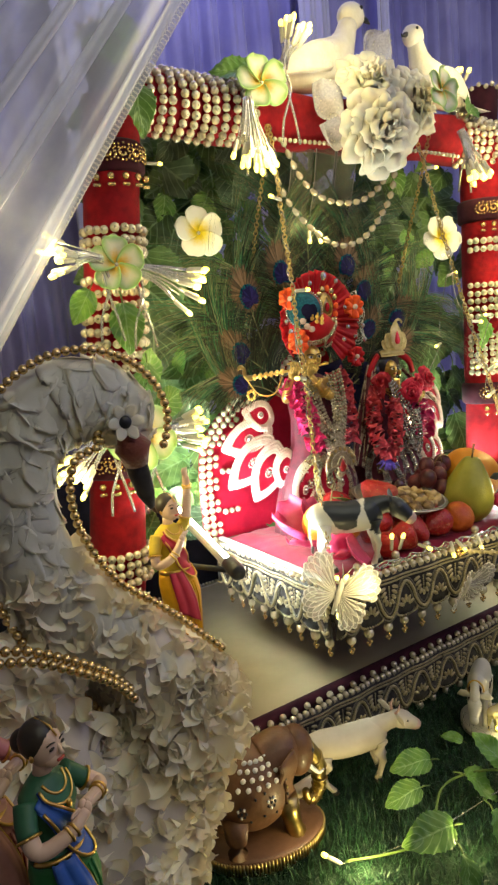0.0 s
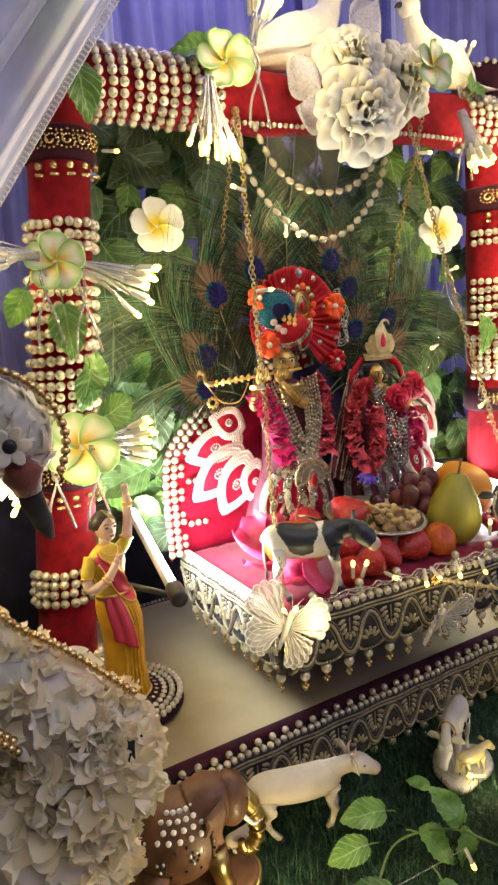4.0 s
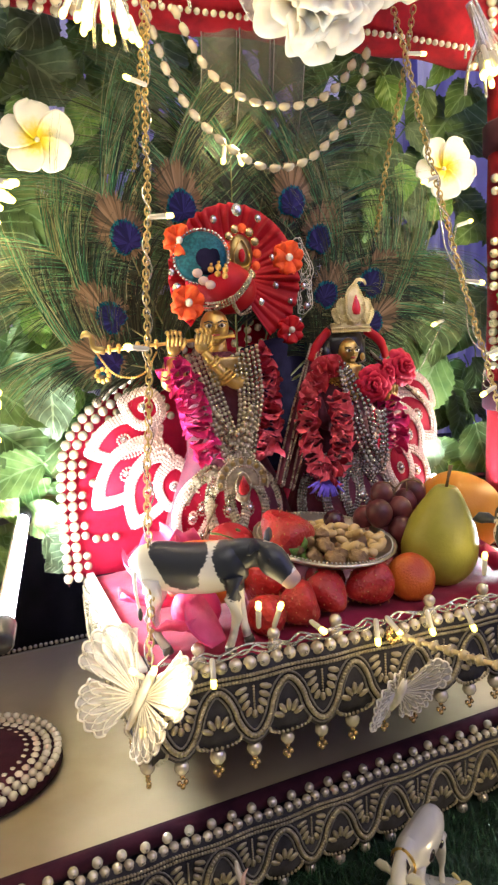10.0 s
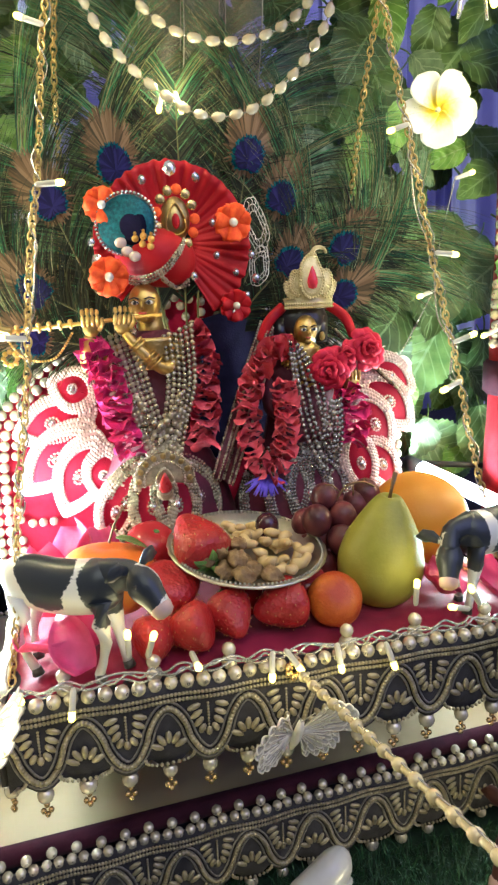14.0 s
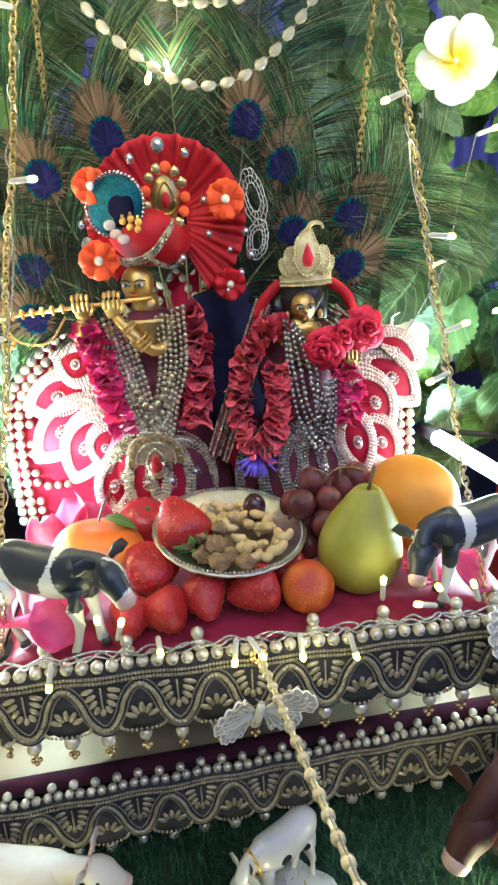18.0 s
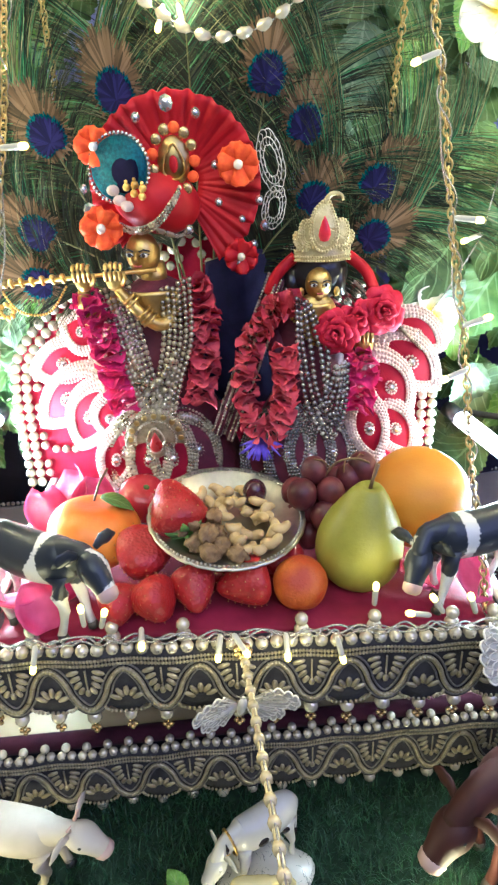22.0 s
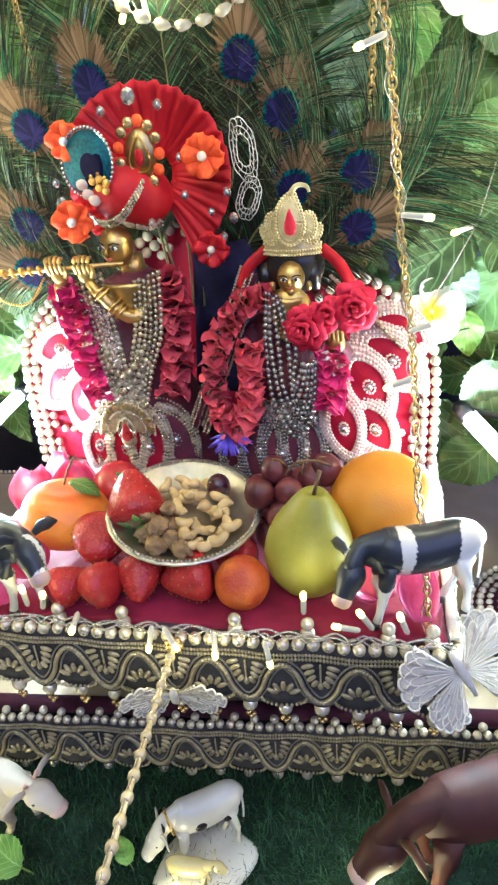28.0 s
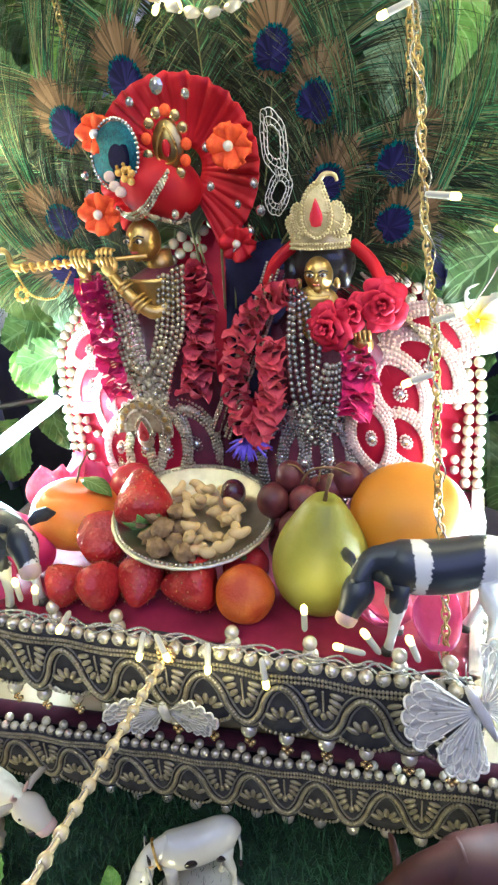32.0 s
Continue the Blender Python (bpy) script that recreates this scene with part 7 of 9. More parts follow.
LEFT_CHAIN = lambda z: (-0.2273 + 0.1288 * z + 0.0103 * z * z, 0.0084 + 0.264 * z + 0.0476 * z * z, z)
RIGHT_CHAIN = lambda z: (0.1836 - 0.0784 * z - 0.049 * z * z, 0.0106 + 0.3585 * z - 0.1717 * z * z, z)
spare_lights("warm fairy lights wound down the gold chains", [(LEFT_CHAIN(z), w) for z, w in ((0.478, (-1, -0.1, 0.25)), (0.352, (1, -0.2, 0.05)), (0.236, (-0.8, -0.2, 0.1)))])
spare_lights("warm fairy lights wound down the swing chain", [(RIGHT_CHAIN(z), w) for z, w in ((0.538, (1, -0.1, 0.05)), (0.405, (-1, -0.1, -0.35)), (0.292, (1, -0.1, -0.12)), (0.213, (1, -0.1, 0.35)), (0.180, (-0.9, -0.1, -0.35)))])
spare_lights("warm fairy lights hung over the leaves", [((-0.312, 0.250, 0.545), (1, -0.1, 0.0)), ((-0.050, 0.222, 0.452), (0.2, -0.4, -1)), ((-0.062, 0.222, 0.452), (-0.3, -0.4, -1)), ((0.252, 0.235, 0.376), (1, -0.2, 0.3)), ((0.226, 0.230, 0.258), (-1, -0.2, -0.3)), ((0.170, 0.235, 0.165), (-0.9, -0.2, -0.3)),
                                                        ((0.300, 0.180, 0.300), (-1, -0.2, 0.05)), ((0.276, 0.182, 0.215), (-1, -0.2, -0.3))])
spare_lights("warm fairy lights strewn over the turf", [((-0.345, -0.130, -0.262), (-0.55, 0.7, 0.3)), ((-0.250, -0.160, -0.255), (0.5, -0.7, 0.3)), ((-0.125, -0.165, -0.250), (0.1, -0.3, -0.6)), ((-0.012, -0.085, -0.258), (-0.8, 0.4, 0.1)), ((0.165, -0.105, -0.258), (-0.4, 0.2, 0.8)), ((0.200, -0.130, -0.262), (0.5, 0.2, 0.5))])


def bundle(c, way, n, spread, length, lit, label):
    """A gathered light bundle: clear stalks fanning out with lit tips, tied at one end."""
    t = thing("light_bundle", label, "lights", "light bundles")
    r = random.Random(int(abs(c[0] * 1000) + abs(c[2] * 777)))
    c, way = Vector(c), Vector(way).normalized()
    a = way.cross(Vector((0, 1, 0)))
    a = a.normalized() if a.length > 0.1 else Vector((1, 0, 0))
    b = way.cross(a)
    g = G()
    for i in range(n):
        q, s = r.uniform(0, 6.28), spread * math.sqrt(r.random())
        d = (way + a * (s * math.cos(q)) + b * (s * 0.6 * math.sin(q))).normalized()
        ln = length * r.uniform(0.8, 1.1)
        e = c + d * ln
        part("stalk", G().tube(curve([c + (a * math.cos(q) + b * math.sin(q)) * 0.006, c + d * ln * 0.5 + Vector((0, 0, 0.003)), e], 6), 0.0012, 5), CLEAR_WIRE, t)
        if i < lit:
            bulb(t, e, d, 1.25)
    for k in range(2):
        g.tube(curve([c, c + Vector((0.006 * k, -0.006, -0.03)), c + Vector((0.012 - 0.02 * k, -0.004, -0.07)), c + Vector((0.02 - 0.03 * k, 0, -0.10))], 12), 0.0018, 6)
    part("lead", g, CLEAR_WIRE, t, "clear lead wire")
    return t


LBL = "clear fairy-light stalks with glowing tips"
bundle((-0.425, 0.165, 0.405), (-1, -0.25, 0.05), 16, 0.45, 0.046, 12, LBL + "")
bundle((-0.382, 0.165, 0.394), (1, -0.2, -0.45), 30, 0.42, 0.066, 14, LBL + " beside the plumeria")
bundle((-0.196, 0.160, 0.612), (-0.05, -0.2, -1), 24, 0.46, 0.072, 16, LBL + " hanging from the beam")
bundle((-0.130, 0.165, 0.660), (0.35, -0.3, 1), 12, 0.5, 0.036, 10, LBL + " above the beam")
bundle((-0.440, 0.160, 0.188), (-0.85, -0.3, -0.5), 24, 0.50, 0.060, 12, LBL + " low on the arch post")
bundle((-0.396, 0.150, 0.184), (1, -0.2, 0.0), 26, 0.42, 0.050, 14, LBL + " beside the lower flower")
bundle((0.222, 0.165, 0.606), (0.35, -0.2, -1), 22, 0.34, 0.060, 13, LBL + " hanging by the bouquet")
bundle((0.345, 0.165, 0.400), (-0.6, -0.5, -0.5), 16, 0.6, 0.036, 12, LBL + " on the far post")
bundle((0.360, 0.165, 0.175), (-0.5, -0.5, -0.6), 16, 0.6, 0.040, 12, LBL + " low on the post")
bundle((0.255, 0.205, 0.665), (0.1, -0.3, 1), 6, 0.4, 0.026, 5, LBL + " among the roses")


# ---- LED tubes either side of the seat ----
for top, low in (((-0.302, 0.318, 0.052), (-0.333, 0.082, 0.016)), ((0.243, 0.292, 0.040), (0.345, 0.100, -0.012))):
    t = thing("tube_lamp", "white LED tube lamp with black end caps leaning beside the seat", "lamp", "tube lamps")
    a, b = Vector(top), Vector(low)
    w = (b - a).normalized()
    part("tube", G().tube([a, b], 0.0062, 14), TUBE_GLOW if b.x < 0 else TUBE_SOFT, t, "glowing white tube")
    part("end_cap", G().tube([b - w * 0.001, b + w * 0.004, b + w * 0.030, b + w * 0.034], [0.0085, 0.0105, 0.0105, 0.0085], 16), BLACK_PLASTIC, t, "black end cap")
    part("end_cap", G().tube([a + w * 0.001, a - w * 0.02], [0.0095, 0.0095], 16), BLACK_PLASTIC, t, "black end cap")
    across = w.cross(Vector((0, 0, 1))).normalized()
    down = w.cross(across).normalized()
    down = down if down.z < 0 else -down
    across = across if across.x * b.x > 0 else -across
    across, down = (across * 0.62 - down * 0.78), (down * 0.62 + across * 0.78)
    trough = lambda u, v: lerp(a, b, v) + across * (0.0088 * math.cos(math.pi * u)) + down * (0.0088 * math.sin(math.pi * u) - 0.001)
    part("back_shell", G().sheet(trough, 12, 6, thick=0.0015), WHITE_PLASTIC, t, "white half-round housing")
    px = PL if b.x < 0 else PR
    part("clamp_arm", G().tube([b + w * 0.025, Vector((px * 0.5 + b.x * 0.5, (b.y + PY) / 2, b.z - 0.012)), Vector((px, PY - 0.02, b.z - 0.012))], 0.004, 8), BLACK_PLASTIC, t)
    part("clamp_arm", G().tube([a - w * 0.015, Vector((px, PY + 0.02, a.z))], 0.004, 8), BLACK_PLASTIC, t)


# ---- flowers, leaves, doves on the arch ----
def plumeria(label, c, r, way, green=False, turn=0.0):
    t = thing("plumeria", label, "flower", "plumeria flowers")
    M = facing(c, way, (0, 0, 1)) @ Matrix.Rotation(turn, 4, "Z")
    for k in range(5):
        a0 = 2 * math.pi * k / 5
        def f(u, v):
            w = (u - 0.5) * 0.94 * r * math.sin(math.pi * (0.08 + 0.66 * v)) ** 0.9 * (1 if v < 0.72 else math.sqrt(max(0.02, 1 - ((v - 0.72) / 0.285) ** 2.4)))
            d = r * (0.03 + 0.97 * v)
            return M @ Vector((d * math.cos(a0) - w * math.sin(a0), d * math.sin(a0) + w * math.cos(a0), r * (0.05 + 0.32 * v * (1 - 0.55 * v) + 0.16 * (u - 0.5) + 0.3 * (u - 0.5) ** 2)))
        part("petal", G().sheet(f, 12, 14, thick=0.0012), PLUMERIA_GREEN if green else PLUMERIA, t)
    part("heart", G().ball(M @ Vector((0, 0, r * 0.10)), r * 0.08, 10, 7), PEARL_PALE, t, "small pearl heart")
    return t


plumeria("white plumeria flower with yellow heart pinned on the leaves", (-0.258, 0.222, 0.446), 0.037, (-0.1, -1, 0.1), turn=0.4)
plumeria("white plumeria flower with yellow heart on the far leaves", (0.222, 0.222, 0.440), 0.039, (-0.2, -1, 0.05), turn=0.9)
plumeria("white plumeria flower lit from behind by the tube", (0.196, 0.290, 0.160), 0.034, (0.1, -1, 0.4), turn=0.2)
plumeria("green-rimmed plumeria flower on the arch post", (-0.406, 0.165, 0.398), 0.035, (-0.25, -1, 0.1), True, 0.3)
plumeria("green-rimmed plumeria flower low on the arch post", (-0.402, 0.155, 0.185), 0.045, (-0.3, -1, 0.0), True, 0.8)
plumeria("green-rimmed plumeria flower on the beam", (-0.170, 0.165, 0.634), 0.038, (-0.2, -1, 0.15), True, 0.5)
plumeria("green-rimmed plumeria flower tucked in the rose bouquet", (0.110, 0.105, 0.634), 0.034, (0.1, -1, 0.1), True, 0.1)


def sprig(label, spots, group="leaf sprigs"):
    t = thing("leaf_sprig", label, "leaves", group)
    for p, way, roll, s in spots:
        piece("leaf", LEAVES[3], t, facing(p, way) @ Matrix.Rotation(radians(roll), 4, "Z") @ Matrix.Diagonal((s, s, s, 1)))
    return t


sprig("light green leaves tied to the top of the arch post", [((-0.362, 0.165, 0.645), (-0.2, -1, 0.2), 60, 1.0), ((-0.354, 0.165, 0.660), (0.1, -1, 0.2), 15, 0.95), ((-0.357, 0.170, 0.620), (0, -1, 0.2), 190, 1.1)])
sprig("light green leaves hanging down the arch post", [((-0.402, 0.168, 0.352), (-0.2, -1, 0.1), 185, 1.1), ((-0.382, 0.160, 0.275), (0.2, -1, 0), 170, 0.9), ((-0.384, 0.162, 0.250), (0.2, -1, 0.1), -30, 0.9), ((-0.377, 0.155, 0.215), (0.2, -1, 0.1), -70, 1.0), ((-0.442, 0.17, 0.370), (-0.2, -1, 0.1), 150, 0.8)])
sprig("pale green leaves along the beam", [((-0.165, 0.180, 0.655), (-0.2, -1, 0.5), 75, 1.1), ((0.262, 0.180, 0.640), (0.2, -1, 0.3), -50, 1.1), ((0.300, 0.20, 0.30), (0.2, -1, 0.3), 170, 1.1)])


def bouquet():
    for lab, c, r, w, s in (("large cream rose on the beam", (0.006, 0.140, 0.645), 0.050, (-0.2, -1, 0.35), 5), ("large white rose hanging below the beam", (0.006, 0.130, 0.577), 0.062, (-0.1, -1, -0.2), 6), ("large white rose beside the plumeria", (0.098, 0.150, 0.632), 0.052, (0.2, -1, 0.2), 7)):
        rose_thing(lab, c, r, w, ROSE_WHITE, s, 6, 1.7)
    net = mat("silver_net", (0.72, 0.70, 0.72), (0.84, 0.82, 0.84), 300, 0.5, alpha=0.45, lo=0.45, hi=0.55)
    for c, turn in (((-0.036, 0.165, 0.602), 2.4), ((0.050, 0.185, 0.690), 0.9), ((-0.008, 0.175, 0.580), 2.9)):
        t = thing("net_bow", "stiff white net bow leaf behind the roses", "bow", "net bows")
        g = G().sheet(lambda u, v: Vector(c) + Vector(((0.05 * v) * math.cos(turn) + (u - 0.5) * 0.06 * math.sin(math.pi * v) * math.sin(turn), 0.012 * math.sin(6 * u), (0.07 * v) * math.sin(turn) - (u - 0.5) * 0.06 * math.sin(math.pi * v) * math.cos(turn))), 10, 10, thick=0.0006)
        part("net", g, net, t)
        e = G()
        r = random.Random(4)
        beads(e, [Vector(g.v[i]) + Vector((0, -0.001, 0)) for i in r.sample(range(121), 30)], 0.0012)
        part("specks", e, SILVER, t, "glittering silver specks")


bouquet()


def dove(label, m):
    g = G()
    girth = [0.006, 0.012, 0.019, 0.025, 0.029, 0.031, 0.031, 0.029, 0.025, 0.020, 0.016, 0.014, 0.0135]
    g.tube(curve([(-0.075, 0, 0.016), (-0.045, 0, 0.024), (-0.005, 0, 0.034), (0.028, 0, 0.050), (0.046, 0, 0.072), (0.056, 0, 0.098)], 12), [(q, q * 0.95) for q in girth], 18)
    g.ball((0.060, 0, 0.104), 0.0175, 16, 12, (1.1, 0.95, 1.0))
    g.tube([(0.074, 0, 0.104), (0.084, 0, 0.101), (0.090, 0, 0.097)], [0.005, 0.0035, 0.0008], 8, 1)
    for s in (-1, 1):
        g.ball((0.068, s * 0.014, 0.110), 0.0026, 8, 6, mi=1)
        g.tube(curve([(0.02, s * 0.024, 0.045), (-0.02, s * 0.030, 0.036), (-0.06, s * 0.022, 0.024), (-0.085, s * 0.012, 0.018)], 10), [(0.004, 0.012), (0.005, 0.018), (0.005, 0.020), (0.005, 0.019), (0.005, 0.017), (0.004, 0.014), (0.004, 0.012), (0.003, 0.010), (0.003, 0.008), (0.002, 0.006), (0.001, 0.003)], 8)
    g.tube([(-0.06, 0, 0.016), (-0.10, 0, 0.012), (-0.135, 0, 0.010)], [(0.014, 0.006), (0.020, 0.004), (0.024, 0.002)], 10)
    g.v = [tuple(m @ Vector(p)) for p in g.v]
    solo("dove_figurine", g, [mat("dove_down", (0.72, 0.66, 0.55), (0.82, 0.77, 0.68), 60, 0.8, sheen=0.5, bump=0.5, bscale=250), BLACK_PLASTIC], label, "figurine", "doves on the beam")


dove("white feathered dove perched on the beam", Matrix.Translation((-0.035, 0.215, 0.648)) @ Matrix.Rotation(radians(-8), 4, "Z") @ Matrix.Diagonal((1.15, 1.15, 1.15, 1)))
dove("white feathered dove perched behind the roses", Matrix.Translation((0.212, 0.205, 0.648)) @ Matrix.Rotation(radians(190), 4, "Z") @ Matrix.Diagonal((1.0, 1.0, 1.0, 1)))


# ---- bead swags and sheer ribbon under the beam ----
TWIST_BEAD = mat("twist_bead", (0.50, 0.43, 0.28), (0.64, 0.57, 0.42), 90, 0.15, coat=0.8, glass=0.3, metal=0.2)


def swags():
    t = thing("bead_swag", "two looped strings of twisted cream beads under the beam", "bead string")
    for pts in ([(-0.118, 0.2, 0.580), (-0.092, 0.2, 0.530), (-0.065, 0.2, 0.504), (-0.035, 0.2, 0.492), (0.0, 0.2, 0.490), (0.040, 0.2, 0.499), (0.076, 0.2, 0.525), (0.096, 0.2, 0.560)],
                [(-0.146, 0.2, 0.575), (-0.128, 0.2, 0.515), (-0.104, 0.2, 0.477), (-0.070, 0.2, 0.448), (-0.035, 0.2, 0.428), (-0.005, 0.2, 0.426), (0.030, 0.2, 0.438), (0.067, 0.2, 0.471), (0.095, 0.2, 0.512), (0.108, 0.2, 0.570)]):
        line = evenly(curve(pts, 100), 0.0172)
        me = G().lathe([(0.0006, -0.0060), (0.0024, -0.0046), (0.0040, -0.0018), (0.0043, 0.001), (0.0032, 0.004), (0.0006, 0.0060)], n=12, wob=lambda a, v: 1 + 0.20 * math.sin(2 * a + 7 * v)).mesh("bead", TWIST_BEAD)
        for a, b in zip(line, line[1:]):
            piece("bead", me, t, facing(lerp(a, b, 0.5), b - a, (0, 1, 0), 1.18))
        part("thread", G().tube(line, 0.0006, 4), CLEAR_WIRE, t)


swags()
sheer = mat("sheer_organza", (0.16, 0.15, 0.125), (0.22, 0.21, 0.175), 12, 0.5, alpha=0.30, lo=0.45, hi=0.55)
selvedge = mat("organza_selvedge", (0.34, 0.33, 0.29), (0.42, 0.41, 0.36), 60, 0.5, alpha=0.6)
for x0, x1, ln, y0 in ((-0.082, -0.042, 0.130, 0.218), (-0.040, 0.000, 0.150, 0.214), (-0.006, 0.036, 0.145, 0.210)):
    t = thing("organza_ribbon", "taupe sheer organza ribbon hanging from the beam", "ribbon", "organza ribbons")
    band_ = lambda u, v: Vector((x0 + (x1 - x0) * u + 0.005 * math.sin(3 * v), y0 + 0.048 * v + 0.004 * math.sin(6 * u + v), 0.590 - ln * v))
    part("band", G().sheet(band_, 20, 12, thick=0.0004), sheer, t)
    for u in (0.0, 1.0):
        part("selvedge", G().tube([band_(u, i / 12) for i in range(13)], 0.0007, 5), selvedge, t, "paler woven edge")


# ---- bead rope for pulling the swing ----
def rope():
    t = thing("pull_rope", "long rope of cream beads and tubes tied to the seat front", "rope")
    o, d = Vector((-0.019, -0.012, -0.022)), Vector((0.0895, -0.981, 0.171))
    big = G().lathe([(0.001, -0.0036), (0.0035, -0.003), (0.0042, 0), (0.0035, 0.003), (0.001, 0.0036)], n=10).mesh("bead", ROPE_BEAD)
    small = G().lathe([(0.0018, -0.0048), (0.0022, -0.004), (0.0022, 0.004), (0.0018, 0.0048)], n=8).mesh("tube_bead", ROPE_BEAD)
    s = 0.02
    while s < 0.66:
        sag = -0.004 * math.sin(math.pi * s / 0.7)
        piece("bead", big, t, facing(o + d * s + Vector((0, 0, sag)), d))
        piece("tube_bead", small, t, facing(o + d * (s + 0.0085) + Vector((0, 0, sag)), d))
        s += 0.0172
    part("thread", G().tube([o, o + d * 0.68], 0.0007, 5), CLEAR_WIRE, t)
    for i in range(7):
        a = 2 * math.pi * i / 7
        part("knot_bead", G().ball(o + Vector((0.005 * math.cos(a), -0.003, 0.006 * math.sin(a))), 0.0034, 8, 6), PEARL_GOLD, t, "gold bead of the knot")


rope()


def butterfly(label, m, s=1.0, folds=(0.32, 0.32)):
    t = thing("lace_butterfly", label, "ornament", "lace butterflies")
    for sg, fold in zip((-1, 1), folds):
        for (a0, ln, spread, name) in ((0.62, 0.046, 0.52, "fore_wing"), (-0.62, 0.036, 0.62, "hind_wing")):
            def f(u, v, up=0.0):
                a = a0 + (2 * u - 1) * spread
                r = s * v * ln * (1 - 0.16 * (2 * u - 1) ** 2) * (1 + 0.07 * v * abs(math.sin(5.5 * math.pi * u)))
                x, y = r * math.cos(a) + 0.002, r * math.sin(a)
                return m @ Vector((sg * x * math.cos(fold), y, x * math.sin(fold) + 0.0016 * math.sin(11 * math.pi * u) * v + up))
            wing = part(name, G().sheet(f, 44, 10, thick=0.0005), LACE_SHEER, t, "white lace wing")
            g = G()
            for q in range(7):
                u = 0.05 + 0.90 * q / 6
                g.tube([f(u, 0.06 + 0.60 * v / 6, 0.0006) for v in range(7)], 0.0006, 4)
            g.tube([f(u / 44, 1.0, 0.0003) for u in range(45)], 0.0009, 5)
            # two rows of open loops inside the scalloped edge
            for v0, n, dv in ((0.66, 5.5, 0.17), (0.82, 5.5, 0.15)):
                g.tube([f(u / 44, v0 + dv * abs(math.sin(n * math.pi * u / 44 + (v0 > 0.7) * math.pi / 2)), 0.0006) for u in range(45)], 0.0006, 4)
            tagged(part("cutwork", g, LACE, wing, "raised cord tracery"), kind="stuff")
            for i in range(3):
                part("stud", G().ball(f(0.25 + 0.25 * i, 0.45 + 0.12 * (i % 2), 0.0012), 0.0012, 7, 5), SILVER, wing)
    part("body", G().tube([m @ Vector((0, -0.020 * s, 0.002)), m @ Vector((0, -0.006, 0.004)), m @ Vector((0, 0.010 * s, 0.004)), m @ Vector((0, 0.017 * s, 0.003))], [0.0018, 0.0036, 0.0036, 0.0022], 10), LACE, t, "plump cloth body")
    for sg in (-1, 1):
        part("feeler", G().tube([m @ Vector((0, 0.016 * s, 0.003)), m @ Vector((0.003 * sg, 0.024 * s, 0.005)), m @ Vector((0.007 * sg, 0.031 * s, 0.006))], 0.0005, 4), SILVER, t)


LACE_SHEER = mat("lace_sheer", (0.60, 0.56, 0.50), (0.70, 0.66, 0.59), 220, 0.6, sss=0.2, alpha=0.5, bump=0.3, bscale=500)
butterfly("white lace butterfly clipped to the seat's front corner", facing((-0.243, -0.022, -0.022), (-0.45, -1, 0.3), (0.15, 0, 1)) @ Matrix.Rotation(-0.30, 4, "Z"), 1.2, (0.25, 0.85))
butterfly("creamy lace butterfly hanging on the seat front with one wing folded", facing((-0.022, -0.022, -0.070), (0.0, -1, -0.45), (0, 0, 1)) @ Matrix.Rotation(-0.12, 4, "Z"), 1.0, (0.50, 0.15))
butterfly("white lace butterfly clipped to the seat's far corner", facing((0.208, -0.020, -0.022), (0.35, -1, 0.35), (-0.2, 0, 1)) @ Matrix.Rotation(0.25, 4, "Z"), 1.15, (0.35, 0.35))


# ---- sheer net drape in front of the arch post ----
net = mat("white_net", (0.74, 0.75, 0.88), (0.84, 0.85, 0.94), 40, 0.6, alpha=0.34, sheen=0.4)
net_edge = mat("net_fold", (0.76, 0.76, 0.88), (0.86, 0.86, 0.94), 40, 0.6, alpha=0.5, sheen=0.4)


def drape():
    t = thing("net_drape", "white net drape gathered across the top of the arch post", "drape")
    a, b = Vector((-0.235, 0.125, 0.78)), Vector((-0.64, 0.10, 0.20))
    def f(u, v):
        p = lerp(a, b, v)
        return p + Vector((-0.55 * u * (0.6 + 0.4 * v), 0.016 * math.sin(u * 38 + 3 * v) + 0.05 * u, 0.16 * u))
    part("net", G().sheet(f, 90, 16, thick=0.0004), net, t, "fine white net")
    for k in range(7):
        u0 = 0.02 + 0.12 * k + 0.02 * math.sin(k * 3)
        part("gathered_fold", G().sheet(lambda u, v: Vector(f(u0 + 0.035 * u, v)) + Vector((0, -0.006 - 0.003 * math.sin(u * 9), 0)), 6, 16, thick=0.0004), net_edge, t)
    line = [Vector(f(0.0, i / 120)) for i in range(121)]
    g = G()
    for p in evenly(line, 0.006):
        g.tube([p + Vector((0.004 * math.cos(q) - 0.005, -0.001, 0.004 * math.sin(q))) for q in [2 * math.pi * i / 8 for i in range(9)]], 0.0004, 4)
    tagged(part("net_border", g, LACE, t, "open mesh border"), kind="stuff")
    # snowflake-like hanging flowers on clear thread
    for x, z in ((-0.27, 0.74), (0.33, 0.70)):
        h = thing("hanging_flower", "small pale flower hanging on clear thread", "ornament", "hanging flowers")
        g = G()
        for k in range(5):
            q = 2 * math.pi * k / 5
            g.ball((x + 0.009 * math.cos(q), 0.45, z + 0.009 * math.sin(q)), 0.007, 8, 6, (1, 0.3, 1))
        part("petals", g, LACE, h)
        part("thread", G().tube([(x, 0.45, z), (x + 0.004, 0.45, 1.805)], 0.0008, 4), CLEAR_WIRE, h)


drape()

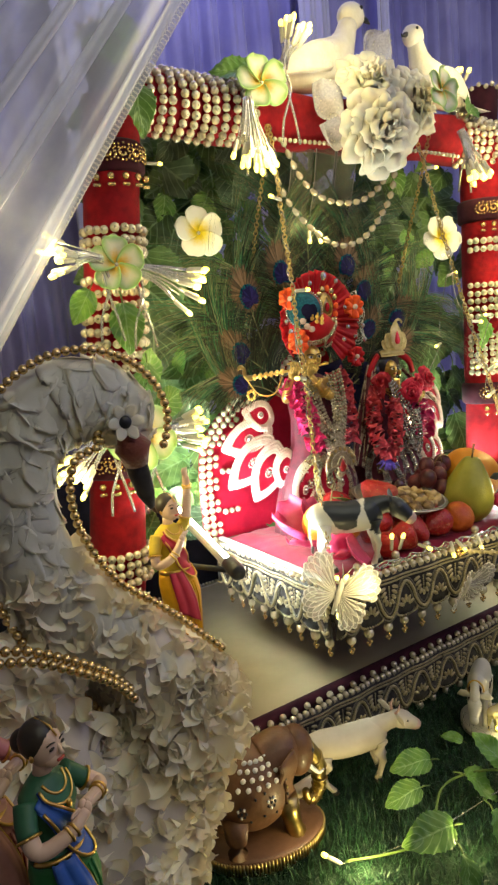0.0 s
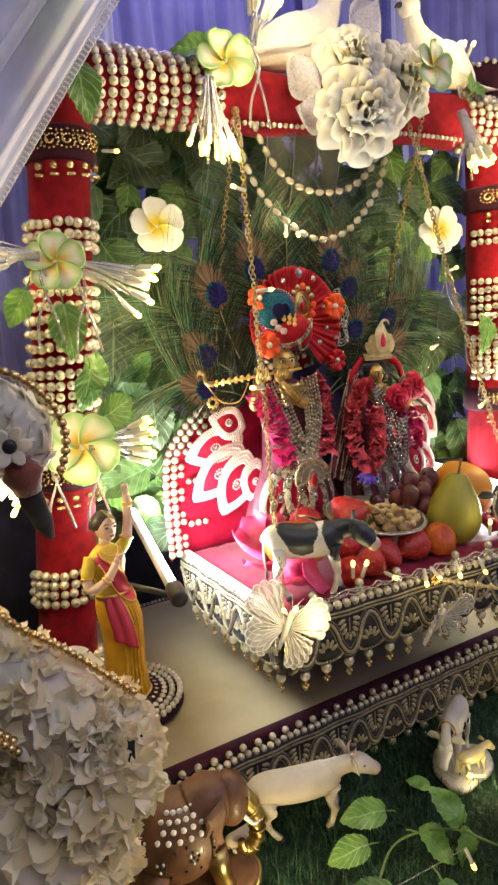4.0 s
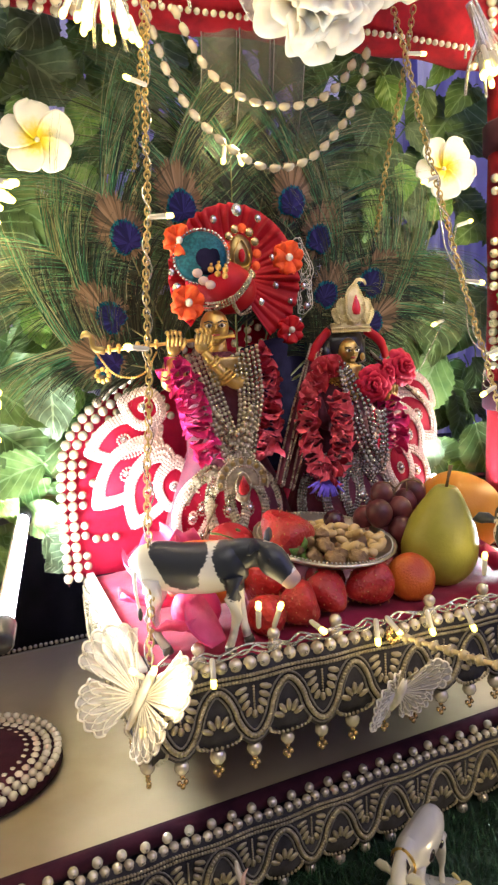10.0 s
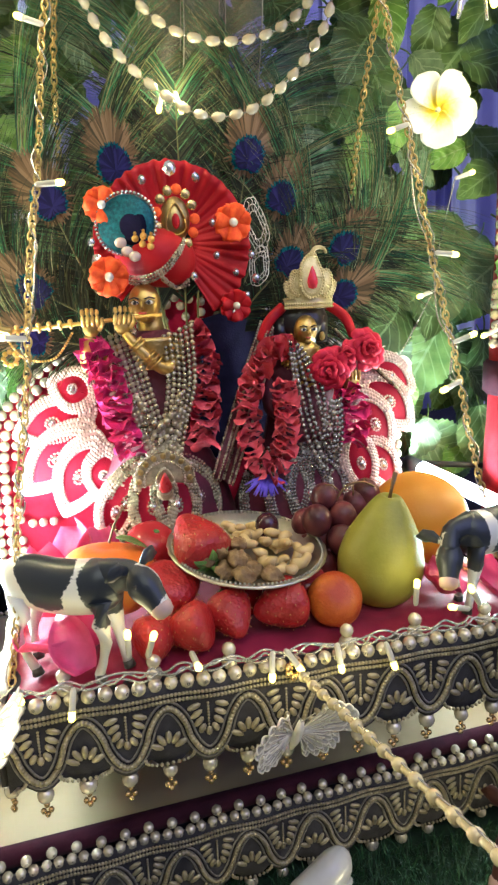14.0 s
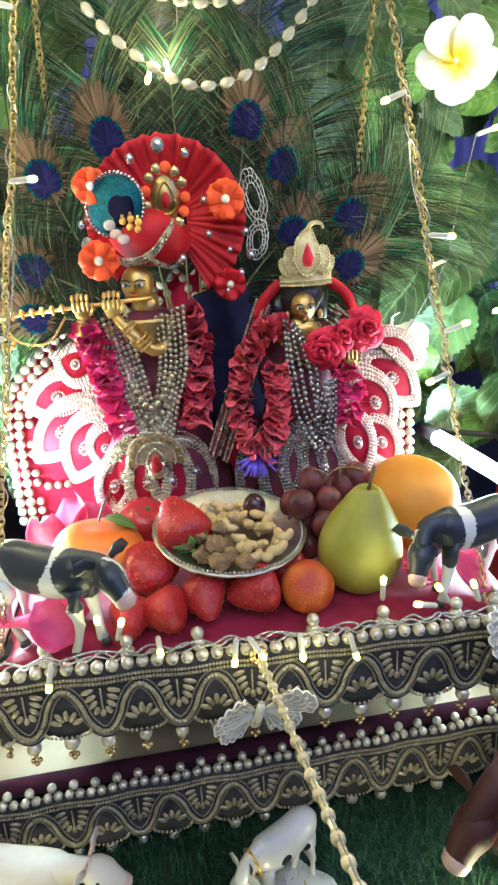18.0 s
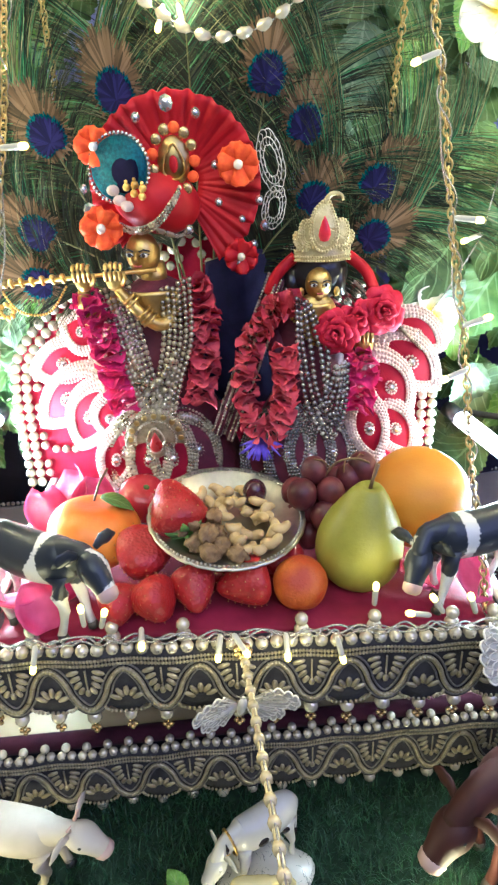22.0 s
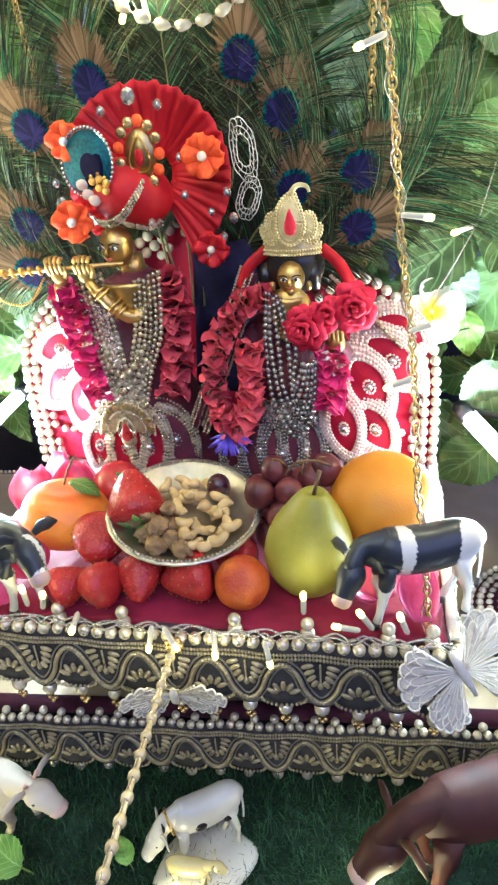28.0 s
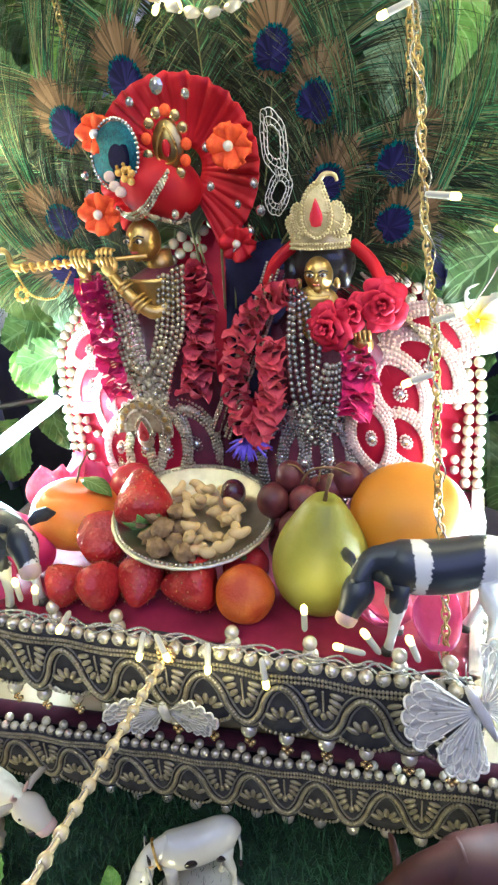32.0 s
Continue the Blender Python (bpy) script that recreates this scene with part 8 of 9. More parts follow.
# ---- swan of white petals with gold bead piping ----
SWAN_PETAL = mat("swan_petal", (0.84, 0.75, 0.56), (0.90, 0.83, 0.67), 14, 0.65, sss=0.7, sheen=0.2, bump=0.15, bscale=90, rand=0.10)
let_light_through(SWAN_PETAL, 0.14, (0.86, 0.78, 0.66))
SWAN_BODY = mat("swan_padding", (0.55, 0.48, 0.42), (0.62, 0.56, 0.5), 30, 0.7)
GOLD_BEAD = mat("gold_bead", (0.55, 0.38, 0.16), (0.72, 0.54, 0.26), 100, 0.2, metal=0.9, rand=0.1)


def swan():
    t = thing("swan", "large white swan ornament covered in cloth petals with gold bead piping", "swan")
    y = -0.062
    spine = [(x, y, z) for x, z in ((-0.508, 0.205), (-0.506, 0.232), (-0.527, 0.250), (-0.560, 0.252), (-0.594, 0.230), (-0.609, 0.182), (-0.602, 0.122), (-0.572, 0.060), (-0.528, 0.012), (-0.486, -0.047))]
    rad = [0.019, 0.027, 0.033, 0.035, 0.033, 0.032, 0.034, 0.038, 0.044, 0.055]
    line = curve(spine, 60)
    rr = [curve([(q, 0, 0) for q in rad], 60)[i].x for i in range(61)]
    part("neck", G().tube(line, rr, 20), SWAN_BODY, t, "padded neck")
    bc, wc = Vector((-0.572, y + 0.02, -0.150)), Vector((-0.668, y - 0.020, -0.055))
    part("body", G().ball(bc, 0.13, 32, 20, (0.94, 0.62, 0.95)), SWAN_BODY, t, "padded body")
    part("wing", G().ball(wc, 0.10, 28, 18, (1.0, 0.55, 1.18)), SWAN_BODY, t, "padded wing")
    # broad soft petals laid over one another down the neck, free ends towards the body
    r = random.Random(21)
    def on_neck(k, a, up):
        k = min(max(k, 0.0), 59.999)
        q = int(k)
        p, d = lerp(line[q], line[q + 1], k - q), (line[q + 1] - line[max(q - 1, 0)]).normalized()
        o = d.cross(Vector((0, -1, 0))).normalized()
        n = Vector((0, -1, 0)) * math.cos(a) + o * math.sin(a)
        return p + n * (rr[q] + (rr[q + 1] - rr[q]) * (k - q) + up)
    for row in range(18):
        k0 = 1.5 + 2.65 * row + r.uniform(-0.5, 0.5)
        size = min(1.0, rr[min(60, int(k0))] / 0.033) * 0.029
        for col in range(-3, 4):
            a0, turn, L, ph, lift = 0.52 * (col + 0.5 * (row % 2)) + r.uniform(-0.2, 0.2), r.uniform(-0.8, 0.8), size * r.uniform(1.3, 1.8), r.uniform(0, 6.3), r.uniform(0.0008, 0.0034) * (1.5 if row < 8 else 1.0)
            wide, soft_ = size * r.uniform(0.8, 1.1), 0.0030 if row < 9 else 0.0012
            def f(u, v):
                x, yy = (2 * u - 1) * wide * math.sqrt(max(0.02, 1 - (1.75 * v - 0.75) ** 2)), L * v
                x, yy = x * math.cos(turn) - yy * math.sin(turn), x * math.sin(turn) + yy * math.cos(turn)
                rim_ = max(abs(2 * u - 1), v) ** 4
                return on_neck(k0 + yy / 0.0083, a0 + x / 0.036, 0.0012 + lift * v ** 1.6 + soft_ * rim_ * math.sin(6 * u + 4 * v + ph) + 0.0008 * math.sin(4 * u + ph))
            part("petal", G().sheet(f, 10, 9, thick=0.0004), SWAN_PETAL, t)
    # curled chiffon strips on body and wing
    frill = G()
    for c_, rx, ry, rz, rows, cols in ((bc, 0.120, 0.079, 0.121, 22, 26), (wc, 0.098, 0.054, 0.116, 16, 16), (Vector((-0.488, y - 0.002, -0.066)), 0.062, 0.058, 0.062, 15, 18)):
        for j in range(rows):
            for i in range(cols):
                a, b = (2 * (i + 0.5) / cols - 1) * 1.75 + r.uniform(-0.08, 0.08), -1.15 + 2.45 * j / (rows - 1) + r.uniform(-0.06, 0.06)
                n = Vector((math.sin(a) * math.cos(b), -math.cos(a) * math.cos(b), math.sin(b)))
                p = c_ + Vector((n.x * rx, n.y * ry, n.z * rz))
                nn = Vector((n.x, n.y * 1.7, n.z)).normalized()
                M = facing(p, nn + Vector((r.uniform(-0.35, 0.35), 0, r.uniform(-0.35, 0.35))), (r.uniform(-0.4, 0.4), 0, 1)) @ Matrix.Rotation(math.pi + 0.4 + r.uniform(-2.2, 2.2), 4, "Z")
                w_, l_, k_, ph = r.uniform(0.006, 0.012), r.uniform(0.030, 0.044), r.uniform(1.6, 2.8), r.uniform(0, 6)
                frill.sheet(lambda u, v: M @ Vector(((u - 0.5) * 2 * w_ * (0.55 + 0.45 * math.sin(math.pi * v)) * math.sqrt(max(0.06, 1 - v ** 7)) + 0.005 * math.sin(3 * v + ph), l_ * math.sin(k_ * v) / k_, 0.5 * l_ * (1 - math.cos(k_ * v)) / k_ + 0.25 * w_ * (2 * u - 1) ** 2 * (0.4 + v) + 0.0014 * math.sin(u * 4 + ph + 4 * v) * (0.3 + v))), 5, 10, uv=False)
    for j in range(20):
        for i in range(14):
            k0, a0 = 40 + 19.5 * (j + r.uniform(-0.4, 0.4)) / 19, -1.75 + 3.5 * (i + r.uniform(-0.4, 0.4)) / 12
            p, q = on_neck(k0, a0, 0.0005), line[min(59, int(k0))]
            M = facing(p, (p - q).normalized() + Vector((r.uniform(-0.35, 0.35), 0, r.uniform(-0.35, 0.35))), (-0.6, 0, 0.8)) @ Matrix.Rotation(math.pi + r.uniform(-1.2, 1.2), 4, "Z")
            w_, l_, k_, ph = r.uniform(0.006, 0.011), r.uniform(0.024, 0.034), r.uniform(1.5, 2.6), r.uniform(0, 6)
            frill.sheet(lambda u, v: M @ Vector(((u - 0.5) * 2 * w_ * (0.55 + 0.45 * math.sin(math.pi * v)) * math.sqrt(max(0.06, 1 - v ** 7)) + 0.005 * math.sin(3 * v + ph), l_ * math.sin(k_ * v) / k_, 0.5 * l_ * (1 - math.cos(k_ * v)) / k_ + 0.25 * w_ * (2 * u - 1) ** 2 * (0.4 + v) + 0.0014 * math.sin(u * 4 + ph + 4 * v) * (0.3 + v))), 5, 10, uv=False)
    tagged(part("ruffle", frill, SWAN_PETAL, t, "curled chiffon ruffles"), kind="stuff")
    g = G()
    # bead piping along both outlines of the neck and round the chest
    for sg in (-1, 1):
        run = []
        for i in range(2, 61):
            d = (line[min(i + 1, 60)] - line[i - 1]).normalized()
            o = d.cross(Vector((0, -1, 0))).normalized()
            run.append(line[i] + o * sg * (rr[i] + 0.009) + Vector((0, -0.022, 0)))
        for p in evenly(run, 0.0078):
            piece("gold_bead", GBEAD, t, at(p))
    run = [bc + Vector((0.126 * math.cos(a), -0.02, 0.128 * math.sin(a))) for a in [1.25 - 2.6 * i / 60 for i in range(61)]]
    for p in evenly(run, 0.0078):
        piece("gold_bead", GBEAD, t, at(p))
    wing_edge = curve([(-0.735, -0.120, 0.050), (-0.690, -0.132, 0.078), (-0.641, -0.135, 0.075), (-0.603, -0.135, 0.056), (-0.568, -0.125, 0.029), (-0.545, -0.112, 0.000)], 60)
    for off in ((0, 0, 0), (0.002, -0.003, -0.0085)):
        for p in evenly([q + Vector(off) for q in wing_edge], 0.0082):
            piece("gold_bead", GBEAD, t, at(p))
    # face: black eye framed by small petals, brown mask and dark beak
    eye = Vector((-0.517, y - 0.036, 0.232))
    part("eye", G().ball(eye, 0.0058, 12, 8, (1, 0.5, 1)), BLACK_PLASTIC, t, "black eye")
    for k in range(6):
        q = 2 * math.pi * k / 6
        def lash(u, v):
            w = (u - 0.5) * 0.011 * math.sin(math.pi * (0.15 + 0.75 * v))
            d = 0.004 + 0.013 * v
            return eye + Vector((d * math.cos(q) - w * math.sin(q), 0.001 - 0.004 * v, d * math.sin(q) + w * math.cos(q)))
        part("eye_petal", G().sheet(lash, 4, 6, thick=0.0005), SWAN_PETAL, t)
    part("mask", G().tube([(-0.511, y - 0.022, 0.219), (-0.508, y - 0.024, 0.208), (-0.505, y - 0.020, 0.192)], [0.011, 0.017, 0.011], 16), mat("mask_brown", (0.14, 0.025, 0.015), (0.22, 0.05, 0.03), 60, 0.7, sheen=0.4, bump=0.4, bscale=300), t, "dark brown mask")
    part("beak", G().tube([(-0.506, y - 0.018, 0.198), (-0.502, y - 0.016, 0.182), (-0.495, y - 0.010, 0.162), (-0.489, y - 0.006, 0.146)], [0.010, 0.010, 0.0085, 0.003], 12), BLACK_VELVET, t, "black velvet beak")
    return t


GBEAD = G().ball((0, 0, 0), 0.0042, 10, 7).mesh("gold_bead", GOLD_BEAD)
swan()


# ---- dancing figurines, each one plain mesh ----
def figurine(label, base, h, turn, top_c, skirt_c, sash_c, raised, stand_h=0.0):
    """A plain painted dancer: skirt, bodice, sash, arms, head with a hair bun. One mesh."""
    g = G()
    rows = [(0.03, 0, 0.0, 0.115, 0.10), (0.03, 0, 0.03, 0.112, 0.10), (0.035, 0, 0.15, 0.098, 0.09), (0.04, 0, 0.30, 0.100, 0.092), (0.035, 0, 0.40, 0.108, 0.098), (0.022, 0, 0.47, 0.106, 0.092), (0.006, 0, 0.53, 0.086, 0.072), (0.0, 0, 0.575, 0.070, 0.058),
            (-0.004, -0.004, 0.64, 0.078, 0.066), (-0.006, -0.008, 0.69, 0.088, 0.074), (-0.008, 0, 0.74, 0.090, 0.058), (-0.008, 0, 0.768, 0.060, 0.042), (-0.008, 0, 0.785, 0.032, 0.030)]
    def ring(z):
        for a, b in zip(rows, rows[1:]):
            if z <= b[2]:
                k = (z - a[2]) / (b[2] - a[2])
                return [p + (q - p) * k for p, q in zip(a, b)]
        return list(rows[-1])
    def skin_at(ang, z, off):
        x, y, _, rx, ry = ring(z)
        return (x + (rx + off) * math.sin(ang), y - (ry + off) * math.cos(ang), z)
    smooth_rows = [tuple(ring(0.53 * i / 24)) for i in range(25)]
    ellip(g, smooth_rows, 40, 1, 0.05, 9)
    ellip(g, [tuple(ring(0.53 + 0.255 * i / 16)) for i in range(17)], 30, 0)
    g.tube([(-0.008, 0, 0.775), (-0.006, -0.006, 0.825)], [0.028, 0.026], 12, 3)
    hd = Vector((-0.004, -0.016, 0.868))
    g.ball(hd, 0.058, 22, 16, (0.86, 0.92, 1.08), 3)
    g.ball(hd + Vector((0, -0.020, -0.030)), 0.038, 16, 12, (0.86, 0.9, 0.9), 3)
    g.ball(hd + Vector((0, 0.016, 0.016)), 0.061, 22, 14, (0.96, 0.96, 1.0), 4)
    g.ball(hd + Vector((0, 0.078, 0.0)), 0.036, 14, 10, (1, 0.9, 1), 4)
    g.tube([hd + Vector((0, -0.048, 0.012)), hd + Vector((0, -0.058, -0.004)), hd + Vector((0, -0.061, -0.016))], [0.004, 0.006, 0.009], 8, 3)
    for s in (-1, 1):
        g.ball(hd + Vector((s * 0.022, -0.0485, 0.006)), 0.0075, 10, 7, (1.5, 0.5, 0.7), 4)
        g.tube([hd + Vector((s * 0.010, -0.051, 0.020)), hd + Vector((s * 0.024, -0.049, 0.024)), hd + Vector((s * 0.036, -0.042, 0.018))], 0.0022, 5, 4)
        g.ball(hd + Vector((s * 0.050, 0.004, -0.016)), 0.010, 8, 6, (0.6, 0.8, 1.2), 5)
    g.tube([hd + Vector((-0.012, -0.055, -0.032)), hd + Vector((0, -0.058, -0.033)), hd + Vector((0.012, -0.055, -0.032))], 0.0045, 7, 7)
    g.tube([hd + Vector((0, -0.052, 0.034)), hd + Vector((0, -0.030, 0.062)), hd + Vector((0, 0.02, 0.078))], 0.003, 6, 5)
    # sari drape over one shoulder, across the chest and round the hip, with gold hems
    def drape_at(u, v):
        ang = -0.95 + 2.3 * v + 0.10 * math.sin(7 * u)
        return skin_at(ang, 0.765 - 0.05 * u - (0.235 - 0.05 * u) * v ** 1.1 - 0.14 * u * math.sin(math.pi * min(1, v * 1.1)) * 0.9, 0.010 + 0.005 * math.sin(u * 14))
    g.sheet(drape_at, 14, 24, 2, thick=0.006)
    for u in (0.0, 1.0):
        g.tube([Vector(drape_at(u, v / 24)) + Vector((0, -0.004, 0)) for v in range(25)], 0.0050, 6, 5)
    tail = lambda u, v: skin_at(-0.9 + 0.75 * u + 0.10 * v, 0.545 - (0.20 + 0.07 * u) * v, 0.014 + 0.030 * v + 0.006 * math.sin(u * 12))
    g.sheet(tail, 10, 12, 2, thick=0.006)
    g.tube([Vector(tail(1.0, v / 12)) for v in range(13)], 0.005, 6, 5)
    g.tube([skin_at(q, 0.545, 0.006) for q in [-1.6 + 3.2 * i / 24 for i in range(25)]], 0.008, 6, 5)
    # skirt pleats and gold hem
    for q in (-0.55, -0.3, -0.08, 0.14, 0.36):
        g.tube([skin_at(q * (1 - 0.5 * z), z, 0.003) for z in [0.02 + 0.46 * i / 12 for i in range(13)]], [0.009 - 0.0004 * i for i in range(13)], 6, 1)
    g.tube([skin_at(q, 0.012, 0.006) for q in [-2.2 + 4.4 * i / 30 for i in range(31)]], 0.006, 6, 5)
    arms = [[(0.072, 0.0, 0.735), (0.105, -0.01, 0.775), (0.122, -0.018, 0.86), (0.128, -0.022, 0.945), (0.122, -0.026, 1.0)], [(-0.088, 0, 0.735), (-0.128, -0.020, 0.665), (-0.135, -0.045, 0.605), (-0.085, -0.105, 0.645), (-0.030, -0.115, 0.715)]] if raised else \
           [[(0.072, 0, 0.735), (0.115, -0.03, 0.69), (0.140, -0.07, 0.665), (0.085, -0.115, 0.685), (0.010, -0.120, 0.690)], [(-0.088, 0, 0.735), (-0.125, -0.03, 0.68), (-0.130, -0.07, 0.635), (-0.065, -0.12, 0.655), (0.0, -0.130, 0.680)]]
    for k, a in enumerate(arms):
        pts = curve(a, 20)
        g.tube(pts[:7], [0.034, 0.034, 0.033, 0.032, 0.031, 0.030, 0.031], 14, 0)
        g.tube(pts[6:], [0.026 - 0.0006 * i for i in range(15)], 12, 3)
        tip_d = (pts[-1] - pts[-3]).normalized()
        g.ball(pts[-1] + tip_d * 0.008, 0.019, 12, 9, (0.85, 0.7, 1.15), 3)
        for q in range(4):
            o = Vector((0.007 * (q - 1.5), 0, 0))
            g.tube([pts[-1] + tip_d * 0.016 + o, pts[-1] + tip_d * 0.036 + o * 1.4, pts[-1] + tip_d * 0.052 + o * 1.2 + Vector((0, -0.006, 0))], [0.0062, 0.0056, 0.004], 7, 3)
        for q in (6, 15, 16):
            d_ = (pts[q + 1] - pts[q - 1]).normalized()
            s_ = d_.orthogonal().normalized()
            w_ = d_.cross(s_)
            rr_ = 0.032 if q == 6 else 0.022
            g.tube([pts[q] + (s_ * math.cos(x) + w_ * math.sin(x)) * rr_ for x in [2 * math.pi * i / 16 for i in range(17)]], 0.0045, 6, 5)
    for dz, rz in ((0.0, 0.042), (-0.012, 0.060)):
        g.tube([Vector((-0.006 + rz * math.cos(x), -0.030 - rz * 0.75 * math.sin(x), 0.772 + dz - rz * 0.9 * math.sin(x))) for x in [math.pi * i / 18 for i in range(19)]], 0.0042, 6, 5)
    g.ball((-0.006, -0.082, 0.700), 0.011, 10, 8, (1, 0.5, 1.2), 5)
    M = Matrix.Translation(base) @ Matrix.Rotation(radians(turn), 4, "Z") @ Matrix.Diagonal((h, h, h, 1))
    if stand_h:
        g.lathe([(0.08, -stand_h / h), (0.13, -stand_h / h), (0.15, -stand_h / h * 0.6), (0.13, -0.02), (0.05, 0.0)], n=26, mi=6)
    g.v = [tuple(M @ Vector(p)) for p in g.v]
    skin = mat("figurine_skin", (0.62, 0.42, 0.30), (0.70, 0.50, 0.38), 40, 0.45)
    hair = mat("figurine_hair", (0.02, 0.014, 0.012), (0.04, 0.03, 0.02), 60, 0.4)
    pot = mat("glazed_teal", (0.015, 0.03, 0.03), (0.04, 0.08, 0.075), 30, 0.2, coat=0.6)
    paint = lambda n, c: mat(n, c, tuple(min(1, q * 1.3) for q in c), 50, 0.45, bump=0.1, bscale=200)
    return solo("dancer_figurine", g, [paint("bodice_paint", top_c), paint("skirt_paint", skirt_c), paint("sash_paint", sash_c), skin, hair, GOLD, pot, LIPS], label, "figurine", "dancer figurines")


figurine("painted dancer figurine in yellow skirt and red sash with raised arm", (-0.402, 0.098, -0.108), 0.240, 18, (0.50, 0.36, 0.03), (0.56, 0.30, 0.015), (0.36, 0.02, 0.05), True, 0.080)
figurine("painted dancer figurine in blue sari and green skirt with folded arms", (-0.650, -0.235, -0.140), 0.222, 36, (0.03, 0.10, 0.05), (0.03, 0.16, 0.045), (0.03, 0.09, 0.34), False, 0.166)
figurine("painted dancer figurine in rose dress behind the blue one", (-0.690, -0.200, -0.122), 0.222, 40, (0.42, 0.16, 0.16), (0.40, 0.14, 0.12), (0.5, 0.24, 0.2), False, 0.166)


def clay_elephant():
    """Brown clay elephant with a dotted saddle cloth and curled trunk on a gold-edged base; one mesh. The gold of
    forelegs and trunk is mostly warm bulb light put into the colour.
    """
    g = G()
    g.lathe([(0.001, 0.0), (0.052, 0.0), (0.056, 0.006), (0.055, 0.020), (0.050, 0.024), (0.001, 0.024)], (0.015, 0, 0), 48, 0, sc=(1.75, 1.0))
    for i in range(110):
        q = 2 * math.pi * i / 110
        x, y_ = 0.015 + 0.0975 * math.cos(q), 0.0560 * math.sin(q)
        g.tube([(x, y_, 0.006), (x, y_, 0.020)], 0.0022, 5, 1)
    bc, br = Vector((0, 0, 0.086)), (0.062, 0.047, 0.053)
    on = lambda lon, lat, up=1.0: bc + Vector((br[0] * math.sin(lon) * math.cos(lat), -br[1] * math.cos(lon) * math.cos(lat), br[2] * math.sin(lat))) * up
    g.ball(bc, 1.0, 36, 22, br)
    # the saddle cloth's corded front edge
    edge = [bc + Vector((0.040, 0.0372 * math.cos(a), 0.0420 * math.sin(a))) for a in [2 * math.pi * i / 60 for i in range(61)]]
    g.tube(edge, 0.0026, 6, 0)
    for i in range(0, 60, 2):
        g.ball(edge[i] + Vector((0.0014, (edge[i].y) * 0.05, (edge[i].z - bc.z) * 0.05)), 0.0019, 6, 4, mi=3 if i % 4 else 1)
    g.tube(curve([(0.025, 0, 0.108), (0.050, 0, 0.118), (0.072, 0, 0.116)], 8), [(0.034, 0.036), (0.034, 0.035), (0.033, 0.034), (0.032, 0.033), (0.031, 0.032), (0.030, 0.030), (0.028, 0.029), (0.026, 0.027), (0.022, 0.024)], 18)
    g.ball((0.078, 0, 0.114), 1.0, 20, 14, (0.027, 0.027, 0.033))
    for s in (-1, 1):
        # ears with a rolled rim, tusks, eyes and legs
        ear = lambda u, v: (0.060 - 0.030 * v + 0.004 * math.sin(6 * u), s * (0.026 + 0.012 * v + 0.003 * math.sin(5 * u + v)), 0.134 - 0.056 * u + 0.010 * math.sin(math.pi * u) * v - 0.010 * v)
        g.sheet(ear, 12, 8, 0, thick=0.003)
        g.tube([ear(i / 12, 1.0) for i in range(13)], 0.0024, 6)
        g.tube(curve([(0.090, s * 0.014, 0.098), (0.104, s * 0.019, 0.086), (0.114, s * 0.018, 0.088)], 8), [0.004 - 0.0004 * i for i in range(9)], 7, 2)
        g.ball((0.096, s * 0.018, 0.118), 0.0034, 8, 6, mi=3)
        # forelegs in old gold: brown clay with the nearby bulb's warm light coloured in
        g.tube([(0.044, s * 0.024, 0.072), (0.050, s * 0.025, 0.046), (0.054, s * 0.025, 0.030), (0.056, s * 0.025, 0.023)], [0.018, 0.014, 0.013, 0.0155], 14, 1)
        g.tube([(-0.038, s * 0.026, 0.066), (-0.040, s * 0.028, 0.040), (-0.040, s * 0.028, 0.023)], [0.020, 0.0155, 0.0165], 14, 0)
    trunk = curve([(0.096, 0, 0.110), (0.112, 0, 0.088), (0.114, 0, 0.060), (0.104, 0, 0.042), (0.092, 0, 0.044), (0.090, 0, 0.054)], 20)
    # trunk and its rings take the same gold for that bulb light
    g.tube(trunk, [0.0145 - 0.00045 * i for i in range(21)], 12, 1)
    for i in range(3, 17, 2):
        d = (trunk[i + 1] - trunk[i - 1]).normalized()
        o = Vector((0, 1, 0)).cross(d)
        g.tube([trunk[i] + (Vector((0, 1, 0)) * math.cos(q) + o * math.sin(q)) * (0.0150 - 0.00045 * i) for q in [2 * math.pi * k / 14 for k in range(15)]], 0.0012, 5, 1)
    for row in range(4):
        for k in range(5):
            g.ball(on(-0.62 + 0.27 * k + 0.13 * (row % 2), 0.42 + 0.20 * row), 1.0, 9, 6, (0.0042, 0.0026, 0.0036), 2)
    for lon, lat in ((-0.55, -0.10), (0.20, 0.02), (-1.05, 0.25)):
        for k in range(7):
            q = 2 * math.pi * k / 7
            g.ball(on(lon + 0.10 * math.cos(q), lat + 0.12 * math.sin(q)), 0.0021, 6, 4, mi=2 if k % 2 else 3)
        g.ball(on(lon, lat), 0.0022, 6, 4, mi=3)
    for lon, lat in ((-0.2, 0.20), (0.05, 0.28), (-0.35, -0.35), (0.0, -0.25), (0.35, -0.3)):
        g.ball(on(lon, lat), 0.0020, 6, 4, mi=3)
    M = Matrix.Translation((-0.397, -0.040, -0.275)) @ Matrix.Rotation(radians(-10), 4, "Z") @ Matrix.Diagonal((0.74, 0.86, 0.90, 1))
    g.v = [tuple(M @ Vector(p)) for p in g.v]
    clay = mat("brown_clay", (0.10, 0.045, 0.022), (0.17, 0.080, 0.040), 45, 0.5, bump=0.3, bscale=200, coat=0.1)
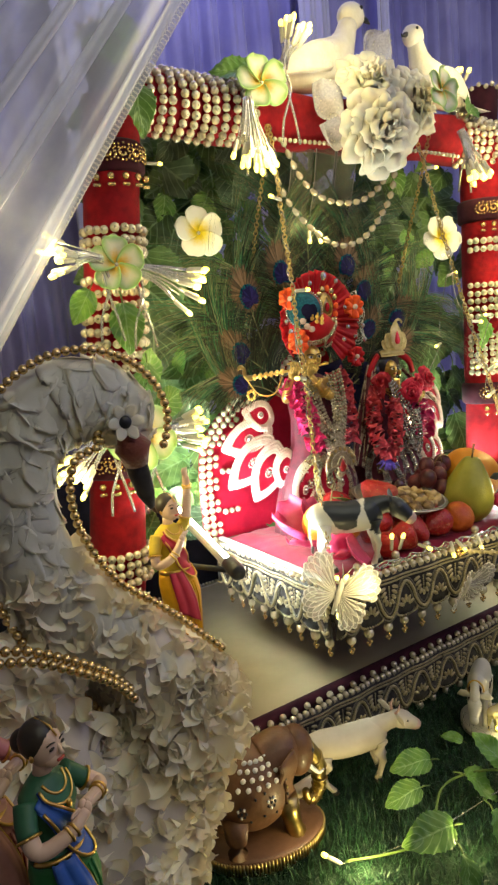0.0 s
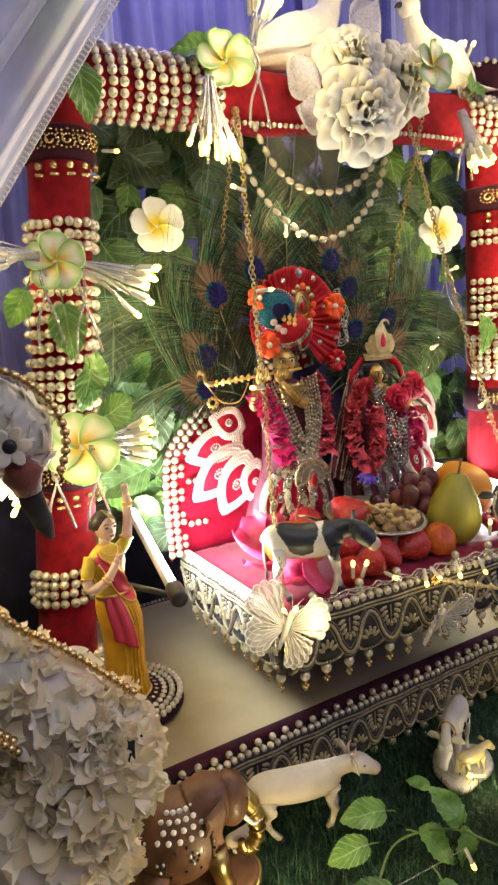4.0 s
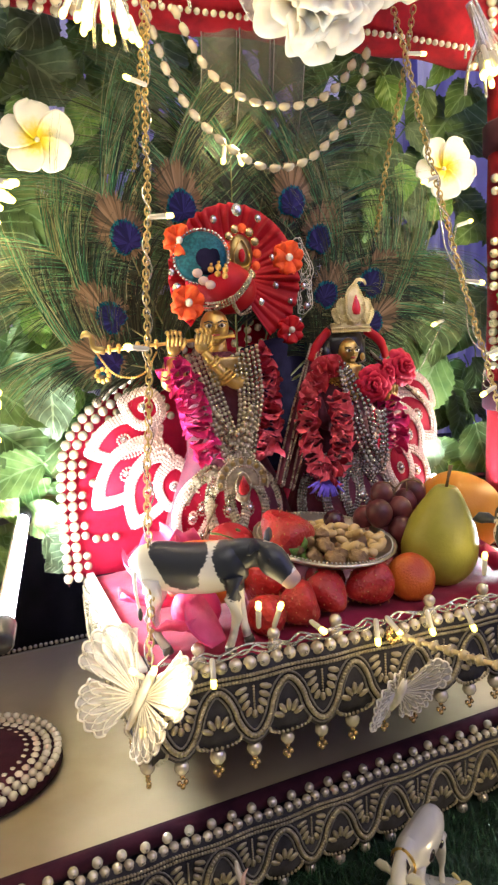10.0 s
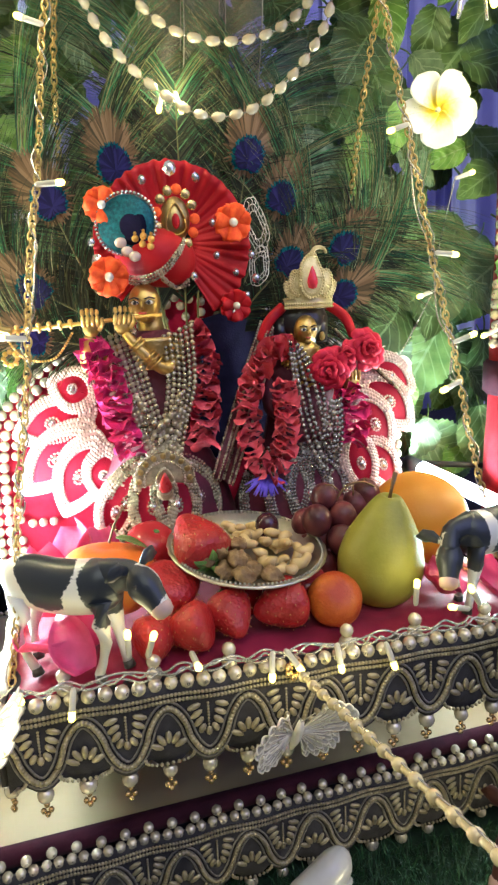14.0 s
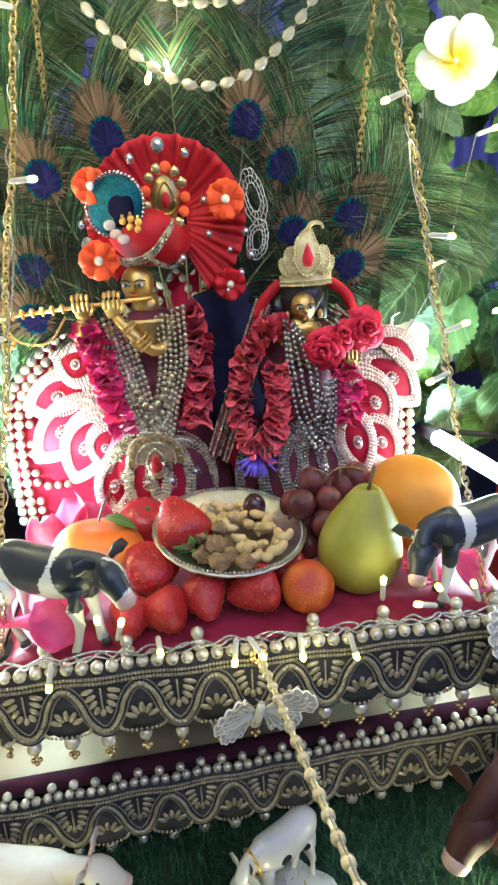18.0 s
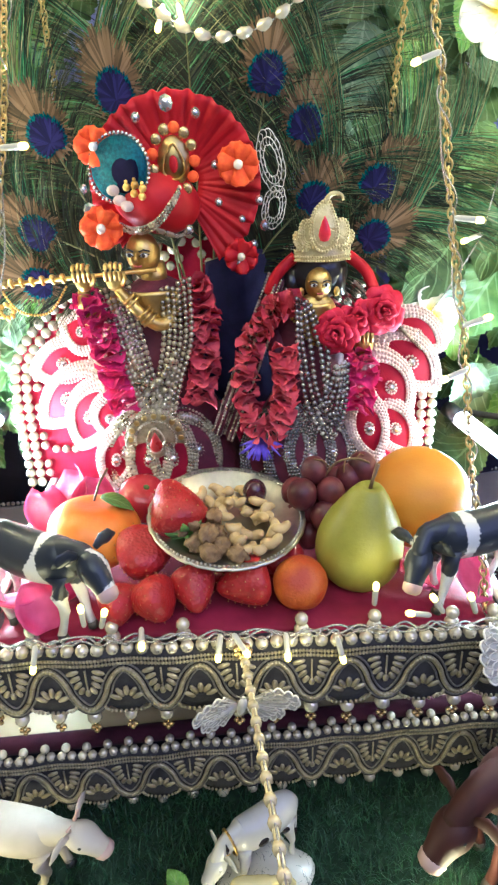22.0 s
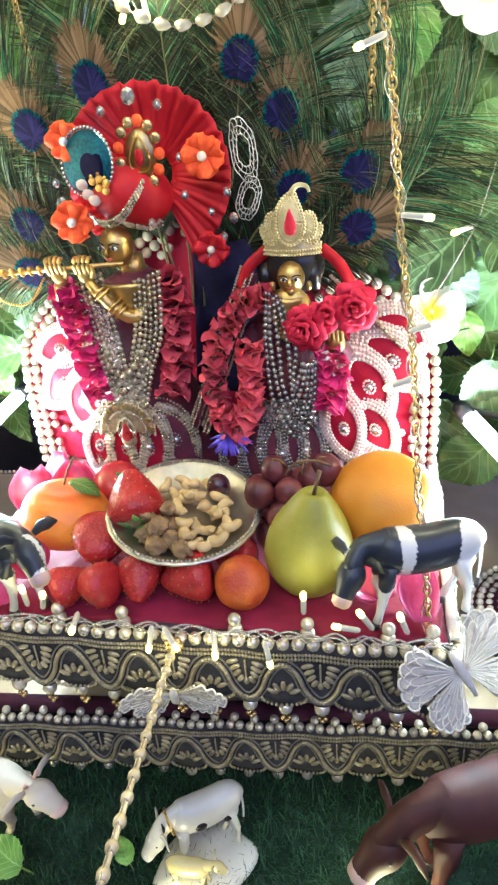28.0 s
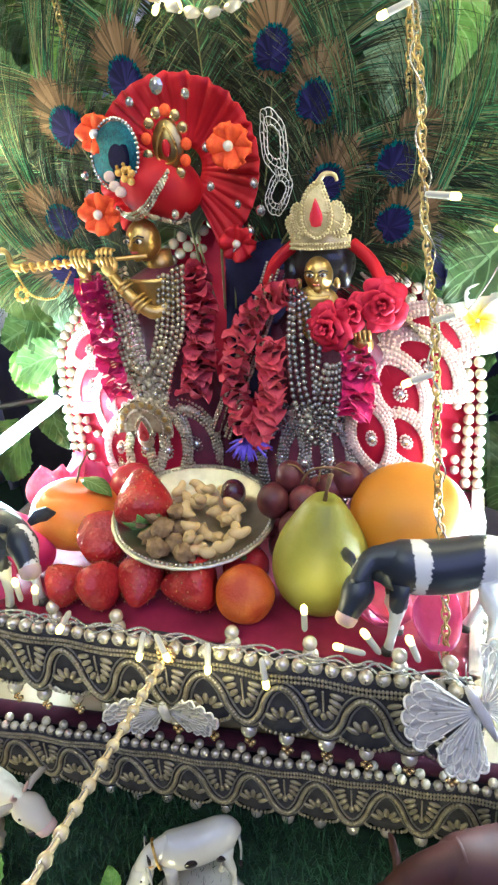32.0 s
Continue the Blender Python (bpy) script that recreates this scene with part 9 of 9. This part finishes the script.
    solo("clay_elephant_ornament", g, [clay, OLD_GOLD, WHITE_PLASTIC, BLACK_PLASTIC], "brown clay elephant ornament with white dots on a gold-edged base", "figurine")


clay_elephant()

# ---- creeper on the turf ----
CREEPER = [((-0.215, -0.118, -0.238), (-0.2, -0.5, 1), 100, 1.0), ((-0.170, -0.090, -0.236), (-0.1, -0.6, 1), 80, 1.1), ((-0.165, -0.140, -0.232), (0.3, -0.7, 1), -150, 1.2), ((-0.235, -0.185, -0.236), (0.1, -0.7, 1), 75, 1.3), ((-0.190, -0.200, -0.230), (0.2, -0.8, 0.8), 170, 1.2), ((-0.125, -0.160, -0.225), (0.1, -1, 0.4), 20, 1.0),
           ((-0.115, -0.150, -0.240), (0.3, -1, 0.4), 170, 1.1), ((-0.080, -0.060, -0.262), (0, -0.6, 1), 40, 0.6), ((-0.090, -0.200, -0.24), (0.4, -0.8, 0.6), 200, 1.2), ((-0.255, -0.215, -0.24), (0.4, -0.8, 0.6), 150, 1.1), ((0.12, -0.115, -0.25), (0, -0.8, 1), 120, 0.9), ((-0.02, -0.14, -0.255), (0, -0.8, 1), 160, 0.8)]
CREEPER = [(p, w, a, s * 0.8) for p, w, a, s in CREEPER]
sprig("bright green creeper leaves trailing over the turf", CREEPER, "creeper")
solo("creeper_stem", G().tube(curve([(-0.34, -0.13, -0.262), (-0.26, -0.165, -0.255), (-0.19, -0.13, -0.240), (-0.13, -0.15, -0.235), (-0.08, -0.19, -0.250), (0.02, -0.15, -0.262), (0.15, -0.11, -0.262)], 50), 0.0014, 6), STEM, "thin green creeper stem with light wire", "stem")


# ---- turf blades ----
def turf():
    r = np.random.default_rng(3)
    n = 26000
    x, y = r.uniform(-0.62, 0.42, n), r.uniform(-0.34, 0.05, n)
    ang, ln, lean = r.uniform(0, 2 * np.pi, n), r.uniform(0.010, 0.022, n), r.uniform(0.3, 1.1, n)
    w = 0.00055
    dx, dy = np.cos(ang), np.sin(ang)
    z0 = np.full(n, -0.275)
    P = np.empty((n, 5, 3))
    for i, (t, wd) in enumerate(((0, 1), (0, -1), (0.55, -0.8), (0.55, 0.8), (1, 0))):
        out = ln * lean * t * t
        P[:, i, 0] = x + dx * out - dy * w * wd
        P[:, i, 1] = y + dy * out + dx * w * wd
        P[:, i, 2] = z0 + ln * t * (1 - 0.25 * lean * t)
    me = bpy.data.meshes.new("turf_blades")
    base = np.arange(n) * 5
    faces = [(int(b), int(b) + 1, int(b) + 2, int(b) + 3) for b in base] + [(int(b) + 3, int(b) + 2, int(b) + 4) for b in base]
    me.from_pydata(P.reshape(-1, 3).tolist(), [], faces)
    blade = mat("turf_blade", (0.007, 0.030, 0.014), (0.022, 0.075, 0.024), 70, 0.5)
    me.materials.append(blade)
    tagged(new("turf_blades", me), "short dark green artificial turf blades", "turf", kind="stuff")


turf()
